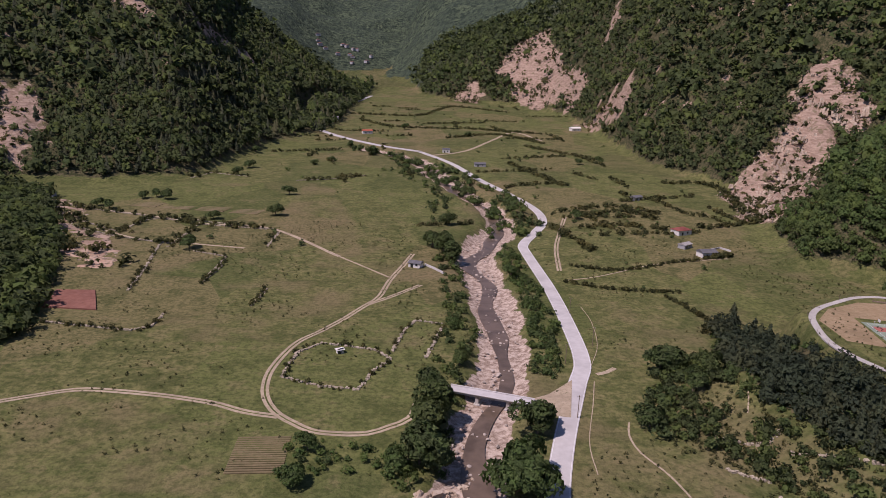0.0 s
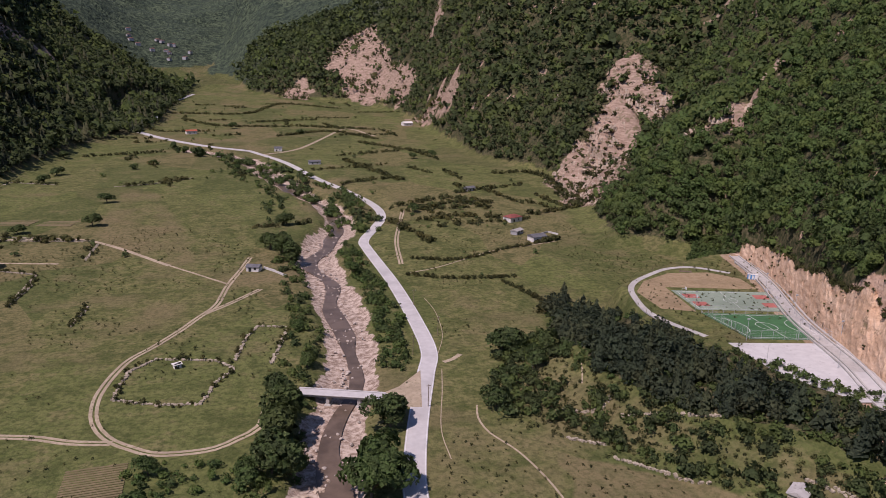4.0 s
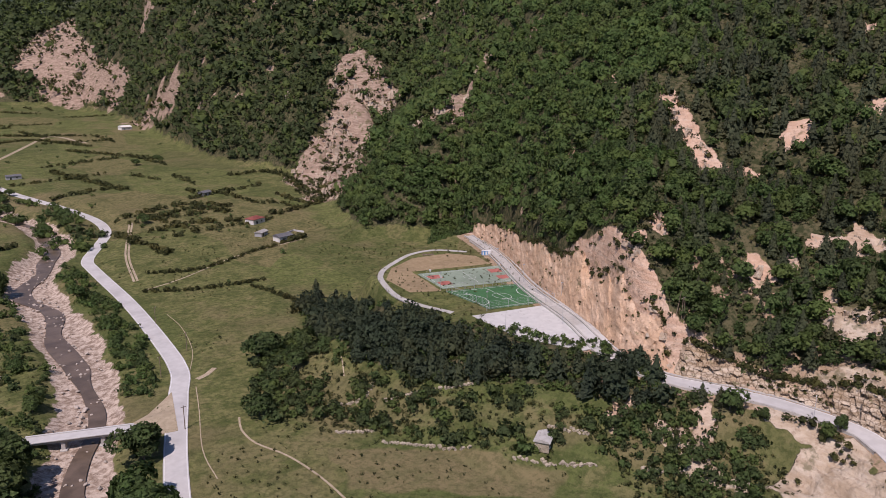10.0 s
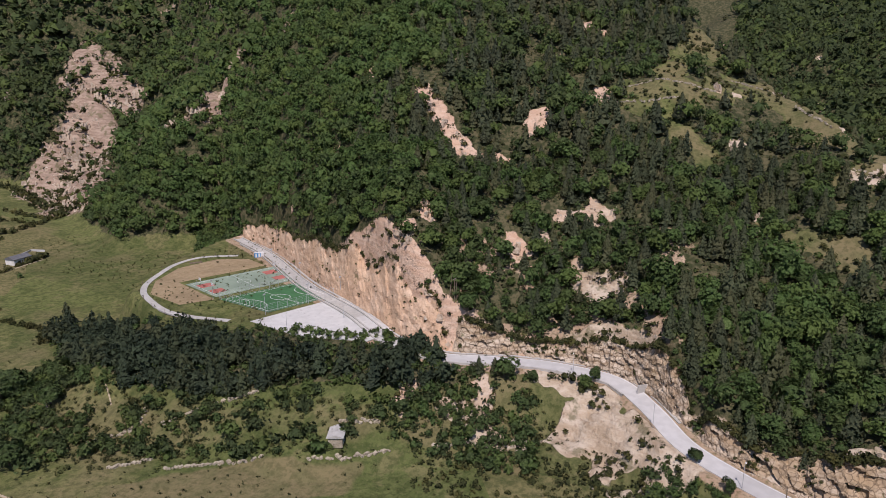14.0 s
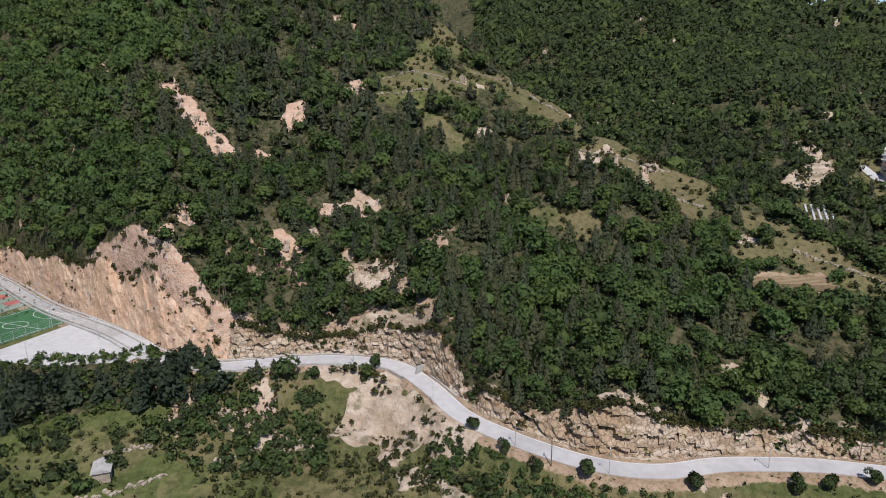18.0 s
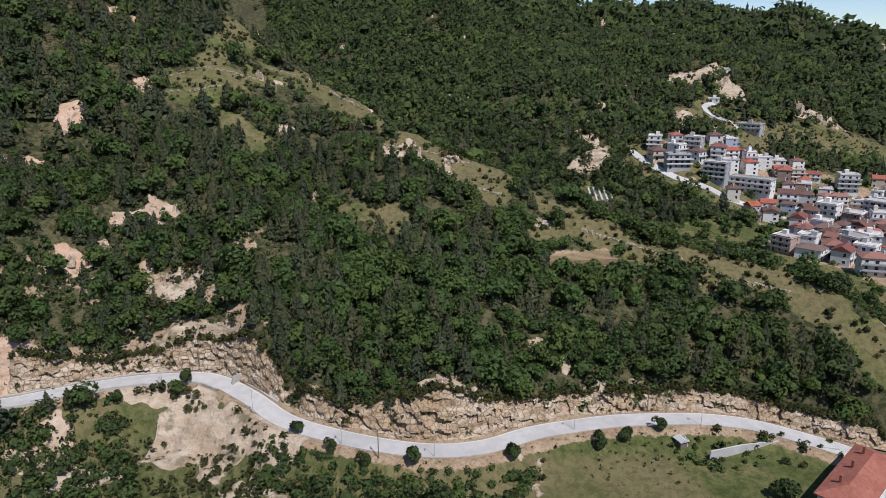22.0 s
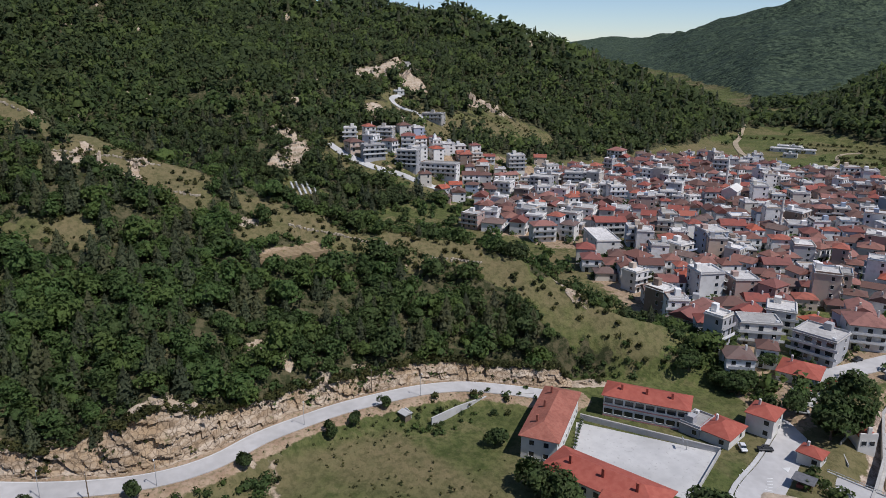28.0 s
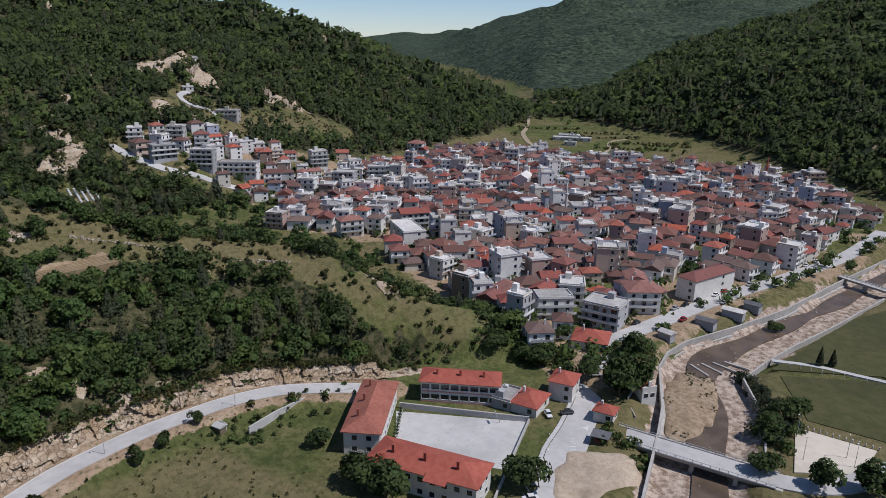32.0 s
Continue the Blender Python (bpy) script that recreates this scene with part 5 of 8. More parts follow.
for k, pts in enumerate(TERRACE_WALLS):
    stone_wall(pts, 90 + k)
for k, pts in enumerate(FIELD_WALLS):
    stone_wall(pts, k + 1)
hx, hy = [], []
for k, pts in enumerate(FIELD_WALLS + MEADOW_HEDGES):
    far = np.hypot(*pts[0]) > 420
    x, y = scatter_along([(a, b, 0) for a, b in pts], 1.5 if not far else 3.5, 1.3 if not far else 2.8, 200 + k, 0.42 if k < 14 else 0.24 if k < 18 else 0.9)
    hx.append(x)
    hy.append(y)
hx, hy = np.concatenate(hx), np.concatenate(hy)
near = np.hypot(hx, hy) < 430
thicket("hedges", hx[near], hy[near], 0.8, 2.7, 301, SCRUB, "bushy hedges along the field walls", 40, tint=0.2)
thicket("far_hedges", hx[~near], hy[~near], 2.4, 5.2, 302, SCRUB, "hedgerows between the far fields", 16, tint=0.45)
x, y = scatter_in([(90, 440), (150, 430), (170, 470), (160, 540), (100, 550), (85, 500)], 9, 303, 0.28)
thicket("orchard_bushes", x, y, 1.5, 3.5, 303, LEAVES, "scattered fruit bushes round the farmstead", 40, tint=0.5)


def valley_parcels():
    """Hedge lines and bushes between the far parcels of both valleys."""
    rg = np.random.default_rng(71)
    X, Y = [], []
    for k in range(84):
        if k < 60:
            a, r = radians(rg.uniform(-13, 22)), rg.uniform(430, 1500)
            turn = radians(rg.choice([8, 96, 20, 104]) + rg.normal() * 6)
        else:
            a, r = radians(rg.uniform(137, 160)), rg.uniform(560, 900)
            turn = radians(rg.choice([-50, 40]) + rg.normal() * 6)
        cx, cy, ln = r * math.sin(a), r * math.cos(a), rg.uniform(25, 90)
        t = np.arange(-ln / 2, ln / 2, 2.0 + r * 0.0006)
        x, y = cx + t * math.cos(turn) + rg.normal(size=len(t)) * 1.2, cy + t * math.sin(turn) + rg.normal(size=len(t)) * 1.2
        keep = rg.uniform(size=len(t)) < 0.85
        X.append(x[keep])
        Y.append(y[keep])
    x, y = np.concatenate(X), np.concatenate(Y)
    rock, wood, soil, gravel, dry = masks(x, y)
    d1, _ = along(x, y, ROAD_LOW)
    d2, _ = along(x, y, ROAD_FAR)
    ok = (wood < 0.2) & (gravel < 0.2) & (d1 > 7) & (d2 > 8)
    thicket("parcel_hedges", x[ok], y[ok], 1.8, 5.4, 72, SCRUB, "hedgerows and bushes between the far fields", 16, tint=0.45)
    gx, gy, r, az = grid_places(330, 1500, -24, 24, 34, 73)
    rock, wood, soil, gravel, dry = masks(gx, gy)
    d1, _ = along(gx, gy, ROAD_LOW)
    ok = (wood < 0.2) & (gravel < 0.2) & (d1 > 8) & (np.random.default_rng(74).uniform(size=len(gx)) < 0.22)
    thicket("field_bushes", gx[ok], gy[ok], 2.0, 5.5, 75, LEAVES, "single bushes scattered over the fields", 26, tint=0.15)
    gx, gy, r, az = grid_places(560, 1000, 134, 164, 22, 76)
    rock, wood, soil, gravel, dry = masks(gx, gy)
    ok = (wood < 0.3) & (inside(gx, gy, VILLAGE) > 12) & (np.random.default_rng(77).uniform(size=len(gx)) < np.where(fbm(gx, gy, 60, 2, 130) > 0.5, 0.5, 0.08))
    thicket("far_valley_trees", gx[ok], gy[ok], 4, 9, 78, LEAVES, "trees along the fields behind the village", 26, tint=0.2)


valley_parcels()

# ---- materials for built things
def palette(name, stops, joined=False, rough=0.9, worn=(0.40, 0.37, 0.33), amount=0.35, bump=0.1):
    """Each piece takes one of several colours; worn patches over it."""
    m = Nodes(name, rough, spec=0.2)
    rnd = m.node("ShaderNodeNewGeometry").outputs["Random Per Island"] if joined else m.node("ShaderNodeObjectInfo").outputs["Random"]
    ramp = m.node("ShaderNodeValToRGB")
    ramp.color_ramp.interpolation = "CONSTANT"
    ramp.color_ramp.elements[0].color, ramp.color_ramp.elements[1].position = (*stops[0][1], 1), stops[1][0]
    ramp.color_ramp.elements[1].color = (*stops[1][1], 1)
    for p, c in stops[2:]:
        ramp.color_ramp.elements.new(p).color = (*c, 1)
    m.link(rnd, ramp.inputs[0])
    c = m.mix(m.times(m.ramp(m.noise(2.2, 4), 0.45, 0.75), amount), ramp.outputs[0], worn)
    return m.color(c).bump(m.noise(0.3, 4), bump, 0.03).mat


TILE_STOPS = [(0.0, (0.270, 0.085, 0.066)), (0.16, (0.190, 0.075, 0.062)), (0.30, (0.340, 0.115, 0.080)), (0.44, (0.140, 0.072, 0.060)), (0.56, (0.285, 0.140, 0.115)), (0.68, (0.220, 0.092, 0.078)), (0.80, (0.390, 0.105, 0.064)), (0.88, (0.165, 0.115, 0.100))]
BROWN_STOPS = [(0.0, (0.200, 0.095, 0.075)), (0.3, (0.150, 0.085, 0.070)), (0.55, (0.255, 0.125, 0.098)), (0.8, (0.185, 0.130, 0.110))]
TILE = palette("red_roof_tile", TILE_STOPS, False, 0.85, (0.12, 0.062, 0.054), 0.6, 0.5)
TILE_FAR = palette("far_roof_tile", TILE_STOPS, True, 0.85, (0.12, 0.062, 0.054), 0.6, 0.5)
TILE_BROWN = palette("brown_roof_tile", BROWN_STOPS, False, 0.88, (0.11, 0.07, 0.058), 0.6, 0.5)
TILE_NEW = rough_paint("bright_roof_tile", (0.33, 0.080, 0.055), (0.39, 0.11, 0.076), 1.4, 0.75, bump=0.4)
TILE_OLD = rough_paint("old_roof_tile", (0.29, 0.10, 0.07), (0.36, 0.14, 0.10), 0.9, 0.9, spots=(0.20, 0.10, 0.07), bump=0.6)
PLASTER = rough_paint("white_plaster", (0.72, 0.70, 0.66), (0.64, 0.62, 0.58), 2.0, 0.9, bump=0.08)
GREY_PLASTER = rough_paint("grey_plaster", (0.42, 0.42, 0.43), (0.36, 0.36, 0.37), 2.0, 0.9, bump=0.08)
PINK_PLASTER = rough_paint("pink_plaster", (0.60, 0.28, 0.26), (0.54, 0.24, 0.23), 2.0, 0.9, bump=0.08)
FLAT_ROOF = rough_paint("flat_roof_screed", (0.44, 0.42, 0.40), (0.58, 0.56, 0.53), 1.5, 0.92, spots=(0.26, 0.245, 0.22), bump=0.15, vary=0.38)
WOOD_POLE = rough_paint("weathered_pole", (0.16, 0.12, 0.085), (0.23, 0.18, 0.13), 0.3, 0.95, bump=0.4)
METAL = rough_paint("galvanised_metal", (0.45, 0.46, 0.47), (0.38, 0.39, 0.40), 0.5, 0.5, bump=0.05)
PALE_PAVING = rough_paint("pale_concrete_paving", (0.47, 0.46, 0.445), (0.53, 0.52, 0.50), 3.0, 0.9, spots=(0.38, 0.37, 0.35), bump=0.08)
GLASS = Nodes("dark_window_glass", 0.06, spec=0.6).color((0.025, 0.03, 0.035)).mat
FRAME_WHITE = rough_paint("window_frame_white", (0.70, 0.70, 0.69), (0.64, 0.64, 0.63), 0.6, 0.6, bump=0.02)
DARK_ROOF = rough_paint("dark_sheet_roof", (0.10, 0.10, 0.11), (0.15, 0.15, 0.155), 1.0, 0.7, bump=0.2)
RUST_ROOF = rough_paint("rust_red_sheet", (0.20, 0.055, 0.045), (0.26, 0.085, 0.07), 1.0, 0.75, bump=0.2)


WALL_STOPS = [(0.0, (0.78, 0.76, 0.73)), (0.24, (0.60, 0.56, 0.49)), (0.36, (0.66, 0.65, 0.63)), (0.50, (0.42, 0.42, 0.43)), (0.60, (0.56, 0.45, 0.36)), (0.69, (0.42, 0.30, 0.26)),
              (0.75, (0.36, 0.42, 0.52)), (0.80, (0.82, 0.81, 0.79)), (0.93, (0.26, 0.19, 0.15))]
HOUSE_WALL = palette("house_plaster", WALL_STOPS)
HOUSE_WALL_FAR = palette("far_house_plaster", WALL_STOPS, True)


def place(ob, x, y, z, turn=0.0):
    ob.matrix_basis = pose(x, y, z, 0, 0, turn)
    return ob


def gz(x, y):
    return float(ground(np.array([float(x)]), np.array([float(y)]))[0])


def slab(name, pts, z, thick, material, label, category, parent=None, kind="structure"):
    """A flat paved polygon with real edges."""
    bm = bmesh.new()
    top = [bm.verts.new((x, y, z)) for x, y in pts]
    face = bm.faces.new(top)
    bmesh.ops.recalc_face_normals(bm, faces=[face])
    if face.normal.z < 0:
        face.normal_flip()
    out = bmesh.ops.extrude_face_region(bm, geom=[face])
    bmesh.ops.translate(bm, vec=(0, 0, -thick), verts=[v for v in out["geom"] if isinstance(v, bmesh.types.BMVert)])
    bmesh.ops.recalc_face_normals(bm, faces=bm.faces[:])
    if parent:
        return part(name, bm, material, parent, label)
    ob = part(name, bm, material, None)
    return tagged(ob, label, category, kind=kind)


def wall_run(name, pts, height, thick, material, label, category="wall", kind="structure", coping=None, base=None, group=""):
    """An upright wall along a line, standing on the ground."""
    root = tagged(new(name), label, category, group, kind)
    for k, (p, q) in enumerate(zip(pts[:-1], pts[1:])):
        p, q = Vector(p[:2]), Vector(q[:2])
        n = max(1, int((q - p).length / 9))
        for j in range(n):
            a, b = p.lerp(q, j / n), p.lerp(q, (j + 1) / n)
            z = base if base is not None else min(gz(*a), gz(*b))
            d = b - a
            m = pose(a.x, a.y, z, 0, 0, math.degrees(math.atan2(d.y, d.x)))
            ob = part("panel", box_mesh(-0.02, -thick / 2, -1.5, d.length + 0.02, thick / 2, height, bevel=0.04), material, root)
            ob.matrix_basis = m
            if coping:
                cp = part("coping", box_mesh(-0.02, -thick / 2 - 0.08, height, d.length + 0.02, thick / 2 + 0.08, height + 0.12), coping, root)
                cp.matrix_basis = m
    return root


# ---- sports terrace
PITCH_GREEN = rough_paint("green_turf", (0.040, 0.120, 0.048), (0.052, 0.150, 0.060), 2.2, 0.9, bump=0.1)
COURT_GREEN = rough_paint("faded_green_court", (0.21, 0.27, 0.205), (0.255, 0.31, 0.24), 2.5, 0.85, bump=0.05)
COURT_RED = rough_paint("red_court_paint", (0.36, 0.115, 0.095), (0.42, 0.15, 0.12), 2.0, 0.85, bump=0.05)
BLUE_PAINT = rough_paint("blue_paint", (0.05, 0.24, 0.55), (0.06, 0.28, 0.60), 1.0, 0.5, bump=0.02)


def quad_frame(corners):
    """Maps u, v in 0..1 onto a plan quadrilateral."""
    a, b, c, d = (Vector(p) for p in corners)
    return lambda u, v: (a.lerp(b, u)).lerp(d.lerp(c, u), v)


def painted_line(f, pts, z, half, material, parent, name="line"):
    pts = [f(u, v) for u, v in pts]
    return strip(name, np.array([(p.x, p.y, z) for p in pts]), half, 0, material, 0.004, "", parent=parent)


def circle(f, u, v, ru, rv, a0=0, a1=360, n=26):
    return [(u + ru * math.cos(radians(a0 + (a1 - a0) * k / n)), v + rv * math.sin(radians(a0 + (a1 - a0) * k / n))) for k in range(n + 1)]


def mesh_fence(name, corners, z, height, spacing, label):
    """Tall posts with rails and wires."""
    root = tagged(new(name), label, "fence")
    pts = list(corners) + [corners[0]]
    for p, q in zip(pts[:-1], pts[1:]):
        p, q = Vector(p), Vector(q)
        n = max(1, round((q - p).length / spacing))
        for k in range(n):
            a = p.lerp(q, k / n)
            ob = part("post", rod(bmesh.new(), (a.x, a.y, z - 0.2), (a.x, a.y, z + height), 0.06, 0.06, 6), METAL, root)
        for h in np.linspace(0.1, height, 6):
            bm = rod(bmesh.new(), (p.x, p.y, z + h), (q.x, q.y, z + h), 0.03 if h in (0.1, height) else 0.016, 0.03 if h in (0.1, height) else 0.016, 4)
            part("rail", bm, METAL, root)
    return root


def sports_ground():
    z = 15.16
    pitch = [(159, 228), (192, 219), (188, 193), (160, 200)]
    ob = slab("football_pitch", pitch, z, 0.3, PITCH_GREEN, "small green artificial-turf football pitch with white lines", "football pitch", kind="")
    f = quad_frame(pitch)
    zz = z + 0.02
    for pts in ([(0.04, 0.05), (0.96, 0.05)], [(0.96, 0.05), (0.96, 0.95)], [(0.96, 0.95), (0.04, 0.95)], [(0.04, 0.95), (0.04, 0.05)], [(0.5, 0.05), (0.5, 0.95)]):
        painted_line(f, pts, zz, 0.10, WHITE_LINE, ob)
    painted_line(f, circle(f, 0.5, 0.5, 0.11, 0.15), zz, 0.10, WHITE_LINE, ob, "centre_circle")
    painted_line(f, circle(f, 0.04, 0.5, 0.20, 0.30, -90, 90), zz, 0.10, WHITE_LINE, ob, "goal_area_line")
    painted_line(f, circle(f, 0.96, 0.5, 0.20, 0.30, 90, 270), zz, 0.10, WHITE_LINE, ob, "goal_area_line")
    for u, lean in ((0.035, 1), (0.965, -1)):
        root = tagged(new("football_goal"), "white tubular football goal on the turf", "goal", "goals on the pitch")
        a, b = f(u, 0.42), f(u, 0.58)
        for p in (a, b):
            part("post", rod(bmesh.new(), (p.x, p.y, z), (p.x, p.y, z + 2.1), 0.07, 0.07, 6), FRAME_WHITE, root)
        part("crossbar", rod(bmesh.new(), (a.x, a.y, z + 2.1), (b.x, b.y, z + 2.1), 0.07, 0.07, 6), FRAME_WHITE, root)
    mesh_fence("pitch_fence", pitch, z, 3.2, 4.2, "tall wire-mesh fence round the pitch")
    court = [(163, 257), (203, 247), (195, 223), (160, 232)]
    ob = slab("sports_court", court, z - 0.02, 0.28, COURT_GREEN, "faded green multi-sport court with red key areas", "sports court", kind="")
    f = quad_frame(court)
    for pts in ([(0.04, 0.06), (0.96, 0.06)], [(0.96, 0.06), (0.96, 0.94)], [(0.96, 0.94), (0.04, 0.94)], [(0.04, 0.94), (0.04, 0.06)], [(0.5, 0.06), (0.5, 0.94)]):
        painted_line(f, pts, z + 0.015, 0.06, WHITE_LINE, ob)
    for u0, u1 in ((0.05, 0.20), (0.80, 0.95)):
        for v0, v1 in ((0.18, 0.40), (0.60, 0.82)):
            slab("key_area", [f(u0, v0), f(u1, v0), f(u1, v1), f(u0, v1)], z + 0.004, 0.02, COURT_RED, "red painted key area", "", ob)
    painted_line(f, circle(f, 0.5, 0.5, 0.07, 0.12), z + 0.015, 0.06, WHITE_LINE, ob, "centre_circle")
    for u, s in ((0.03, 1), (0.97, -1)):
        for v in (0.29, 0.71):
            root = tagged(new("basketball_hoop"), "basketball hoop on a steel post", "basketball hoop", "hoops on the court")
            p, q = f(u, v), f(u + 0.04 * s, v)
            part("post", rod(bmesh.new(), (p.x, p.y, z - 0.1), (p.x, p.y, z + 3.0), 0.08, 0.06, 6), METAL, root)
            part("arm", rod(bmesh.new(), (p.x, p.y, z + 3.0), (q.x, q.y, z + 3.2), 0.05, 0.05, 6), METAL, root)
            d = (f(u, v + 0.03) - p).normalized()
            bm = bmesh.new()
            block(bm, -0.9, -0.03, 2.75, 0.9, 0.03, 3.8)
            bd = part("backboard", bm, FRAME_WHITE, root)
            bd.matrix_basis = pose(q.x, q.y, z, 0, 0, math.degrees(math.atan2(d.y, d.x)))
    slab("parking_lot", [(150, 198), (188, 190), (183, 168), (172, 148), (160, 150), (150, 172)], 15.12, 0.3, PALE_PAVING, "pale concrete parking area beside the pitch", "parking lot")
    slab("earth_yard", [(146, 236), (147, 258), (158, 272), (176, 282), (196, 280), (205, 268), (202, 252), (163, 262), (158, 230)], 15.03, 0.2, DIRT_BROWN, "bare brown earth round the courts", "yard")
    line = spline([(146, 205, 15.1), (140, 222, 15.1), (139, 236, 15.1), (143, 253, 15.1), (147, 263, 15.1), (154, 272, 15.1), (166, 281, 15.1), (180, 289, 15.1), (194, 289, 15.1), (206, 277, 15.1)], 2)
    strip("perimeter_path", line, 1.3, 0.02, CONCRETE, 0.5, "pale concrete path curving round the sports ground", "path")
    for k in range(4, len(line), 5):
        x, y = offset(line, 1.7)[k, :2]
        root = tagged(new("fence_post"), "dark wooden post by the curved path", "post", "posts by the path")
        part("shaft", rod(bmesh.new(), (x, y, 14.8), (x, y, 16.6), 0.09, 0.08, 6), WOOD_POLE, root)
    # floodlights
    for x, y in ((158, 231), (195, 220), (190, 191), (158, 199), (176, 195), (204, 249)):
        root = tagged(new("floodlight_mast"), "slim steel floodlight mast by the courts", "lamp mast", "floodlight masts")
        part("pole", rod(bmesh.new(), (x, y, 14.9), (x, y, 23), 0.10, 0.06, 6), METAL, root)
        part("lamp_head", box_mesh(x - 0.5, y - 0.15, 22.8, x + 0.5, y + 0.15, 23.25), METAL, root)
    # blue cabins
    for k, (dx, label) in enumerate(((0, "blue portable toilet cabin"), (1.7, "blue portable toilet cabin"), (3.4, "white portable cabin"))):
        root = place(tagged(new("portable_cabin"), label + " by the sports ground", "cabin", "portable cabins"), 209 + dx * 0.7, 267 - dx * 0.5, 15.05, -30)
        mat = BLUE_PAINT if k < 2 else FRAME_WHITE
        part("body", box_mesh(-0.75, -0.75, 0, 0.75, 0.75, 2.2, bevel=0.05), mat, root)
        part("roof", box_mesh(-0.82, -0.82, 2.2, 0.82, 0.82, 2.4, bevel=0.08), FRAME_WHITE, root)
        part("door", box_mesh(-0.4, -0.79, 0.1, 0.4, -0.752, 2.0), FRAME_WHITE, root)
    # timber pile and gear behind the court
    root = place(tagged(new("timber_pile"), "brown timber frame and stacked boards", "timber pile"), 186, 283, 15.0, -25)
    for k in range(7):
        part("board", box_mesh(-3 + k * 0.05, -0.9 + k * 0.27, 0.05 + 0.11 * (k % 3), 3, -0.68 + k * 0.27, 0.15 + 0.11 * (k % 3)), WOOD_POLE, root)
    for x in (-2.4, 2.4):
        part("trestle", rod(bmesh.new(), (x, 0, 0), (x, 0, 1.7), 0.1, 0.1, 6), WOOD_POLE, root)
    # gutter wall between terrace and cut
    strip("gutter", np.c_[offset(ROAD_UP, 4.4)[2:42, :2], ROAD_UP[2:42, 2]], 0.45, 0.3, CONCRETE, 0.8, "concrete gutter at the foot of the cut bank", "gutter")
    strip("kerb_wall", np.c_[offset(ROAD_UP, -3.9)[2:40, :2], ROAD_UP[2:40, 2]], 0.25, 0.75, CONCRETE, 1.2, "low concrete kerb wall along the terrace road", "kerb")


DIRT_BROWN = rough_paint("brown_earth", (0.255, 0.185, 0.105), (0.32, 0.24, 0.145), 2.4, 0.95, spots=(0.15, 0.15, 0.06), bump=0.4)
sports_ground()


# ---- river bridge, boulders
def beam_bridge(name, a, b, z, width, piers, label, depth=1.0, parapet=0.5):
    a, b = Vector(a), Vector(b)
    d = b - a
    L = d.length
    root = place(tagged(new(name), label, "bridge"), a.x, a.y, z, math.degrees(math.atan2(d.y, d.x)))
    w = width / 2
    part("deck", box_mesh(0, -w, -depth * 0.45, L, w, 0, bevel=0.05), CONCRETE, root)
    part("road_surface", box_mesh(0, -w + 0.5, 0.004, L, w - 0.5, 0.06), ASPHALT, root)
    for s in (-1, 1):
        part("kerb", box_mesh(0, s * w - 0.25, 0, L, s * w + 0.25, 0.28, bevel=0.04), PALE_PAVING, root)
        part("girder", box_mesh(0, s * (w - 0.7) - 0.3, -depth, L, s * (w - 0.7) + 0.3, -depth * 0.45), CONCRETE, root)
        if parapet:
            n = int(L / 2.2)
            for k in range(n + 1):
                x = L * k / n
                part("rail_post", box_mesh(x - 0.07, s * w - 0.07, 0.28, x + 0.07, s * w + 0.07, 0.28 + parapet), METAL, root)
            part("handrail", box_mesh(0, s * w - 0.06, 0.28 + parapet, L, s * w + 0.06, 0.4 + parapet, bevel=0.03), METAL, root)
    for u in piers:
        x = L * u
        part("pier", box_mesh(x - 0.6, -w + 0.6, -6.5, x + 0.6, w - 0.6, -depth, bevel=0.12), CONCRETE, root)
        part("pier_footing", box_mesh(x - 1.1, -w + 0.2, -6.5, x + 1.1, w - 0.2, -3.4, bevel=0.2), CONCRETE, root)
    for x0, x1 in ((-1.6, 0.2), (L - 0.2, L + 1.6)):
        part("abutment", box_mesh(x0, -w - 0.1, -6, x1, w + 0.1, -0.1, bevel=0.1), CONCRETE, root)
    return root


beam_bridge("road_bridge", (2, 218), (30, 208.5), 0.9, 4.6, (0.36, 0.72), "narrow grey concrete bridge on two piers over the river", 0.9, 0.0)
slab("bridge_apron", [(29.5, 212), (36, 216), (46, 228), (41, 200), (36, 201), (31, 206)], 0.30, 0.8, DIRT, "pale gravel turn-off from the road to the bridge", "pavement")

BOULDER = rough_paint("river_boulder", (0.38, 0.325, 0.275), (0.47, 0.41, 0.355), 0.8, 0.9, spots=(0.28, 0.25, 0.21), bump=0.6)


def boulder_mesh(seed):
    rg = np.random.default_rng(seed)
    bm = bmesh.new()
    bmesh.ops.create_icosphere(bm, subdivisions=2, radius=0.5)
    cuts = rg.normal(size=(7, 3))
    cuts /= np.linalg.norm(cuts, axis=1)[:, None]
    for v in bm.verts:
        p = np.array(v.co)
        for c in cuts:
            over = p @ c - 0.33
            if over > 0:
                p = p - c * over * 0.85
        v.co = Vector(p * (1 + rg.normal() * 0.03))
    me = bpy.data.meshes.new("boulder")
    bm.to_mesh(me)
    bm.free()
    me.materials.append(BOULDER)
    return me


ROCKS = [boulder_mesh(s) for s in range(6)]


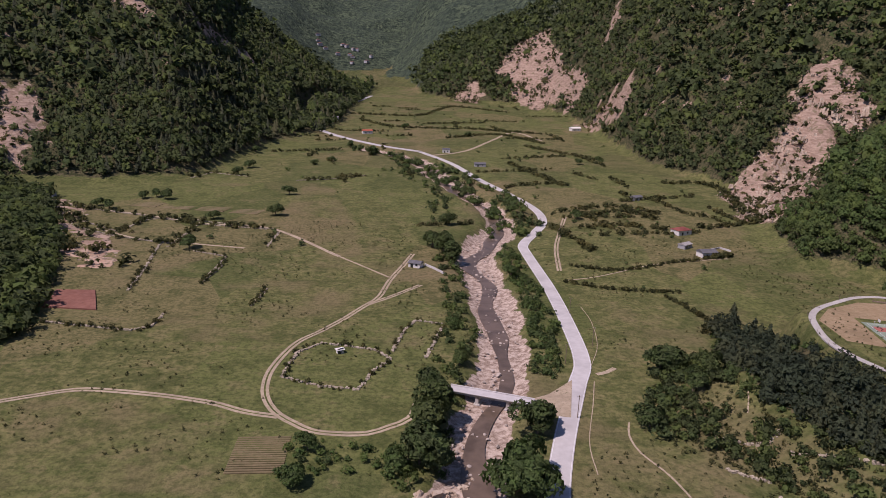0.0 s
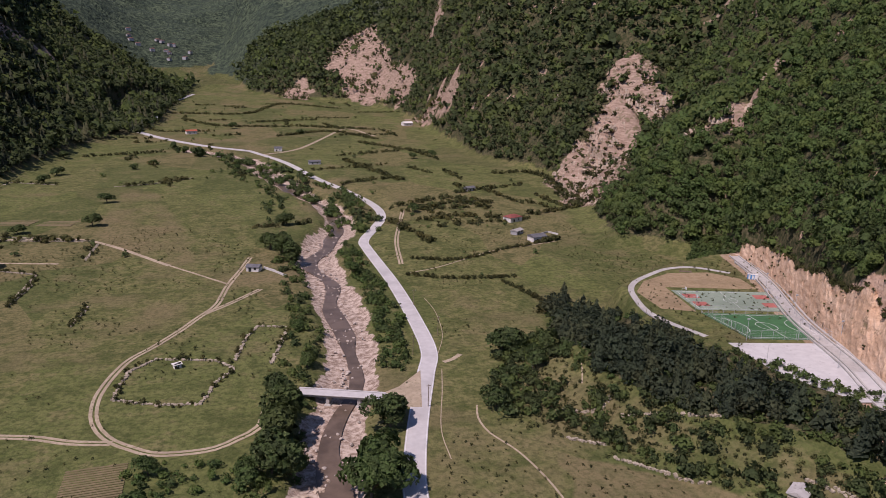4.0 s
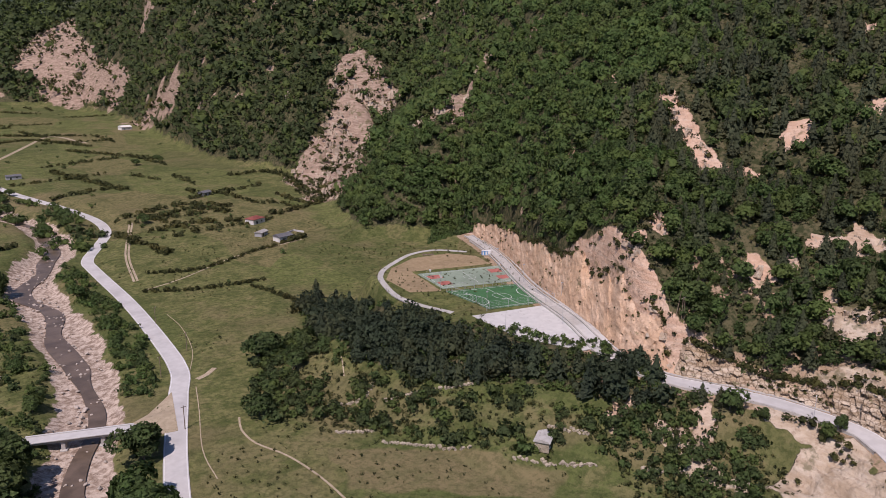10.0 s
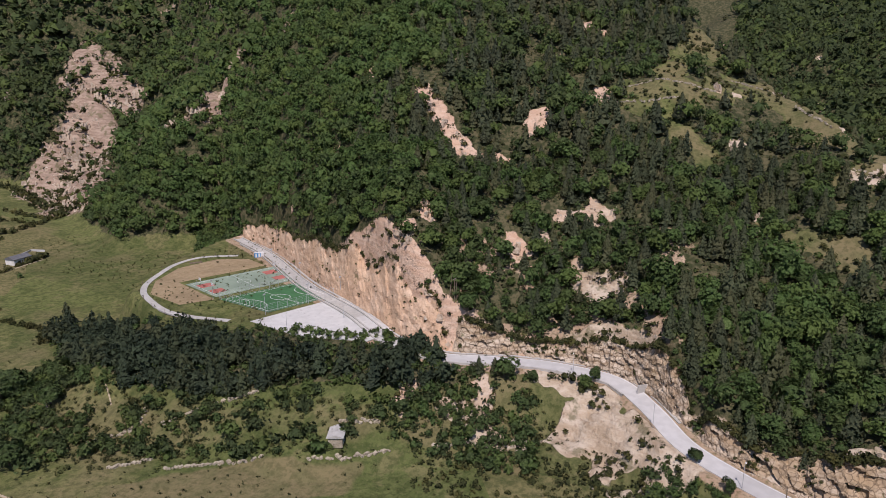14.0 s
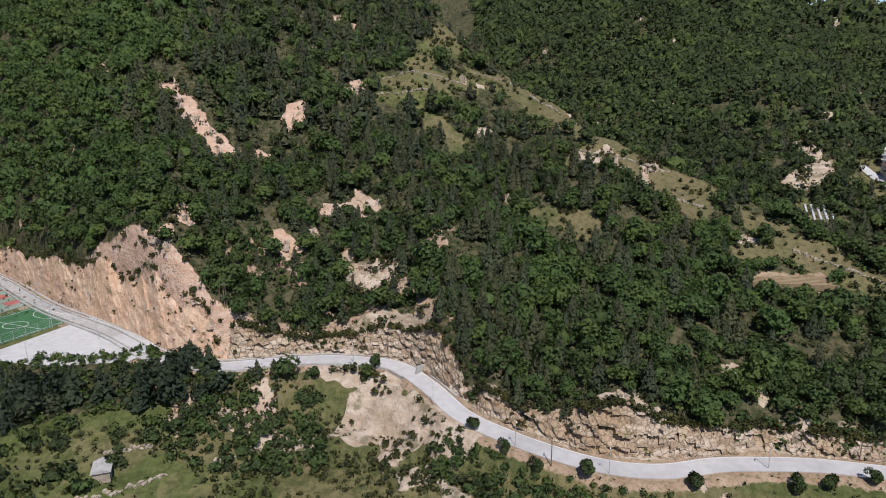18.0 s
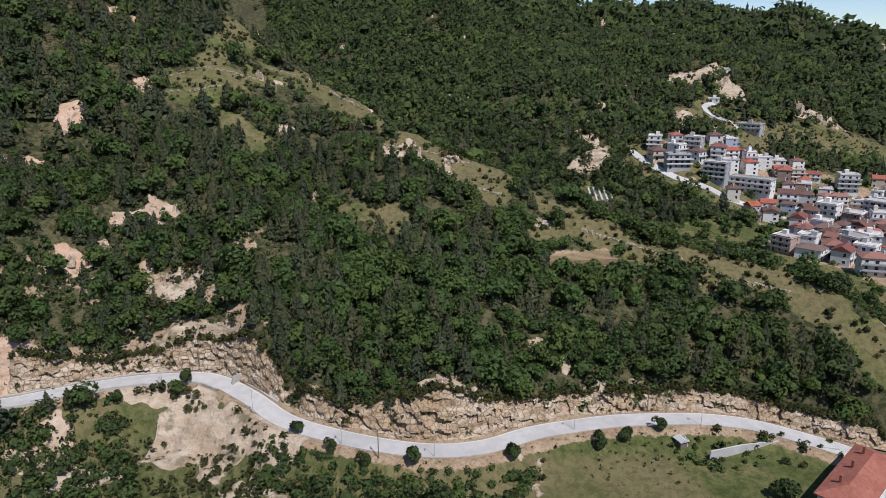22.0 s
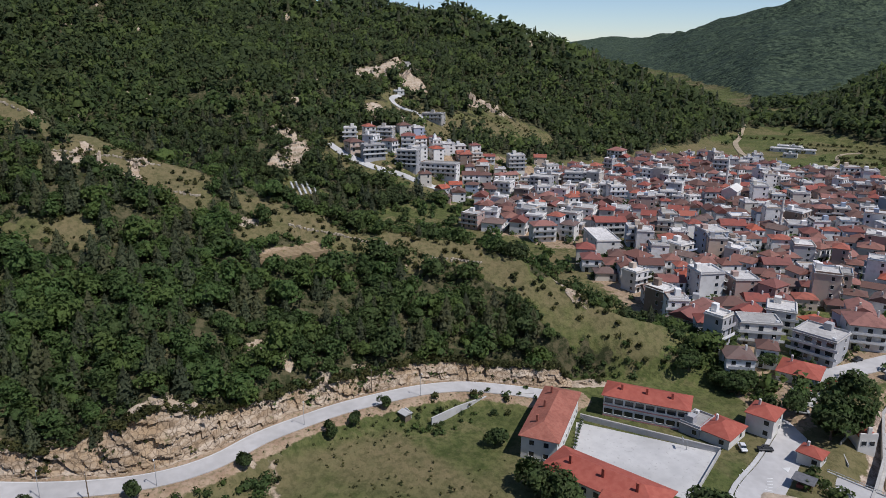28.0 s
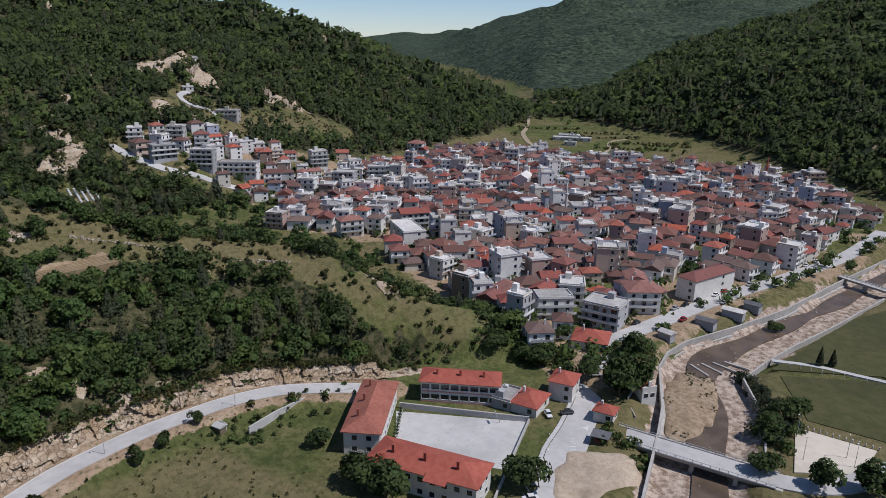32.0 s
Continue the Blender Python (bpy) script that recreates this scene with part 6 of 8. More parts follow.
def boulders():
    rg = np.random.default_rng(5)
    lines = RIVER[(RIVER[:, 1] > 150) & (RIVER[:, 1] < 470)]
    for k in range(190):
        p = lines[rg.integers(0, len(lines))]
        x, y = p[:2] + rg.uniform(-1, 1, 2) * (p[3] * 0.8, 7)
        s = rg.uniform(0.6, 1.7) * (1.6 if rg.uniform() < 0.12 else 1)
        ob = tagged(new("boulder", ROCKS[k % 6]), "pale rounded rock in the river bed", "boulder", "rocks in the river")
        ob.matrix_basis = pose(x, y, max(gz(x, y), -2.6) + s * 0.1, rg.uniform(0, 30), rg.uniform(0, 30), rg.uniform(0, 360)) @ Matrix.Diagonal((s, s * rg.uniform(0.7, 1), s * rg.uniform(0.5, 0.8), 1))
    lines = RIVER[(RIVER[:, 1] < -130) & (RIVER[:, 1] > -330)]
    for k in range(40):
        p = lines[rg.integers(0, len(lines))]
        x, y = p[:2] + rg.uniform(-1, 1, 2) * (p[3] * 0.8, 4)
        s = rg.uniform(0.4, 1.1)
        ob = tagged(new("boulder", ROCKS[k % 6]), "pale rounded rock in the river bed", "boulder", "rocks in the river")
        ob.matrix_basis = pose(x, y, max(gz(x, y), -2.6) + s * 0.1, rg.uniform(0, 30), 0, rg.uniform(0, 360)) @ Matrix.Diagonal((s, s, s * 0.6, 1))


boulders()


# ---- poles and lamps
def utility_pole(x, y, h=8.5, lean=0.0):
    root = place(tagged(new("utility_pole"), "weathered wooden utility pole beside the road", "utility pole", "poles along the road"), x, y, gz(x, y))
    part("shaft", rod(bmesh.new(), (0, 0, -0.6), (lean, 0, h), 0.15, 0.10, 8), WOOD_POLE, root)
    part("crossarm", box_mesh(lean - 0.7, -0.06, h - 0.6, lean + 0.7, 0.06, h - 0.46), WOOD_POLE, root)
    for s in (-0.6, 0.0, 0.6):
        part("insulator", rod(bmesh.new(), (lean + s, 0, h - 0.46), (lean + s, 0, h - 0.25), 0.05, 0.03, 6), FRAME_WHITE, root)


def street_lamp(x, y, turn):
    root = place(tagged(new("street_lamp"), "slim grey street lamp with a curved arm", "street lamp", "lamps along the road"), x, y, gz(x, y), turn)
    part("pole", rod(bmesh.new(), (0, 0, -0.4), (0, 0, 7.2), 0.09, 0.05, 8), METAL, root)
    bm = rod(bmesh.new(), (0, 0, 7.2), (0.8, 0, 7.7), 0.045, 0.04, 6)
    part("arm", bm, METAL, root)
    part("lamp_head", box_mesh(0.7, -0.14, 7.66, 1.4, 0.14, 7.84, bevel=0.05), FRAME_WHITE, root)


for x, y in ((191, 76), (180, 50), (152, 18), (174, -18), (178, 126), (179, -57), (46, 243), (57, 300), (60, 262), (43, 200)):
    utility_pole(x, y, 8.0, 0.15)
for x, y, t in ((182, 84, 200), (169, 54, 220), (157, 28, 200), (153, 4, 180), (168, -34, 170), (172, -70, 180), (150, 178, 0), (172, 172, 180)):
    street_lamp(x, y, t)
for k, (x, y) in enumerate(((178, 128), (179.5, 126))):
    root = place(tagged(new("leaning_pole"), "broken wooden pole leaning on the bank", "pole", "broken poles"), x, y, gz(x, y), 40 * k)
    part("shaft", rod(bmesh.new(), (0, 0, -0.5), (2.2 - 3.4 * k, 0.4, 7.5), 0.15, 0.10, 6), WOOD_POLE, root)
# culvert head beside the bend
root = place(tagged(new("culvert_head"), "concrete culvert with sloping wing walls", "culvert", kind="structure"), 191, 63, 11.2, 35)
part("headwall", box_mesh(-3, -0.25, -1.5, 3, 0.25, 1.8, bevel=0.05), CONCRETE, root)
for s in (-1, 1):
    wing = part("wing_wall", box_mesh(0, -0.2, -1.5, 5.5, 0.2, 1.4, bevel=0.05), CONCRETE, root)
    wing.matrix_basis = pose(2.8 * s, 0.2, 0.0, 0, -8, 90 - 28 * s)
part("apron", box_mesh(-2.6, -3.5, -1.2, 2.6, -0.25, -0.1, bevel=0.05), CONCRETE, root)

# ---- houses
def roof_mesh(w, d, kind, over=0.5, rise=None, thick=0.18):
    """Roof over a w x d plan, eaves at height 0."""
    bm = bmesh.new()
    X, Y = w / 2 + over, d / 2 + over
    rise = rise or min(X, Y) * 0.42
    if kind == "hip":
        if X >= Y:
            r0, r1 = (-(X - Y) - 0.01, 0, rise), (X - Y + 0.01, 0, rise)
        else:
            r0, r1 = (0, -(Y - X) - 0.01, rise), (0, Y - X + 0.01, rise)
    else:
        r0, r1 = ((-X, 0, rise), (X, 0, rise)) if X >= Y else ((0, -Y, rise), (0, Y, rise))
    base = [bm.verts.new(p) for p in ((-X, -Y, 0), (X, -Y, 0), (X, Y, 0), (-X, Y, 0))]
    low = [bm.verts.new((v.co.x, v.co.y, -thick)) for v in base]
    a, b = bm.verts.new(r0), bm.verts.new(r1)
    if X >= Y:
        faces = [(base[0], base[1], b, a), (base[1], base[2], b), (base[2], base[3], a, b), (base[3], base[0], a)]
    else:
        faces = [(base[0], base[1], a), (base[1], base[2], b, a), (base[2], base[3], b), (base[3], base[0], a, b)]
    for f in faces:
        bm.faces.new(f)
    for k in range(4):
        bm.faces.new((base[k], low[k], low[(k + 1) % 4], base[(k + 1) % 4]))
    bm.faces.new(low[::-1])
    bmesh.ops.recalc_face_normals(bm, faces=bm.faces[:])
    return bm


def window_unit(w, h):
    """A window in a wall that faces -y: a frame with a sunk dark pane, in one mesh of two materials."""
    bm = block(bmesh.new(), -w / 2 - 0.09, -0.10, -0.09, w / 2 + 0.09, 0.05, h + 0.09)
    front = [f for f in bm.faces if f.normal.y < -0.5]
    for f in bm.faces:
        f.material_index = 1
    bmesh.ops.inset_region(bm, faces=front, thickness=0.09, depth=0.0)
    inner = [f for f in bm.faces if f.normal.y < -0.5 and abs(f.calc_center_median().x) < 0.01 and abs(f.calc_center_median().z - h / 2) < 0.05]
    inner = [min(inner, key=lambda f: abs(f.calc_area() - w * h))]
    bmesh.ops.translate(bm, vec=(0, 0.07, 0), verts=list(inner[0].verts))
    inner[0].material_index = 0
    me = bpy.data.meshes.new("window")
    bm.to_mesh(me)
    bm.free()
    me.materials.append(GLASS)
    me.materials.append(FRAME_WHITE)
    return me


WIN = window_unit(1.25, 1.3)
WIN_BIG = window_unit(2.3, 1.5)
WIN_DOOR = window_unit(1.5, 2.1)


def add_window(root, me, x, y, z, turn, name="window"):
    ob = new(name, me)
    ob.parent = root
    ob.matrix_basis = pose(x, y, z, 0, 0, turn)
    return ob


def house(w, d, floors, roof, seed, label, wall=None, tile=None, storey=3.0, category="house", balcony=True, side_windows=True, group="", deep=4.0, big=False):
    """A house with its base at 0: walls, roof, windows, balconies, chimney."""
    rg = random.Random(seed)
    root = tagged(new("house"), label, category, group)
    h = floors * storey + 0.2
    wall = wall or HOUSE_WALL
    part("wall", box_mesh(-w / 2, -d / 2, -deep, w / 2, d / 2, h), wall, root)
    if roof == "flat":
        bm = block(bmesh.new(), -w / 2 - 0.35, -d / 2 - 0.35, h - 0.22, w / 2 + 0.35, d / 2 + 0.35, h + 0.05)
        part("roof_slab", bm, FLAT_ROOF, root)
        for args in ((-w / 2, -d / 2, w / 2, -d / 2 + 0.2), (-w / 2, d / 2 - 0.2, w / 2, d / 2), (-w / 2, -d / 2 + 0.2, -w / 2 + 0.2, d / 2 - 0.2), (w / 2 - 0.2, -d / 2 + 0.2, w / 2, d / 2 - 0.2)):
            part("parapet", box_mesh(args[0], args[1], h + 0.05, args[2], args[3], h + 0.65), wall, root)
        if rg.random() < 0.7:
            x = rg.uniform(-w / 4, w / 4)
            part("stair_tower", box_mesh(x - 1.3, d / 2 - 3.2, h + 0.06, x + 1.3, d / 2 - 0.5, h + 2.4, bevel=0.05), wall, root)
        part("water_tank", box_mesh(w / 2 - 1.9, -d / 2 + 0.8, h + 0.06, w / 2 - 0.8, -d / 2 + 1.7, h + 1.0, bevel=0.1), FRAME_WHITE, root)
    else:
        ob = part("roof", roof_mesh(w, d, roof), tile or TILE, root)
        ob.location = (0, 0, h)
        part("eaves", box_mesh(-w / 2 - 0.3, -d / 2 - 0.3, h - 0.32, w / 2 + 0.3, d / 2 + 0.3, h - 0.185), FLAT_ROOF, root)
        part("chimney", box_mesh(w / 4 - 0.3, -0.9, h + 0.3, w / 4 + 0.3, -0.2, h + min(w, d) * 0.24 + 0.9, bevel=0.04), wall, root)
    for f in range(floors):
        z = f * storey + 0.95
        n = max(2, int(w / 3.4))
        for k in range(n):
            x = -w / 2 + (k + 0.5) * w / n
            if f == 0 and k == 0:
                add_window(root, WIN_DOOR, x, -d / 2, 0.05, 0, "door")
            elif balcony and f > 0 and k == n // 2:
                add_window(root, WIN_DOOR, x, -d / 2, z - 0.85, 0, "balcony_door")
            else:
                add_window(root, WIN_BIG if (big or (f > 0 and k % 2)) else WIN, x, -d / 2, z, 0)
            if k % 2 == 0:
                add_window(root, WIN, x, d / 2, z, 180)
        if side_windows:
            for s in (-1, 1):
                add_window(root, WIN, s * w / 2, d * 0.2 * s, z, 90 * s)
        if balcony and f > 0:
            over = w / 2 + 1.1 if roof == "flat" else w * 0.46
            part("balcony_slab", box_mesh(-over, -d / 2 - 1.25, f * storey - 0.08, over, -d / 2, f * storey + 0.08, bevel=0.03), FLAT_ROOF, root)
            part("balcony_rail", box_mesh(-over, -d / 2 - 1.25, f * storey + 0.08, over, -d / 2 - 1.17, f * storey + 0.95), rg.choice((FRAME_WHITE, METAL, wall)), root)
    return root


def drop(root):
    for ob in (*root.children_recursive, root):
        bpy.data.objects.remove(ob)


# ---- school: three long buildings round a paved yard
def long_block(x, y, w, d, turn, floors, storey, wall, tile, label, seed, win=None, gap=3.3, band=None, roof_rise=None):
    root = place(tagged(new("school_building"), label, "school", "school buildings"), x, y, 0.0, turn)
    h = floors * storey + 0.3
    part("wall", box_mesh(-w / 2, -d / 2, -3, w / 2, d / 2, h), wall, root)
    ob = part("roof", roof_mesh(w, d, "hip", 0.7, roof_rise), tile, root)
    ob.location = (0, 0, h)
    part("eaves", box_mesh(-w / 2 - 0.45, -d / 2 - 0.45, h - 0.38, w / 2 + 0.45, d / 2 + 0.45, h - 0.185), PLASTER, root)
    n = int(w / gap)
    for f in range(floors):
        if band:
            for s in (-1, 1):
                part("string_course", box_mesh(-w / 2 - 0.05, s * d / 2 - 0.05, f * storey + 0.1, w / 2 + 0.05, s * d / 2 + 0.05, f * storey + 0.45), band, root)
        for k in range(n):
            u = -w / 2 + (k + 0.5) * w / n
            add_window(root, win or WIN, u, -d / 2, f * storey + 1.1, 0)
            add_window(root, win or WIN, u, d / 2, f * storey + 1.1, 180)
        for s in (-1, 1):
            for v in (-d / 5, d / 5):
                add_window(root, WIN, s * w / 2, v, f * storey + 1.1, 90 * s)
    for k in range(3):
        u = (-0.3 + 0.3 * k) * w
        part("chimney", box_mesh(u - 0.35, d * 0.18, h + 0.5, u + 0.35, d * 0.18 + 0.6, h + d * 0.36, bevel=0.04), tile, root)
    return root


A = long_block(143.6, -97.7, 28.2, 9.6, -45.8, 2, 3.3, PLASTER, TILE_OLD, "long school wing with a weathered red tile roof", 1)
B = long_block(112.5, -93.0, 28.5, 10.3, -153.6 + 180, 2, 3.3, PLASTER, TILE_NEW, "white school wing with a bright red tile roof", 2, gap=2.9)
C = long_block(140.6, -128.6, 23.5, 8.6, -137.0 + 180, 2, 3.3, PLASTER, TILE_NEW, "two-storey school wing with red bands and large windows", 3, WIN_BIG, 2.9, PINK_PLASTER)
wing = part("porch_roof", roof_mesh(5, 4.5, "gable", 0.3), TILE_NEW, B)
wing.location = (-4.5, 5.0, 6.7)
part("entrance_canopy", box_mesh(-8, -5.6, 2.9, -4, -4.32, 3.1, bevel=0.03), PINK_PLASTER, C)
slab("school_yard", [(146, -108), (117, -134), (105, -112), (130, -96)], 0.12, 0.6, PALE_PAVING, "pale concrete school yard with worn court lines", "yard")
wall_run("yard_wall", [(147, -110), (132, -122), (117, -134)], 1.6, 0.35, PALE_PAVING, "white concrete wall along the school yard", coping=CONCRETE, base=0.1)
wall_run("street_wall", [(117, -134), (110, -122), (103, -110), (97, -100)], 1.0, 0.3, PALE_PAVING, "white wall between the school and the street", coping=CONCRETE, base=0.1)
wall_run("lot_wall", [(161, -68.8), (164, -78), (166, -89)], 2.4, 0.4, PALE_PAVING, "long white retaining wall below the road", base=0.3)
wall_run("lot_wall_return", [(166, -89), (164.5, -97), (163, -104)], 1.4, 0.35, PALE_PAVING, "low white wall beside the road", base=0.8)
for k in range(9):
    x, y = 134 + 1.25 * k, -101.5 - 1.15 * k
    root = place(tagged(new("planter"), "white stone planter with a small shrub", "planter", "planters in the yard"), x + 1.0, y + 1.6, 0.12, 45)
    part("box", box_mesh(-0.45, -0.45, 0, 0.45, 0.45, 0.5, bevel=0.05), PALE_PAVING, root)
    V, F = crown("leafy", 40, k)
    ob = new("shrub", build_mesh("shrub", V * 1.2 + (0, 0, 0.3), F, LEAVES, False, {"tint": ("FLOAT", np.full(len(V), 0.3))}))
    ob.parent = root
# basketball frame in the yard
root = place(tagged(new("basketball_hoop"), "bent basketball post in the school yard", "basketball hoop"), 122, -127, 0.1, 60)
part("post", rod(bmesh.new(), (0, 0, 0), (0, 0, 2.9), 0.09, 0.07, 6), METAL, root)
part("arm", rod(bmesh.new(), (0, 0, 2.9), (1.2, 0, 3.1), 0.06, 0.05, 6), METAL, root)
part("backboard", box_mesh(1.2, -0.9, 2.7, 1.26, 0.9, 3.7), FRAME_WHITE, root)

for args in ((123, -140.6, 8.5, 10.5, 20, 1, "hip", "white single-storey house with a red hip roof"), (121.2, -154.2, 7.4, 8.4, 24, 2, "hip", "white two-storey house with a red hip roof"),
             (103.9, -152.2, 5.6, 5.0, 20, 1, "hip", "small white guard house with a red roof"), (136.5, -187, 12, 11.5, 30, 1, "hip", "low white house with a wide red roof")):
    x, y, w, d, turn, fl, rf, label = args
    hs = house(w, d, fl, rf, int(x), label, PLASTER, TILE_NEW, balcony=fl > 1, group="houses by the school")
    place(hs, x, y, gz(x, y), turn)
# annex with a grey flat roof
hs = house(6, 9, 1, "flat", 5, "grey flat-roofed annex beside the house", GREY_PLASTER, balcony=False, group="houses by the school")
place(hs, 129, -137, 0, 20)
# chapel
ch = place(tagged(new("chapel"), "small white chapel with a red roof and gable", "chapel"), 105.3, -172.7, 0.1, -25)
part("nave", box_mesh(-3.2, -2.3, -2, 3.2, 2.3, 4.2), PLASTER, ch)
ob = part("roof", roof_mesh(6.4, 4.6, "gable", 0.3, 1.6), TILE_NEW, ch)
ob.location = (0, 0, 4.25)
part("gable_wall", box_mesh(-3.75, -2.5, -2, -3.2, 2.5, 5.2, bevel=0.1), PLASTER, ch)
part("belfry", box_mesh(-3.8, -0.6, 5.2, -3.15, 0.6, 7.0, bevel=0.1), PLASTER, ch)
for s in (-1.1, 1.1):
    add_window(ch, WIN, s, -2.3, 1.6, 0)
    add_window(ch, WIN, -3.75, s, 1.6, -90)
wall_run("garden_wall", [(99, -160), (106, -166), (110, -178)], 0.9, 0.3, CONCRETE, "low garden wall beside the chapel")

# ---- streets by the school, markings, big bridge, river walls
STREET = spline([(92, -116, 0.02), (96, -121, 0.02), (101, -129, 0.02), (106, -141, 0.02), (112, -153, 0.02), (117, -162, 0.05), (124, -172, 0.1), (132, -188, 0.3), (133, -202, 0.5), (132, -235, 0.8), (130, -278, 1.0), (125, -320, 1.2), (121, -374, 1.5), (127, -443, 2)], 4)
street = strip("street", STREET[:16], 3.7, 0.26, ASPHALT, 1.2, "grey village street running beside the river")
strip("street_long", STREET[15:], 3.9, 0.3, ASPHALT, 1.5, "grey street between the houses and the river", drape=True)
strip("pavement_kerb", offset(STREET, 4.5)[:12], 0.55, 0.36, PALE_PAVING, 1.2, "pale pavement along the street", "pavement")
for k in range(11):
    p, q = Vector((93 + 1.35 * k, -107.5 - 2.5 * k)), Vector((95.5 + 1.35 * k, -108.6 - 2.5 * k))
    strip("parking_stripe", np.array([(p.x, p.y, 0.32), (q.x, q.y, 0.32)]), 0.10, 0.02, WHITE_LINE, 0.02, "white painted stripe", parent=street)
for k in range(9):
    p, q = Vector((96.6 + 0.95 * k, -131.5 - 1.9 * k * 0.55)), Vector((98.6 + 0.75 * k, -130.2 - 1.9 * k * 0.55))
    strip("hatch_stripe", np.array([(p.x - 1.2, p.y + 2.4, 0.30), (q.x - 1.2, q.y + 2.4, 0.30)]), 0.12, 0.04, WHITE_LINE, 0.02, "white painted stripe", parent=street)
slab("junction", [(95.5, -124), (104, -133), (110, -147), (106, -151), (98, -151), (95, -146), (99, -139), (94, -130)], 0.24, 1.0, ASPHALT, "asphalt junction between street and bridge", "road")
slab("traffic_island", [(104.6, -145.6), (103.2, -143.2), (105.4, -143.4)], 0.33, 0.2, WHITE_LINE, "white painted triangle on the junction", "road marking")
beam_bridge("river_bridge", (98, -148.6), (58, -161.5), 0.5, 7.6, (0.26, 0.52, 0.78), "long grey concrete road bridge with pale kerbs over the river", 1.1, 0.55)
strip("road_north", spline([(60, -161, 0.4), (54, -164, 0.4), (47, -172, 0.4), (41, -190, 0.4), (36, -220, 0.4)], 3), 3.2, 0.2, ASPHALT, 1.0, "asphalt road beyond the bridge")
LEFT_WALL = [(74, -126), (83, -144), (90, -158), (97, -171), (104, -181), (113, -194), (117.5, -206), (118.5, -220), (113.5, -249), (110, -280), (110, -312), (110, -345), (108, -420)]
wall_run("river_wall_village", LEFT_WALL, 1.1, 0.7, CONCRETE, "tall pale concrete river wall below the village", base=-0.3)
wall_run("river_wall_face", [(x - 0.8, y, ) for x, y in LEFT_WALL[2:]], 0.3, 1.0, CONCRETE, "stepped concrete foot of the river wall", base=-2.2)
wall_run("river_wall_field", [(60, -158), (66, -172), (72, -184), (80, -196), (91, -209), (92, -225), (92, -247), (90, -281), (89, -330)], 0.9, 0.6, CONCRETE, "concrete river wall beside the sports field", base=-0.6)
for k in range(4):
    root = place(tagged(new("check_sill"), "concrete sill across the river bed", "weir", "sills in the river"), 106 - 2.2 * k, -214 - 4.5 * k + 6, -2.7, -20 + 9 * k)
    part("beam", box_mesh(-4.5, -0.4, 0, 4.5, 0.4, 0.55, bevel=0.08), CONCRETE, root)
beam_bridge("footbridge", (113, -345), (88, -339), 1.0, 4.0, (0.5,), "pale concrete bridge at the far end of the river", 0.9, 0.6)

slab("riverside_yard", [(109, -180), (119, -196), (120.5, -207), (121, -222), (117, -249), (114, -276), (122, -276), (127, -258), (128.5, -235), (129, -205), (126, -188), (119, -174)], 0.78, 1.6, rough_paint("patched_asphalt", (0.30, 0.285, 0.265), (0.38, 0.36, 0.34), 3.0, 0.92, spots=(0.22, 0.205, 0.185), bump=0.15), "patched grey yard between the street and the river wall", "yard")
# playing field and parade ground beyond the river
FIELD_GRASS = rough_paint("mown_grass", (0.058, 0.062, 0.022), (0.084, 0.080, 0.032), 4.0, 0.95, spots=(0.042, 0.050, 0.017), bump=0.3)
slab("playing_field", [(88, -222), (62, -246), (50, -240), (20, -300), (80, -330), (88, -290)], 0.55, 1.2, FIELD_GRASS, "flat green playing field beyond the river", "field")
slab("meadow_lot", [(66, -198), (84, -220), (60, -243), (46, -236), (40, -205)], 0.35, 1.0, FIELD_GRASS, "green lawn beside the parade ground", "lawn")
slab("parade_ground", [(66.5, -191), (47, -196), (45.5, -181), (57, -168.5)], 0.55, 0.9, rough_paint("sandy_paving", (0.56, 0.50, 0.41), (0.62, 0.56, 0.47), 3.0, 0.95, bump=0.1), "sandy pale paved square with bollards", "square")
strip("field_path", spline([(91, -229, 0.55), (80, -236, 0.55), (68, -240, 0.55), (58, -243, 0.55)], 3), 1.0, 0.12, PALE_PAVING, 0.6, "pale path beside the playing field", "path")
for k in range(12):
    x, y = 91 - 3.0 * k, -226.5 - 1.25 * k
    root = place(tagged(new("bollard"), "small white bollard lamp on the path", "bollard", "bollards by the field"), x, y, 0.5)
    part("post", rod(bmesh.new(), (0, 0, -0.3), (0, 0, 0.9), 0.10, 0.09, 8), FRAME_WHITE, root)
    part("cap", rod(bmesh.new(), (0, 0, 0.9), (0, 0, 1.15), 0.16, 0.10, 8), FRAME_WHITE, root)
for k in range(14):
    x, y = 67 - 1.55 * k, -192 - 0.4 * k
    root = place(tagged(new("bollard"), "low pale bollard edging the square", "bollard", "bollards by the square"), x, y, 0.5)
    part("post", box_mesh(-0.14, -0.14, -0.2, 0.14, 0.14, 0.8, bevel=0.03), FRAME_WHITE, root)
for x, y in ((64, -186), (58, -176), (51, -186), (48, -183)):
    street_lamp(x, y, 90)
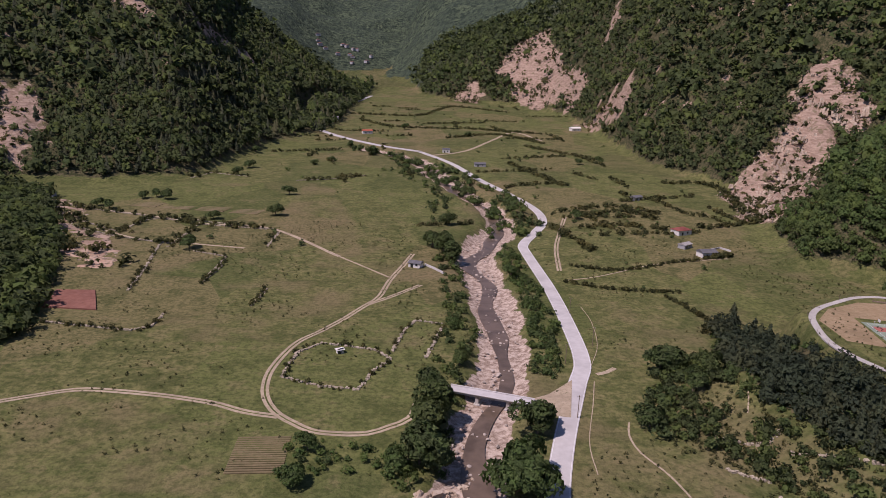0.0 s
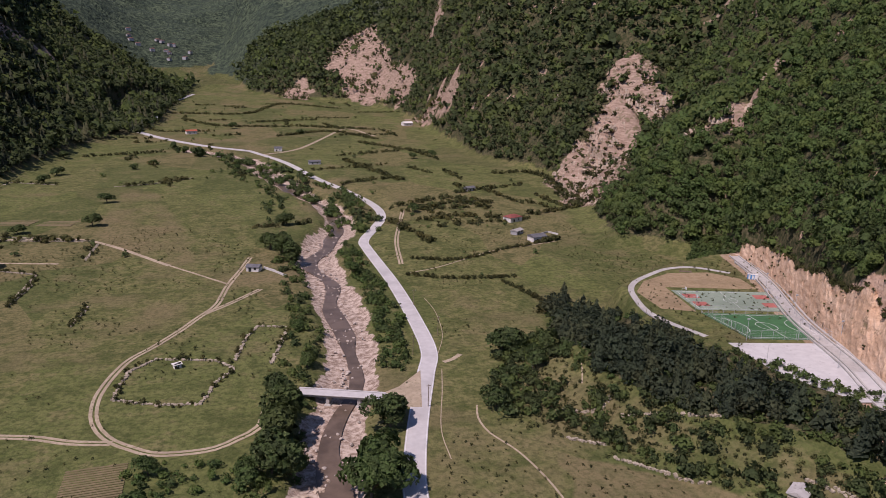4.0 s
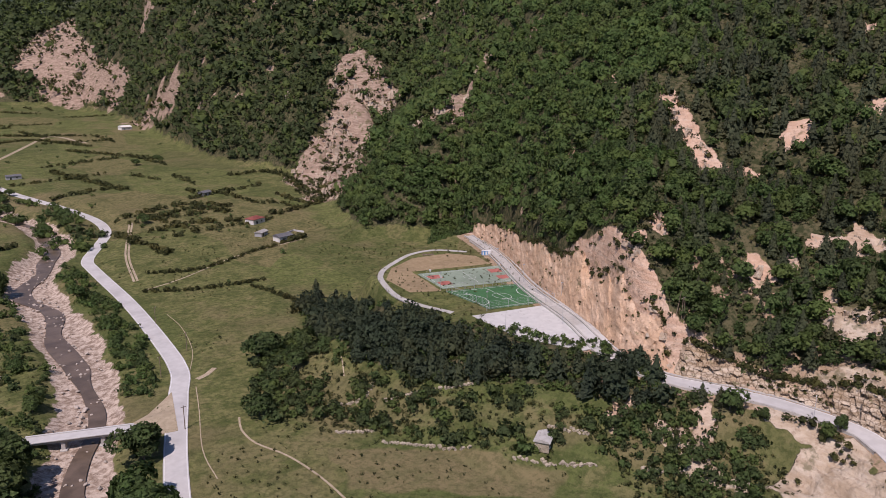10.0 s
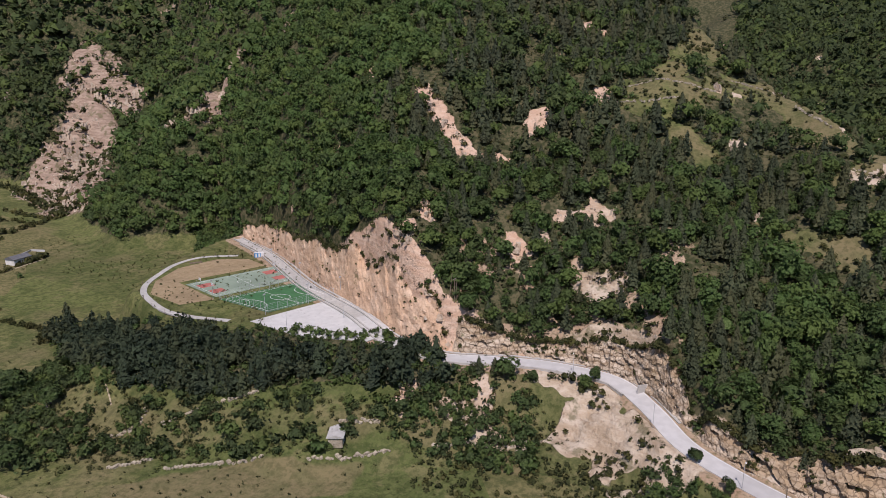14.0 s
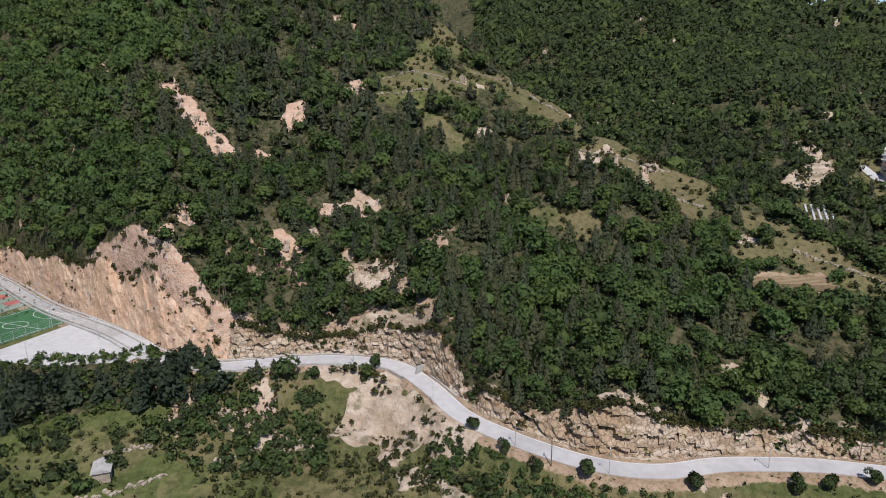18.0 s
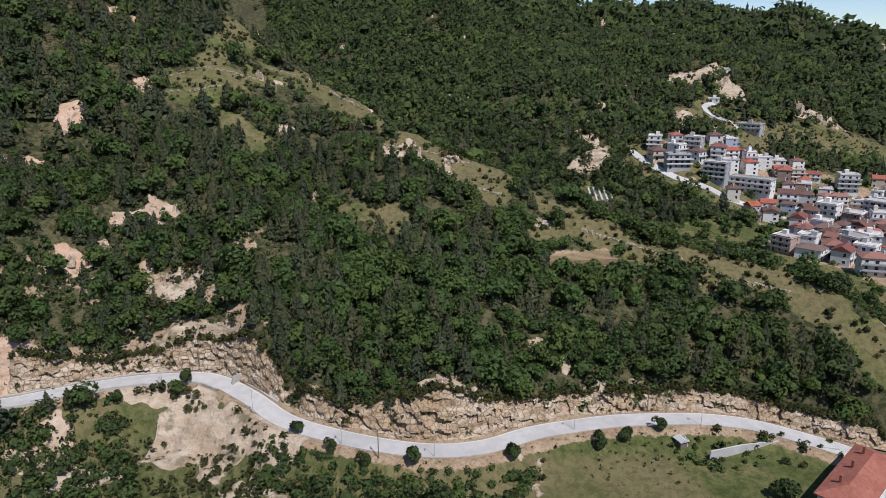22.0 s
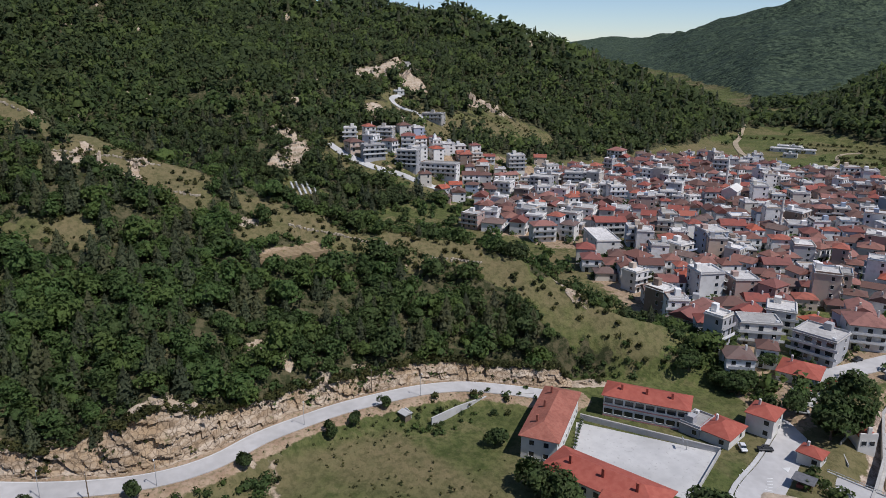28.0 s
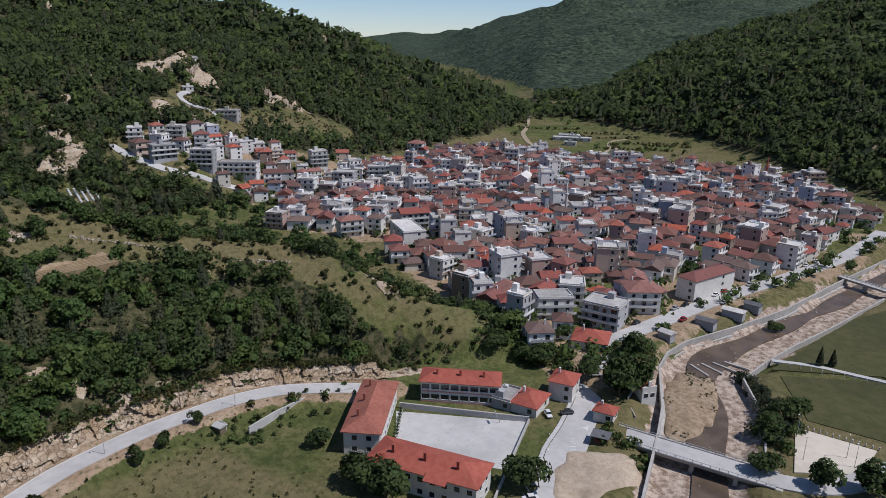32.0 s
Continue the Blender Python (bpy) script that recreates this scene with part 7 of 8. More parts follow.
# works yard by the bridge head: earth patch and an excavator under a shed roof
def heap(name, pts, rise, lift, mat, label, category, level=None, seed=0):
    """A low uneven mound of loose ground with a ragged rim."""
    p = spline([(x, y, 0) for x, y in pts + pts[:1]], 1.2)[:-1, :2]
    c = p.mean(0)
    p = c + (p - c) * (0.80 + 0.42 * vnoise(np.arange(len(p)) / 3.5, np.full(len(p), seed + 0.5), seed + 3))[:, None]
    rings = (1.0, 0.93, 0.8, 0.65, 0.5, 0.35, 0.2, 0.08, 0.0)
    V, n = [], len(p)
    for k in rings:
        q = c + (p - c) * k
        z = (ground(q[:, 0], q[:, 1]) if level is None else level) + lift + rise * (1 - k) ** 0.6 + (fbm(q[:, 0], q[:, 1], 3.0, 3, seed + 5) - 0.5) * 0.9 * rise * (k < 1) - 0.5 * (k == 1)
        V.append(np.c_[q, z * np.ones(n)])
    F = [(r * n + i, r * n + (i + 1) % n, (r + 1) * n + (i + 1) % n, (r + 1) * n + i) for r in range(len(rings) - 1) for i in range(n)]
    return tagged(new(name, build_mesh(name, np.vstack(V), F, mat, True)), label, category, kind="structure")


SANDY = rough_paint("sandy_rubble", (0.42, 0.33, 0.24), (0.52, 0.43, 0.33), 1.4, 0.95, spots=(0.22, 0.165, 0.115), bump=0.8)
BAR = rough_paint("river_gravel_bar", (0.26, 0.19, 0.12), (0.40, 0.31, 0.22), 1.6, 0.95, spots=(0.115, 0.105, 0.05), bump=1.0)
heap("earth_patch", [(92, -114), (98, -124), (99, -133), (92, -138), (85, -143), (80, -135), (82, -124), (86, -115)], 0.5, 0.35, SANDY, "bare sandy earth by the bridge head", "yard")
heap("gravel_bar", [(107, -190), (109, -203), (101, -205), (93, -197), (87, -186), (83, -172), (86, -163), (91, -163), (100, -176)], 1.1, 0.35, BAR, "broad weedy gravel bar beside the river wall", "gravel bar", level=-2.6, seed=2)
bx, by = scatter_in([(107, -190), (109, -203), (101, -205), (93, -197), (87, -186), (83, -172), (86, -163), (91, -163), (100, -176)], 1.7, 41, 0.5, 0.45)
size = np.random.default_rng(42).uniform(0.3, 1.3, len(bx))
wood_of("bar_weeds", np.stack([bx, by, np.full(len(bx), -1.75)], -1), size, np.full(len(bx), 0.5), "leafy", 20, SCRUB, "weeds and low willow growing on the gravel bar", "shrubs")
root = place(tagged(new("open_shed"), "dark open shed with a rusty sheet roof", "shed"), 97.2, -141.2, 0.2, 25)
part("roof", box_mesh(-2.6, -2.2, 2.6, 2.6, 2.2, 2.75, bevel=0.03), DARK_ROOF, root)
for sx in (-2.3, 2.3):
    for sy in (-1.9, 1.9):
        part("post", rod(bmesh.new(), (sx, sy, -0.3), (sx, sy, 2.6), 0.08, 0.08, 6), WOOD_POLE, root)
part("stacked_goods", box_mesh(-1.8, -1.4, 0, 1.4, 1.2, 1.3, bevel=0.15), RUST_ROOF, root)


# ---- cars
CAR_PAINT = []
for nm, c in (("white_car_paint", (0.72, 0.72, 0.72)), ("dark_car_paint", (0.03, 0.032, 0.036)), ("silver_car_paint", (0.40, 0.41, 0.42)), ("red_car_paint", (0.32, 0.03, 0.03))):
    CAR_PAINT.append((nm.split("_")[0], Nodes(nm, 0.25, 0.1, 0.5).color(c).mat))
RUBBER = rough_paint("tyre_rubber", (0.02, 0.02, 0.02), (0.03, 0.03, 0.03), 0.2, 0.9)


def car(x, y, turn, k):
    word, paint = CAR_PAINT[k % 4]
    root = place(tagged(new("car"), word + " hatchback parked beside the street", "car", "parked cars"), x, y, gz(x, y) + 0.28, turn)
    bm = block(bmesh.new(), -2.05, -0.85, 0.25, 2.05, 0.85, 0.82, bevel=0.14)
    part("body", bm, paint, root)
    bm = bmesh.new()
    block(bm, -1.3, -0.74, 0.82, 0.95, 0.74, 1.42)
    for v in bm.verts:
        if v.co.z > 1.2:
            v.co.x *= 0.72
            v.co.y *= 0.88
    part("cabin", bm, GLASS, root)
    part("roof", box_mesh(-0.9, -0.62, 1.42, 0.66, 0.62, 1.47, bevel=0.02), paint, root)
    for sx in (-1.3, 1.3):
        for sy in (-0.8, 0.8):
            part("wheel", rod(bmesh.new(), (sx, sy - 0.1, 0.31), (sx, sy + 0.1, 0.31), 0.31, 0.31, 10), RUBBER, root)


for k, (x, y, t) in enumerate(((92.5, -108, 62), (127.5, -232, 92), (136, -240, 92), (135.5, -247, 92), (135, -256, 92), (134, -268, 94), (133.5, -275, 94), (127, -262, 94), (131, -292, 96), (122, -330, 95), (127, -340, 95), (129, -180, 60),
                               (128, -192, 85), (137, -197, 88), (113, -146, 60), (116, -141, 150), (126, -350, 95), (125.5, -358, 95), (120, -168, 50), (137, -215, 90))):
    car(x, y, t, k * 3 + k // 4)

# ---- farm buildings in the valley
def shed(x, y, w, d, h, turn, wall, roof, label, kind="gable"):
    root = place(tagged(new("farm_shed"), label, "shed", "farm sheds"), x, y, gz(x, y), turn)
    part("wall", box_mesh(-w / 2, -d / 2, -1, w / 2, d / 2, h), wall, root)
    ob = part("roof", roof_mesh(w, d, kind, 0.4, min(w, d) * 0.22), roof, root)
    ob.location = (0, 0, h)
    add_window(root, WIN_DOOR, -w / 5, -d / 2, 0, 0, "door")
    add_window(root, WIN, w / 5, -d / 2, 1.0, 0)
    return root


shed(159, 460, 11, 8, 3.4, 25, PLASTER, RUST_ROOF, "white farmhouse with a rust-red sheet roof", "hip")
shed(157, 405, 10, 7, 3.2, 15, PLASTER, DARK_ROOF, "white shed with a dark sheet roof")
shed(150, 424, 8, 5, 2.6, 40, GREY_PLASTER, FLAT_ROOF, "low grey farm outbuilding")
wall_run("farm_wall", [(163, 418), (172, 424), (176, 416)], 1.2, 0.4, PALE_PAVING, "rough white yard wall by the farm")
shed(197, 1103, 16, 10, 4, 20, PLASTER, PLASTER, "far white shed at the foot of the hill")
shed(158, 575, 9, 6, 2.8, 30, GREY_PLASTER, DARK_ROOF, "small dark-roofed shed in the meadow")
shed(33, 737, 12, 6, 3, 5, GREY_PLASTER, DARK_ROOF, "dark long shed beside the road")
shed(-4, 837, 9, 6, 4, 0, PLASTER, DARK_ROOF, "pale shed standing beside the road")
shed(-17, 371, 7, 5, 2.6, -20, PLASTER, DARK_ROOF, "small white hut with a dark roof by the river")
wall_run("river_hut_wall", [(-12, 374), (-6, 366), (0, 356)], 1.3, 0.4, PALE_PAVING, "white wall stepping down to the river")
shed(-326, 522, 12, 7, 3, 10, PLASTER, RUST_ROOF, "white shed with a red roof under the hill")
shed(-306, 520, 8, 6, 3, 0, GREY_PLASTER, RUST_ROOF, "small red-roofed shed under the hill")
shed(-184, 1117, 10, 6, 4, 0, PLASTER, PLASTER, "white van-sized shed far up the valley")
shed(-120, 1010, 14, 8, 4, 20, PLASTER, TILE, "far cottage with a tile roof")
shed(-40, 247, 2.4, 2.0, 1.6, 30, PLASTER, FLAT_ROOF, "tiny white pump hut in the meadow")
shed(121, 126, 5.5, 4.0, 2.2, 35, STONE_DRY, CONCRETE, "small ruined stone hut on the terraced bank")
shed(165.5, -62.5, 2.6, 2.2, 1.8, 20, WOOD_POLE, PALE_PAVING, "little wooden shack below the road")
for k, pts in enumerate(([(112, 128), (120, 119), (128, 112)], [(126, 129), (133, 120)], [(106, 140), (98, 150), (88, 160)], [(80, 172), (90, 166)], [(100, 178), (112, 168), (122, 158)], [(84, 190), (96, 184), (104, 190)], [(136, 104), (146, 96)])):
    stone_wall(pts, 60 + k)
RED_EARTH = rough_paint("red_earth", (0.20, 0.085, 0.060), (0.25, 0.115, 0.085), 2.5, 0.95, spots=(0.14, 0.07, 0.05), bump=0.3)
slab("red_plot", [(-186, 313), (-168, 314), (-154, 287), (-182, 289)], 0.55, 1.2, RED_EARTH, "square plot of bare dark red earth", "field")

DRY_SOIL = rough_paint("dry_orchard_soil", (0.20, 0.155, 0.085), (0.145, 0.125, 0.06), 1.5, 0.95, spots=(0.085, 0.095, 0.035), bump=0.4)


def furrows(x0, y0, n, length, gap, turn, mat, label, z):
    root = place(tagged(new("ploughed_strip"), label, "field"), x0, y0, z, turn)
    for k in range(n):
        bm = block(bmesh.new(), 0, k * gap, -0.5, length, k * gap + gap * 0.6, 0.22, bevel=0.12)
        part("furrow", bm, mat, root)


furrows(-58, 163, 17, 15.5, 1.15, 5, DRY_SOIL, "small ploughed strip of brown earth", 0.15)
for k in range(4):
    furrows(-236 + 26 * k, 498 - 4 * k, 4, 22, 4.2, -8, DRY_SOIL, "beige strips of dry earth between orchard rows", gz(-225 + 26 * k, 500 - 4 * k))
root = place(tagged(new("hill_plot"), "bare brown ploughed plot on the hillside", "field"), 235, -47, gz(235, -47) + 0.3, -83)
for k in range(8):
    part("furrow", box_mesh(-13, -4.5 + 1.15 * k, -2, 13, -3.7 + 1.15 * k, 0.25 + 0.1 * k, bevel=0.12), DIRT_BROWN, root)


# ---- the village
def village():
    rg = random.Random(11)
    kinds = []
    for k, (w, d, fl, rf) in enumerate(((9, 10, 2, "hip"), (10, 9, 2, "gable"), (8, 9, 2, "hip"), (9, 8, 3, "hip"), (11, 10, 3, "flat"), (9, 9, 3, "flat"), (10, 12, 2, "hip"), (8, 8, 1, "gable"), (12, 9, 2, "gable"),
                                        (10, 10, 2, "flat"), (8, 10, 2, "gable"), (12, 11, 4, "flat"), (9, 7, 1, "hip"))):
        label = {"hip": "plastered village house with a red hipped tile roof", "gable": "plastered village house with a red gabled tile roof", "flat": "flat-roofed concrete house with balconies"}[rf]
        kinds.append((house(w, d, fl, rf, k, label, tile=TILE_BROWN if k in (2, 6, 10) else None, group="village houses"), w, d, rf))
    cells = []
    step = 11.8
    gx, gy = np.meshgrid(np.arange(-25, 26), np.arange(-25, 26))
    turn0 = radians(-18)
    cx, cy = 300, -330
    for i, j in zip(gx.ravel(), gy.ravel()):
        u, v = (i + rg.uniform(-0.2, 0.2) + (0.5 if j % 2 else 0)) * step, (j + rg.uniform(-0.2, 0.2)) * step * 0.98
        cells.append((cx + u * math.cos(turn0) - v * math.sin(turn0), cy + u * math.sin(turn0) + v * math.cos(turn0)))
    P = np.array(cells)
    d = inside(P[:, 0], P[:, 1], VILLAGE)
    ds, _ = along(P[:, 0], P[:, 1], STREET)
    dw, _ = along(P[:, 0], P[:, 1], np.array(LEFT_WALL, float))
    ok = (d < -3) & (ds > 9.5) & (dw > 8) & (P[:, 0] > 120)
    for x, y, s in KEEP_FREE:
        ok &= np.hypot(P[:, 0] - x, P[:, 1] - y) > s
    P = P[ok]
    Z = ground(P[:, 0], P[:, 1])
    order = np.argsort(np.hypot(P[:, 0], P[:, 1]))
    rest = {}
    for n, i in enumerate(order):
        (x, y), z = P[i], Z[i]
        near_top = y > -330 and x > 420
        if rg.random() < (0.3 if near_top else 0.05):
            continue
        k = rg.choice((0, 0, 1, 2, 2, 3, 4, 5, 6, 6, 7, 8, 8, 9, 10, 10, 11, 12) if not near_top else (3, 4, 5, 9, 0, 6, 2, 8))
        proto, w, dd, rf = kinds[k]
        face = math.degrees(math.atan2(-x, y)) + 22 * math.sin(x * 0.021 + y * 0.013) + rg.choice((0, 0, 180, 90, -90, 90, 40)) + rg.uniform(-9, 9)
        m = pose(x, y, z + rg.uniform(-0.2, 0.4), 0, 0, face)
        wide, tall = rg.uniform(0.74, 1.08), rg.uniform(0.78, 1.25)
        if n < 230:
            copy_thing(proto, m).scale = (wide, wide, tall)
        else:
            rest.setdefault(k, []).append(m @ Matrix.Diagonal((wide, wide, tall, 1)))
    # the farther houses, joined
    mats, V, F, M, base = [], [], [], [], 0
    for k, poses in rest.items():
        proto = kinds[k][0]
        pieces = [(np.array([o.matrix_basis @ v.co for v in o.data.vertices]), [tuple(p.vertices) for p in o.data.polygons],
                   [o.data.materials[p.material_index] for p in o.data.polygons]) for o in proto.children]
        for m in poses:
            R, T = np.array(m.to_3x3()), np.array(m.translation)
            for co, polys, used in pieces:
                V.append(co @ R.T + T)
                F += [tuple(base + i for i in p) for p in polys]
                for u in used:
                    u = {HOUSE_WALL: HOUSE_WALL_FAR, TILE: TILE_FAR}.get(u, u)
                    if u not in mats:
                        mats.append(u)
                    M.append(mats.index(u))
                base += len(co)
    me = bpy.data.meshes.new("village_houses")
    me.from_pydata(np.vstack(V), [], F)
    for u in mats:
        me.materials.append(u)
    me.polygons.foreach_set("material_index", np.array(M, np.int32))
    tagged(new("village_houses", me), "crowded village houses with red tile and flat roofs", "houses", kind="stuff")
    for proto, *_ in kinds:
        drop(proto)


SPECIAL = [(489, -145, 9, 9, 3, "flat", "white cubic house above the gully", PLASTER), (485, -158, 8, 9, 3, "hip", "white house with a red roof on the slope", PLASTER), (481, -170, 11, 9, 3, "flat", "unfinished concrete apartment block", CONCRETE),
    (473, -184, 10, 10, 3, "hip", "pale blue house with a red roof", None), (456, -151, 15, 10, 3, "flat", "grey apartment block with long balconies", GREY_PLASTER), (444, -173, 14, 11, 4, "flat", "grey concrete apartment block", GREY_PLASTER),
    (438, -194, 26, 10, 3, "flat", "long blue-grey apartment block with balconies", None), (461, -268, 12, 10, 4, "flat", "white four-storey apartment block", PLASTER), (498, -393, 14, 12, 3, "hip", "large white villa with a red roof", PLASTER),
    (352, -221, 11, 10, 3, "flat", "white rendered block with a roof tower", PLASTER), (312, -200, 13, 9, 3, "hip", "white house with rows of small windows", PLASTER), (307, -214, 8, 9, 3, "hip", "white narrow house with a brown roof", PLASTER)]
SPECIAL2 = [(281, -216, 25, 12, 3, "flat", "wide white block with a grey flat roof", PLASTER), (304, -238, 17, 10, 3, "gable", "long grey house with a bare gable", GREY_PLASTER), (416, -264, 14, 12, 4, "flat", "grey unplastered apartment block in the village", GREY_PLASTER), (422, -295, 13, 11, 4, "flat", "grey block with white balconies", GREY_PLASTER),
    (160, -193, 13.5, 9, 3, "flat", "white and pale blue three-storey block", PLASTER), (145, -206, 14, 12, 3, "flat", "flat-roofed blue-grey apartment block", GREY_PLASTER), (168, -214, 10, 11, 3, "flat", "white three-storey house with balconies", PLASTER),
    (146, -230, 13, 13, 3, "hip", "tall house with several red roofs", PLASTER), (139, -268, 9, 28, 3, "hip", "long white street block with a red roof", PLASTER), (200, -203, 12, 9, 1, "flat", "low grey workshop with a flat roof", GREY_PLASTER),
    (212, -192, 9, 7, 2, "gable", "small pale house above the slope", PLASTER), (537, -232, 17, 11, 2, "flat", "curved hilltop hotel with a flat roof", CONCRETE), (579, -217, 9, 7, 1, "flat", "small white hut with a dark roof edge", PLASTER)]
KEEP_FREE = [(x, y, max(w, d) * 0.62 + 4) for x, y, w, d, *_ in SPECIAL + SPECIAL2]
for k, (x, y, w, d, fl, rf, label, wall) in enumerate(SPECIAL + SPECIAL2):
    hs = house(w, d, fl, rf, 40 + k, label, wall, group="landmark houses", deep=8)
    place(hs, x, y, gz(x, y), {438: -132, 281: -20, 139: -5}.get(x, math.degrees(math.atan2(-x, y)) + 20 * math.sin(k * 2.1)))
village()

# minarets, chimney, church
for x, y, h, label, r in ((260, -320, 24, "slender white minaret rising over the roofs", 0.9), (367, -390, 26, "tall pale minaret over the village", 1.0), (227, -506, 24, "tall brick factory chimney", 1.0)):
    root = place(tagged(new("tower"), label, "tower"), x, y, gz(x, y))
    mat = PLASTER if "brick" not in label else TILE_OLD
    part("shaft", rod(bmesh.new(), (0, 0, -2), (0, 0, h * 0.86), r, r * 0.7, 12), mat, root)
    part("gallery", rod(bmesh.new(), (0, 0, h * 0.66), (0, 0, h * 0.70), r * 1.5, r * 1.5, 12), mat, root)
    part("cap", rod(bmesh.new(), (0, 0, h * 0.86), (0, 0, h), r * 0.75, 0.08, 12), mat, root)
root = place(tagged(new("church"), "white church hall with a pale roof", "church"), 341, -369, gz(341, -369), 120)
part("nave", box_mesh(-9, -5, -2, 9, 5, 9), PLASTER, root)
ob = part("roof", roof_mesh(18, 10, "gable", 0.4, 3), PLASTER, root)
ob.location = (0, 0, 9.05)
part("bell_tower", box_mesh(-11.5, -2, -2, -9, 2, 15, bevel=0.15), PLASTER, root)

# hillside road with its white retaining wall, hill road, far roads
TERRACE_ROAD = [(486, -128), (470, -134), (455, -141), (441, -150), (431, -166), (420, -186), (410, -205)]
strip("terrace_road", spline([(x, y, 0) for x, y in TERRACE_ROAD], 4), 2.8, 0.45, PALE_PAVING, 2.5, "pale concrete road climbing along the houses", "road", drape=True)
wall_run("terrace_wall", [(x - 3.2, y + 1.2) for x, y in TERRACE_ROAD], 1.2, 0.5, PALE_PAVING, "white retaining wall below the hillside road")
strip("hill_road", spline([(x, y, 0) for x, y in ((574, -216), (560, -203), (549, -206), (546, -218), (536, -221), (522, -214), (512, -205))], 4), 2.2, 0.5, PALE_PAVING, 2.5, "pale road winding up to the rock", "road", drape=True)
strip("far_road", spline([(x, y, 0) for x, y in ((437, -470), (462, -517), (495, -540), (540, -580), (569, -616), (640, -700))], 6), 2.6, 0.5, DIRT, 1.5, "pale road leaving the village", "road", drape=True)
strip("field_track", spline([(x, y, 0) for x, y in ((428, -509), (399, -530), (409, -562), (441, -609), (442, -640))], 6), 1.8, 0.4, DIRT, 1.0, "pale track between the far fields", "path", drape=True)
for k, (x, y, w, d) in enumerate(((475, -587, 40, 9), (490, -600, 22, 10), (455, -560, 12, 8))):
    hs = house(w, d, 1, "flat", 90 + k, "long low white building among trees", PLASTER, balcony=False, side_windows=False, group="far buildings")
    place(hs, x, y, gz(x, y), 35)
for x, y, w, d, h, turn, roof in ((120, -236, 7, 4, 2.6, 8, DARK_ROOF), (117.5, -252, 8, 4, 2.8, 10, FLAT_ROOF), (122.5, -213, 5, 3.5, 2.5, 0, FLAT_ROOF), (116.5, -266, 6, 4, 2.6, 5, DARK_ROOF)):
    shed(x, y, w, d, h, turn, GREY_PLASTER, roof, "low shed with a sheet roof by the river wall")
# far village up the valley
for k in range(14):
    rg = random.Random(900 + k)
    x, y = rg.uniform(-460, -270), rg.uniform(2330, 2460)
    hs = shed(x, y, rg.uniform(10, 16), rg.uniform(9, 14), rg.uniform(5, 9), rg.uniform(0, 90), GREY_PLASTER, TILE_BROWN, "distant village house with a red roof", "hip")
    hs["group"] = "distant village"
# church on the rock
root = place(tagged(new("rock_chapel"), "tiny white chapel on the pale crag", "chapel"), 627, -243, gz(627, -243) + 1.0, 30)
part("wall", box_mesh(-3, -2.5, -4, 3, 2.5, 4), PLASTER, root)
ob = part("roof", roof_mesh(6, 5, "gable", 0.3, 1.8), FLAT_ROOF, root)
ob.location = (0, 0, 4)
# pale boxes on the hillside plot
hive = box_mesh(-0.6, -0.6, 0, 0.6, 0.6, 1.1, bevel=0.06)
HIVE = bpy.data.meshes.new("beehive")
hive.to_mesh(HIVE)
hive.free()
HIVE.materials.append(FRAME_WHITE)
for k in range(40):
    x, y = 424 + (k % 8) * 1.9, -102 + (k // 8) * 3.2
    ob = tagged(new("beehive", HIVE), "pale box beehive on the grassy plot", "beehive", "beehives")
    ob.matrix_basis = pose(x, y, gz(x, y), 0, 0, 20)
# rock faces of the road cut and the raw earth bank behind the sports ground
def face_material(name, low, high, crack, ochre, layer=3.0, cracked=0.75):
    m = Nodes(name, 0.95, spec=0.1)
    c = m.mix(m.ramp(m.noise(4, 6, 0.65, (0.5, 0.5, layer)), 0.36, 0.66), low, high)
    c = m.mix(m.times(m.ramp(m.noise(18, 4), 0.45, 0.65), 0.7), c, ochre)
    vor = m.node("ShaderNodeTexVoronoi", feature="DISTANCE_TO_EDGE")
    vor.inputs["Scale"].default_value = 0.55
    wob = m.node("ShaderNodeVectorMath", operation="ADD")
    far = m.node("ShaderNodeTexNoise")
    far.inputs["Scale"].default_value, far.inputs["Detail"].default_value = 0.8, 5
    m.link(m.pos, far.inputs["Vector"])
    m.link(m.pos, wob.inputs[0])
    m.link(far.outputs["Color"], wob.inputs[1])
    m.link(wob.outputs[0], vor.inputs["Vector"])
    c = m.mix(m.times(m.ramp(vor.outputs["Distance"], 0.10, 0.0), cracked), c, crack)
    c = m.mix(m.times(m.ramp(m.noise(1.1, 6, 0.7, (1, 1, 0.6)), 0.54, 0.70), 0.7), c, crack)
    c = m.mix(m.times(m.ramp(m.noise(3.5, 5, 0.7), 0.60, 0.68), 0.7), c, (0.10, 0.10, 0.042))
    return m.color(c).bump(m.noise(0.7, 6, 0.7), 0.6, 0.25).mat


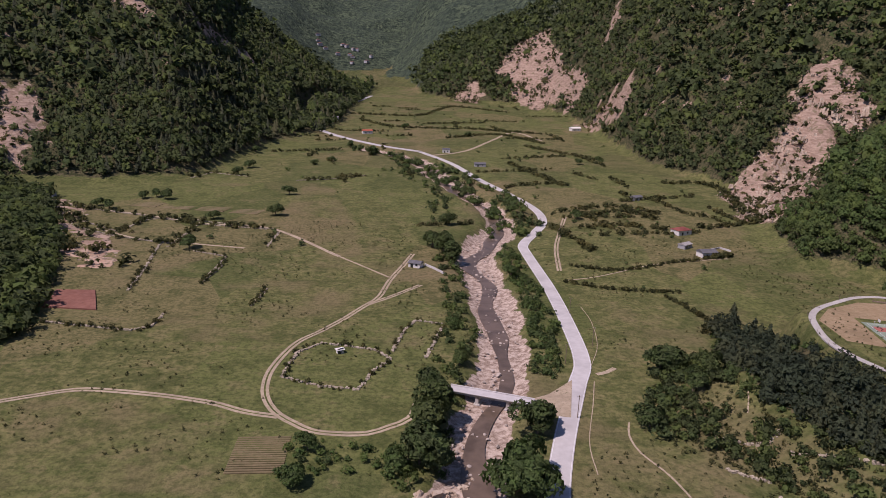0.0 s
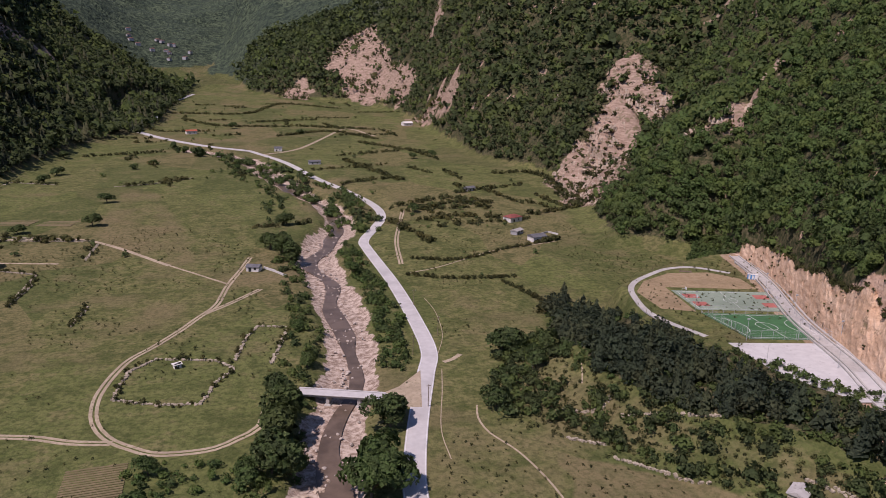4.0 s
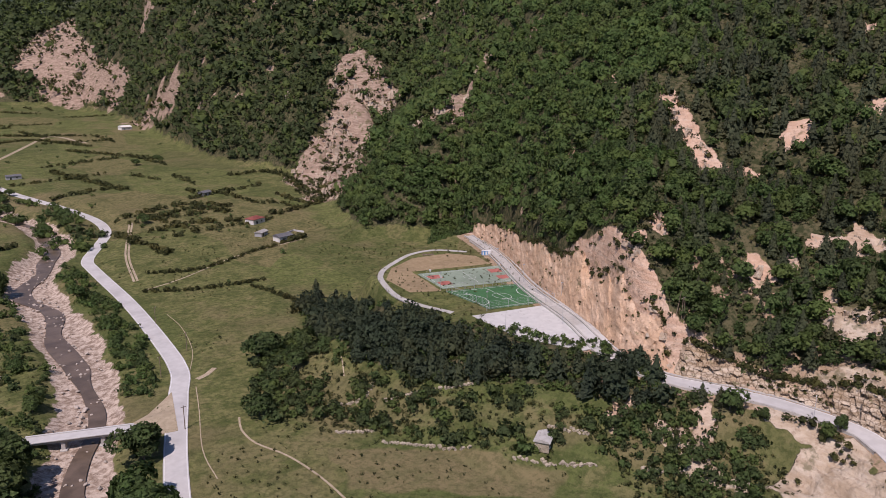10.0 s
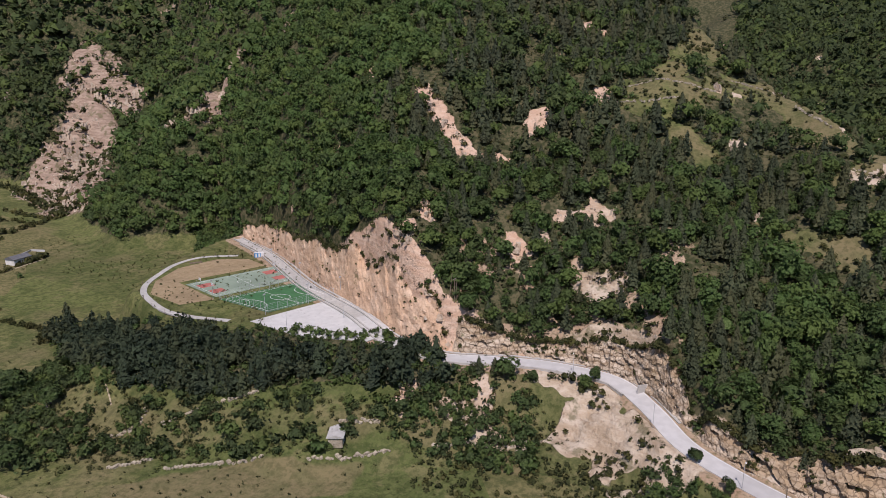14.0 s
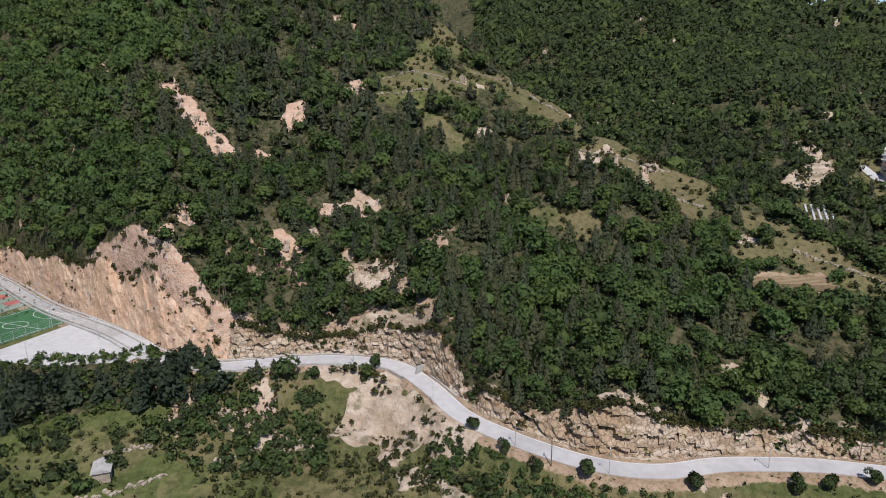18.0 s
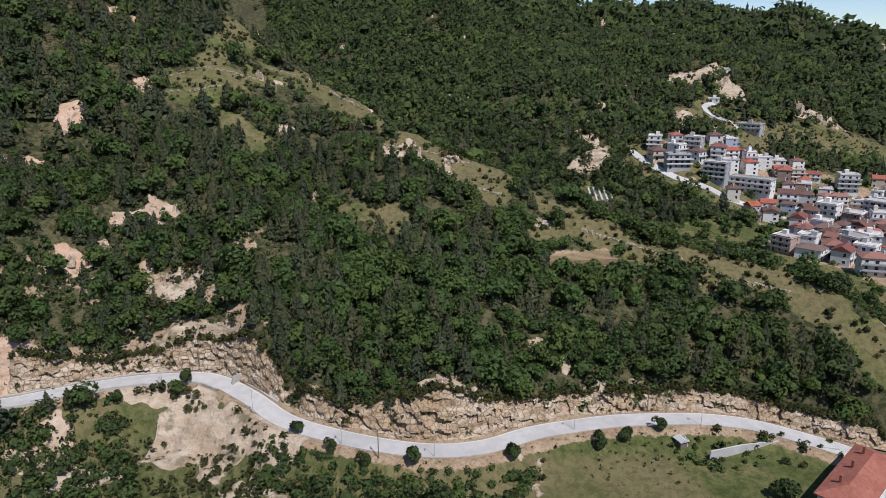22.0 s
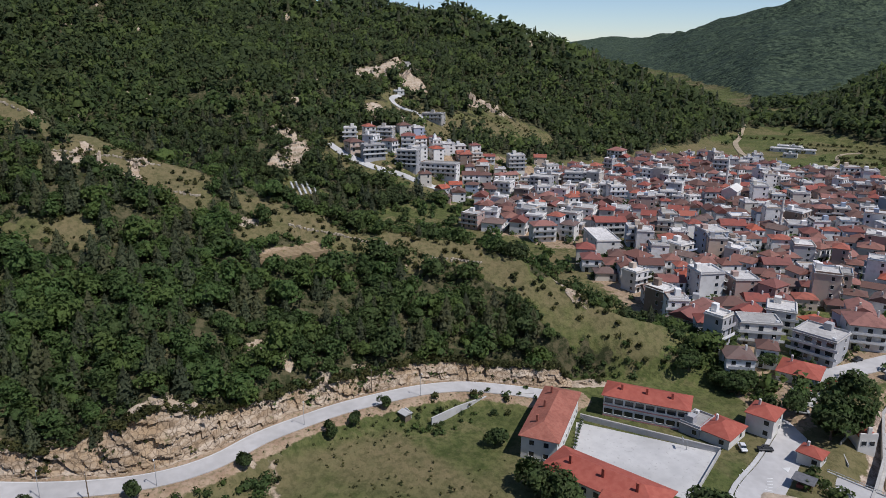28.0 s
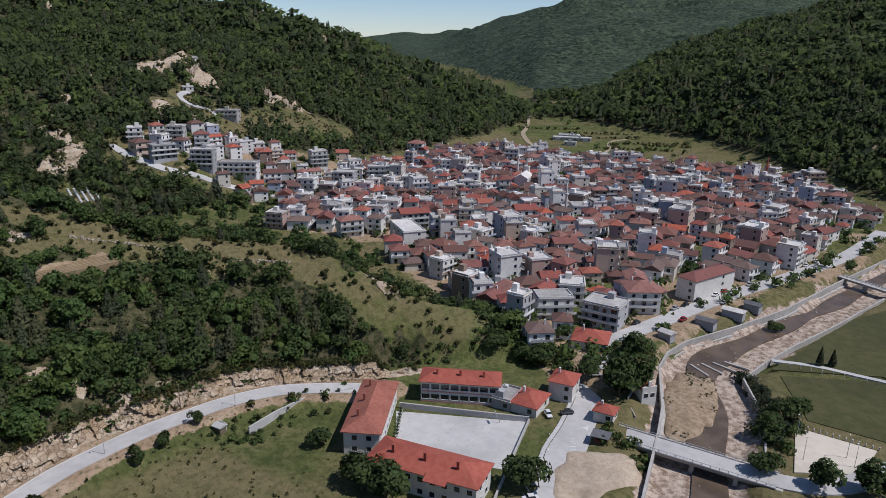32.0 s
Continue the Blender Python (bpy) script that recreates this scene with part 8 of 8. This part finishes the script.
def rock_face(name, a0, a1, material, label, block, coarse, seed, earth=False):
    """A standing face along the foot of the cut, broken into blocks and ledges."""
    az = np.arange(a0, a1, 0.085)
    T = table(FRONT_ALL, az)
    rf, step = T[:, 0], T[:, 1]
    s = np.concatenate([[0], np.cumsum(np.hypot(np.diff(rf * np.sin(np.radians(az))), np.diff(rf * np.cos(np.radians(az)))))])
    taper = smooth(0, 1.5, az - a0) * smooth(0, 1.5, a1 - az)
    top = (step * (0.62 + 0.6 * fbm(s, s * 0, 15, 3, seed)) + 0.8) * taper + 0.3
    wide = (3.5 + face_slope(az) * np.maximum(step, 4)) * 0.8
    level, rows = cut_level(az) - 0.5, 28
    V = []
    for k in range(rows):
        v = k / (rows - 1)
        z = level + top * v
        if earth:
            d = (fbm(s, z * 1.1, 3.4, 3, seed + 1) - 0.5) * block + (fbm(s, z, 1.1, 2, seed + 2) - 0.5) * 1.0 + (np.abs(fbm(s, z * 0.2, 7, 3, seed + 3) - 0.5) * 2 - 0.25) * block * 1.3 * v
        else:
            col = np.floor((s + 0.5 * z) / coarse + 2.2 * fbm(s, z, 6, 3, seed + 1))
            row = np.floor(z / (0.6 * coarse) + 2.0 * fbm(s, z, 9, 3, seed + 2) + 0.37 * (col % 3))
            d = (lattice(col, row, seed) - 0.5) * block * min(1.0, 3 * v + 0.2) + (fbm(s, z, 1.3, 3, seed + 3) - 0.5) * 1.1 + (np.abs(fbm(s, z * 0.2, 8, 3, seed + 4) - 0.5) * 2 - 0.25) * block * v
        r = rf - 0.8 + wide * v ** 1.2 + d
        V.append(np.c_[r * np.sin(np.radians(az)), r * np.cos(np.radians(az)), z])
    r = rf + wide + 5
    V.append(np.c_[r * np.sin(np.radians(az)), r * np.cos(np.radians(az)), level + top - 2.5])
    n = len(az)
    F = [(k * n + i, k * n + i + 1, (k + 1) * n + i + 1, (k + 1) * n + i) for k in range(rows) for i in range(n - 1)]
    tagged(new(name, build_mesh(name, np.vstack(V), F, material)), label, "rock face", kind="structure")
    return np.array(V)


CUT_ROCK = face_material("blasted_rock", (0.28, 0.205, 0.135), (0.54, 0.45, 0.35), (0.12, 0.085, 0.055), (0.38, 0.27, 0.16))
CUT_EARTH = face_material("raw_pink_earth", (0.44, 0.295, 0.195), (0.60, 0.440, 0.315), (0.25, 0.165, 0.105), (0.52, 0.345, 0.22), 1.6, 0.25)
FACES = [rock_face("rock_face_terrace", 36.4, 54.5, CUT_EARTH, "raw pinkish earth bank cut behind the sports ground", 2.6, 9.0, 300, True),
         rock_face("rock_face_bend", 54.0, 76.0, CUT_ROCK, "layered tan rock face above the road bend", 1.9, 2.2, 310),
         rock_face("rock_face_road", 75.6, 126.0, CUT_ROCK, "blasted pale rock face along the upper road", 2.1, 2.6, 320)]
# bushes on the rim and the ledges of the faces
tufts, tall = [], []
trg = np.random.default_rng(330)
for V in FACES:
    for k in range(int(V.shape[1] * 1.1)):
        i = trg.integers(0, V.shape[1])
        rim = trg.uniform() < 0.55
        p = V[-2 - trg.integers(0, 2) if rim else trg.integers(5, V.shape[0] - 3), i]
        if not rim and fbm(np.array([p[0]]), np.array([p[1]]), 9, 2, 331)[0] < 0.52:
            continue
        h = trg.uniform(0.8, 3.0) if rim else trg.uniform(0.4, 1.5)
        tufts.append(p - (0, 0, 0.25 * h))
        tall.append(h)
wood_of("cut_tufts", np.array(tufts), np.array(tall), trg.uniform(0.2, 0.9, len(tall)), "leafy", 40, SCRUB, "bushes and tufts hanging on the rim of the road cut", "shrubs")
# crags on the hill
def crag_mesh(seed, pieces=16):
    """A jagged outcrop: a stand of tilted, fractured slabs, tallest in the middle."""
    rg = np.random.default_rng(seed)
    cube = np.array([(x, y, q) for q in (-0.5, 0.5) for y in (-0.5, 0.5) for x in (-0.5, 0.5)])
    quad = np.array([(0, 2, 3, 1), (4, 5, 7, 6), (0, 1, 5, 4), (2, 6, 7, 3), (0, 4, 6, 2), (1, 3, 7, 5)])
    lean = rg.uniform(-0.35, 0.35, 2)
    V, F = [], []
    for k in range(pieces):
        p = rg.normal(size=2) * 0.24
        tall = max(0.25, 0.95 - 1.3 * np.hypot(*p)) * rg.uniform(0.6, 1.1)
        c = cube * (rg.uniform(0.14, 0.32), rg.uniform(0.14, 0.30), tall)
        c = c + rg.uniform(-0.055, 0.055, (8, 3))
        c[4:, :2] *= rg.uniform(0.35, 0.8)
        c[:, :2] += lean * c[:, 2:3]
        t = rg.uniform(-0.6, 0.6)
        x, y = c[:, 0] * math.cos(t) - c[:, 1] * math.sin(t) + p[0], c[:, 0] * math.sin(t) + c[:, 1] * math.cos(t) + p[1]
        F.append(quad + 8 * k)
        V.append(np.c_[x, y, c[:, 2] + tall / 2 - 0.42])
    return np.vstack(V), np.vstack(F)


CRAG = rough_paint("weathered_crag", (0.42, 0.32, 0.23), (0.52, 0.44, 0.35), 1.8, 0.95, spots=(0.20, 0.15, 0.11), bump=0.9)


def rocks(name, rows, variants, seed, label, category):
    """Fractured rocks at (x, y, size, squash x, y, z), joined into one outcrop band."""
    rg = np.random.default_rng(seed)
    V, F, base = [], [], 0
    for k, (x, y, s, sx, sy, sz, turn) in enumerate(rows):
        v, f = variants[k % len(variants)]
        v = v * (s * sx, s * sy, s * sz)
        c, q = math.cos(turn), math.sin(turn)
        V.append(np.c_[v[:, 0] * c - v[:, 1] * q + x, v[:, 0] * q + v[:, 1] * c + y, v[:, 2] + gz(x, y) + 0.05 * s])
        F.append(f + base)
        base += len(v)
    tagged(new(name, build_mesh(name, np.vstack(V), np.vstack(F), CRAG)), label, category, kind="stuff")


CRAGS, LEDGES = [crag_mesh(k, 26) for k in range(4)], [crag_mesh(10 + k, 14) for k in range(5)]
rg = random.Random(8)
rocks("crags", [(x, y, s, 1, 0.8, rg.uniform(0.8, 1.15), rg.uniform(0, 6.28)) for x, y, s in (
    (627, -238, 15), (618, -226, 17), (610, -236, 11), (611, -216, 12), (618, -206, 10), (605, -232, 12), (588, -292, 14), (578, -304, 13), (568, -306, 10), (583, -298, 12), (480, -100, 9), (490, -108, 8), (474, -96, 7), (500, -102, 7),
    (260, 46, 5), (264, 52, 5), (276, 150, 6), (238, 118, 6))], CRAGS, 1, "pale weathered rock crags on the hillside", "crag")
# broken rock standing out of the road cut and the slope above it
rows = []
for k in range(110):
    b = 40.5 + k * 0.8
    cut, tall = np.interp(b, FRONT_ALL[:, 0], FRONT_ALL[:, 1]), np.interp(b, FRONT_ALL[:, 0], FRONT_ALL[:, 2])
    r = cut + rg.uniform(0.6, 1.6 + 0.5 * tall)
    x, y, s = r * math.sin(radians(b)), r * math.cos(radians(b)), rg.uniform(2.2, 5.2)
    if along(np.array([x]), np.array([y]), ROAD_UP)[0][0] < 5.5 + s * 0.5 or inside(np.array([x]), np.array([y]), TERRACE)[0] < 3 + s * 0.5:
        continue
    rows.append((x, y, s, 0.75, 1.35, rg.uniform(0.6, 1.0), radians(90 - b + rg.uniform(-20, 20))))
rocks("road_cut_ledges", rows, LEDGES, 2, "jagged tan rock ledges in the road cut", "rock")
gx, gy, rr, bb = grid_places(185, 430, 50, 126, 7.0, 14)
ok = (masks(gx, gy)[0] > 0.6) & (rr > np.interp(bb, FRONT_ALL[:, 0], FRONT_ALL[:, 1]) + 14) & (inside(gx, gy, VILLAGE) > 12)
rows = [(x, y, rg.uniform(2.5, 6.5), 1, 0.8, rg.uniform(0.7, 1.2), rg.uniform(0, 6.28)) for x, y in zip(gx[ok], gy[ok])]
gx, gy, rr, bb = grid_places(450, 800, 18, 42, 11.0, 15)
ok = masks(gx, gy)[0] > 0.6
rows += [(x, y, rg.uniform(7, 15), 1, 0.8, rg.uniform(0.7, 1.1), rg.uniform(0, 6.28)) for x, y in zip(gx[ok], gy[ok])]
rocks("outcrops", rows, LEDGES, 3, "pale rock outcrops standing among the hillside trees", "rock")
# stones strewn over the rough corner of the meadow
gx, gy, rr, bb = grid_places(330, 660, -40, -22, 3.6, 16)
ok = (strokes(gx, gy, STONY, 1.3, 9.0, 70) > 0.4) & (np.random.default_rng(17).uniform(size=len(gx)) < 0.5)
rocks("meadow_stones", [(x, y, rg.uniform(1.2, 3.2), 1.2, 1.0, rg.uniform(0.5, 0.9), rg.uniform(0, 6.28)) for x, y in zip(gx[ok], gy[ok])], LEDGES, 4, "pale stones strewn over the rough meadow corner", "stones")
rocks("river_outcrop", [(-2, 157, 8, 1.3, 1.0, 0.55, 0.4), (3, 160, 6, 1.2, 0.9, 0.6, 1.9), (6, 164, 4.5, 1.2, 1.0, 0.5, 3.0), (-5, 155, 6, 1, 1, 0.5, 4.1), (9, 168, 3, 1, 1, 0.5, 5.0)], CRAGS, 5, "pale craggy rock outcrop above the river", "rock")
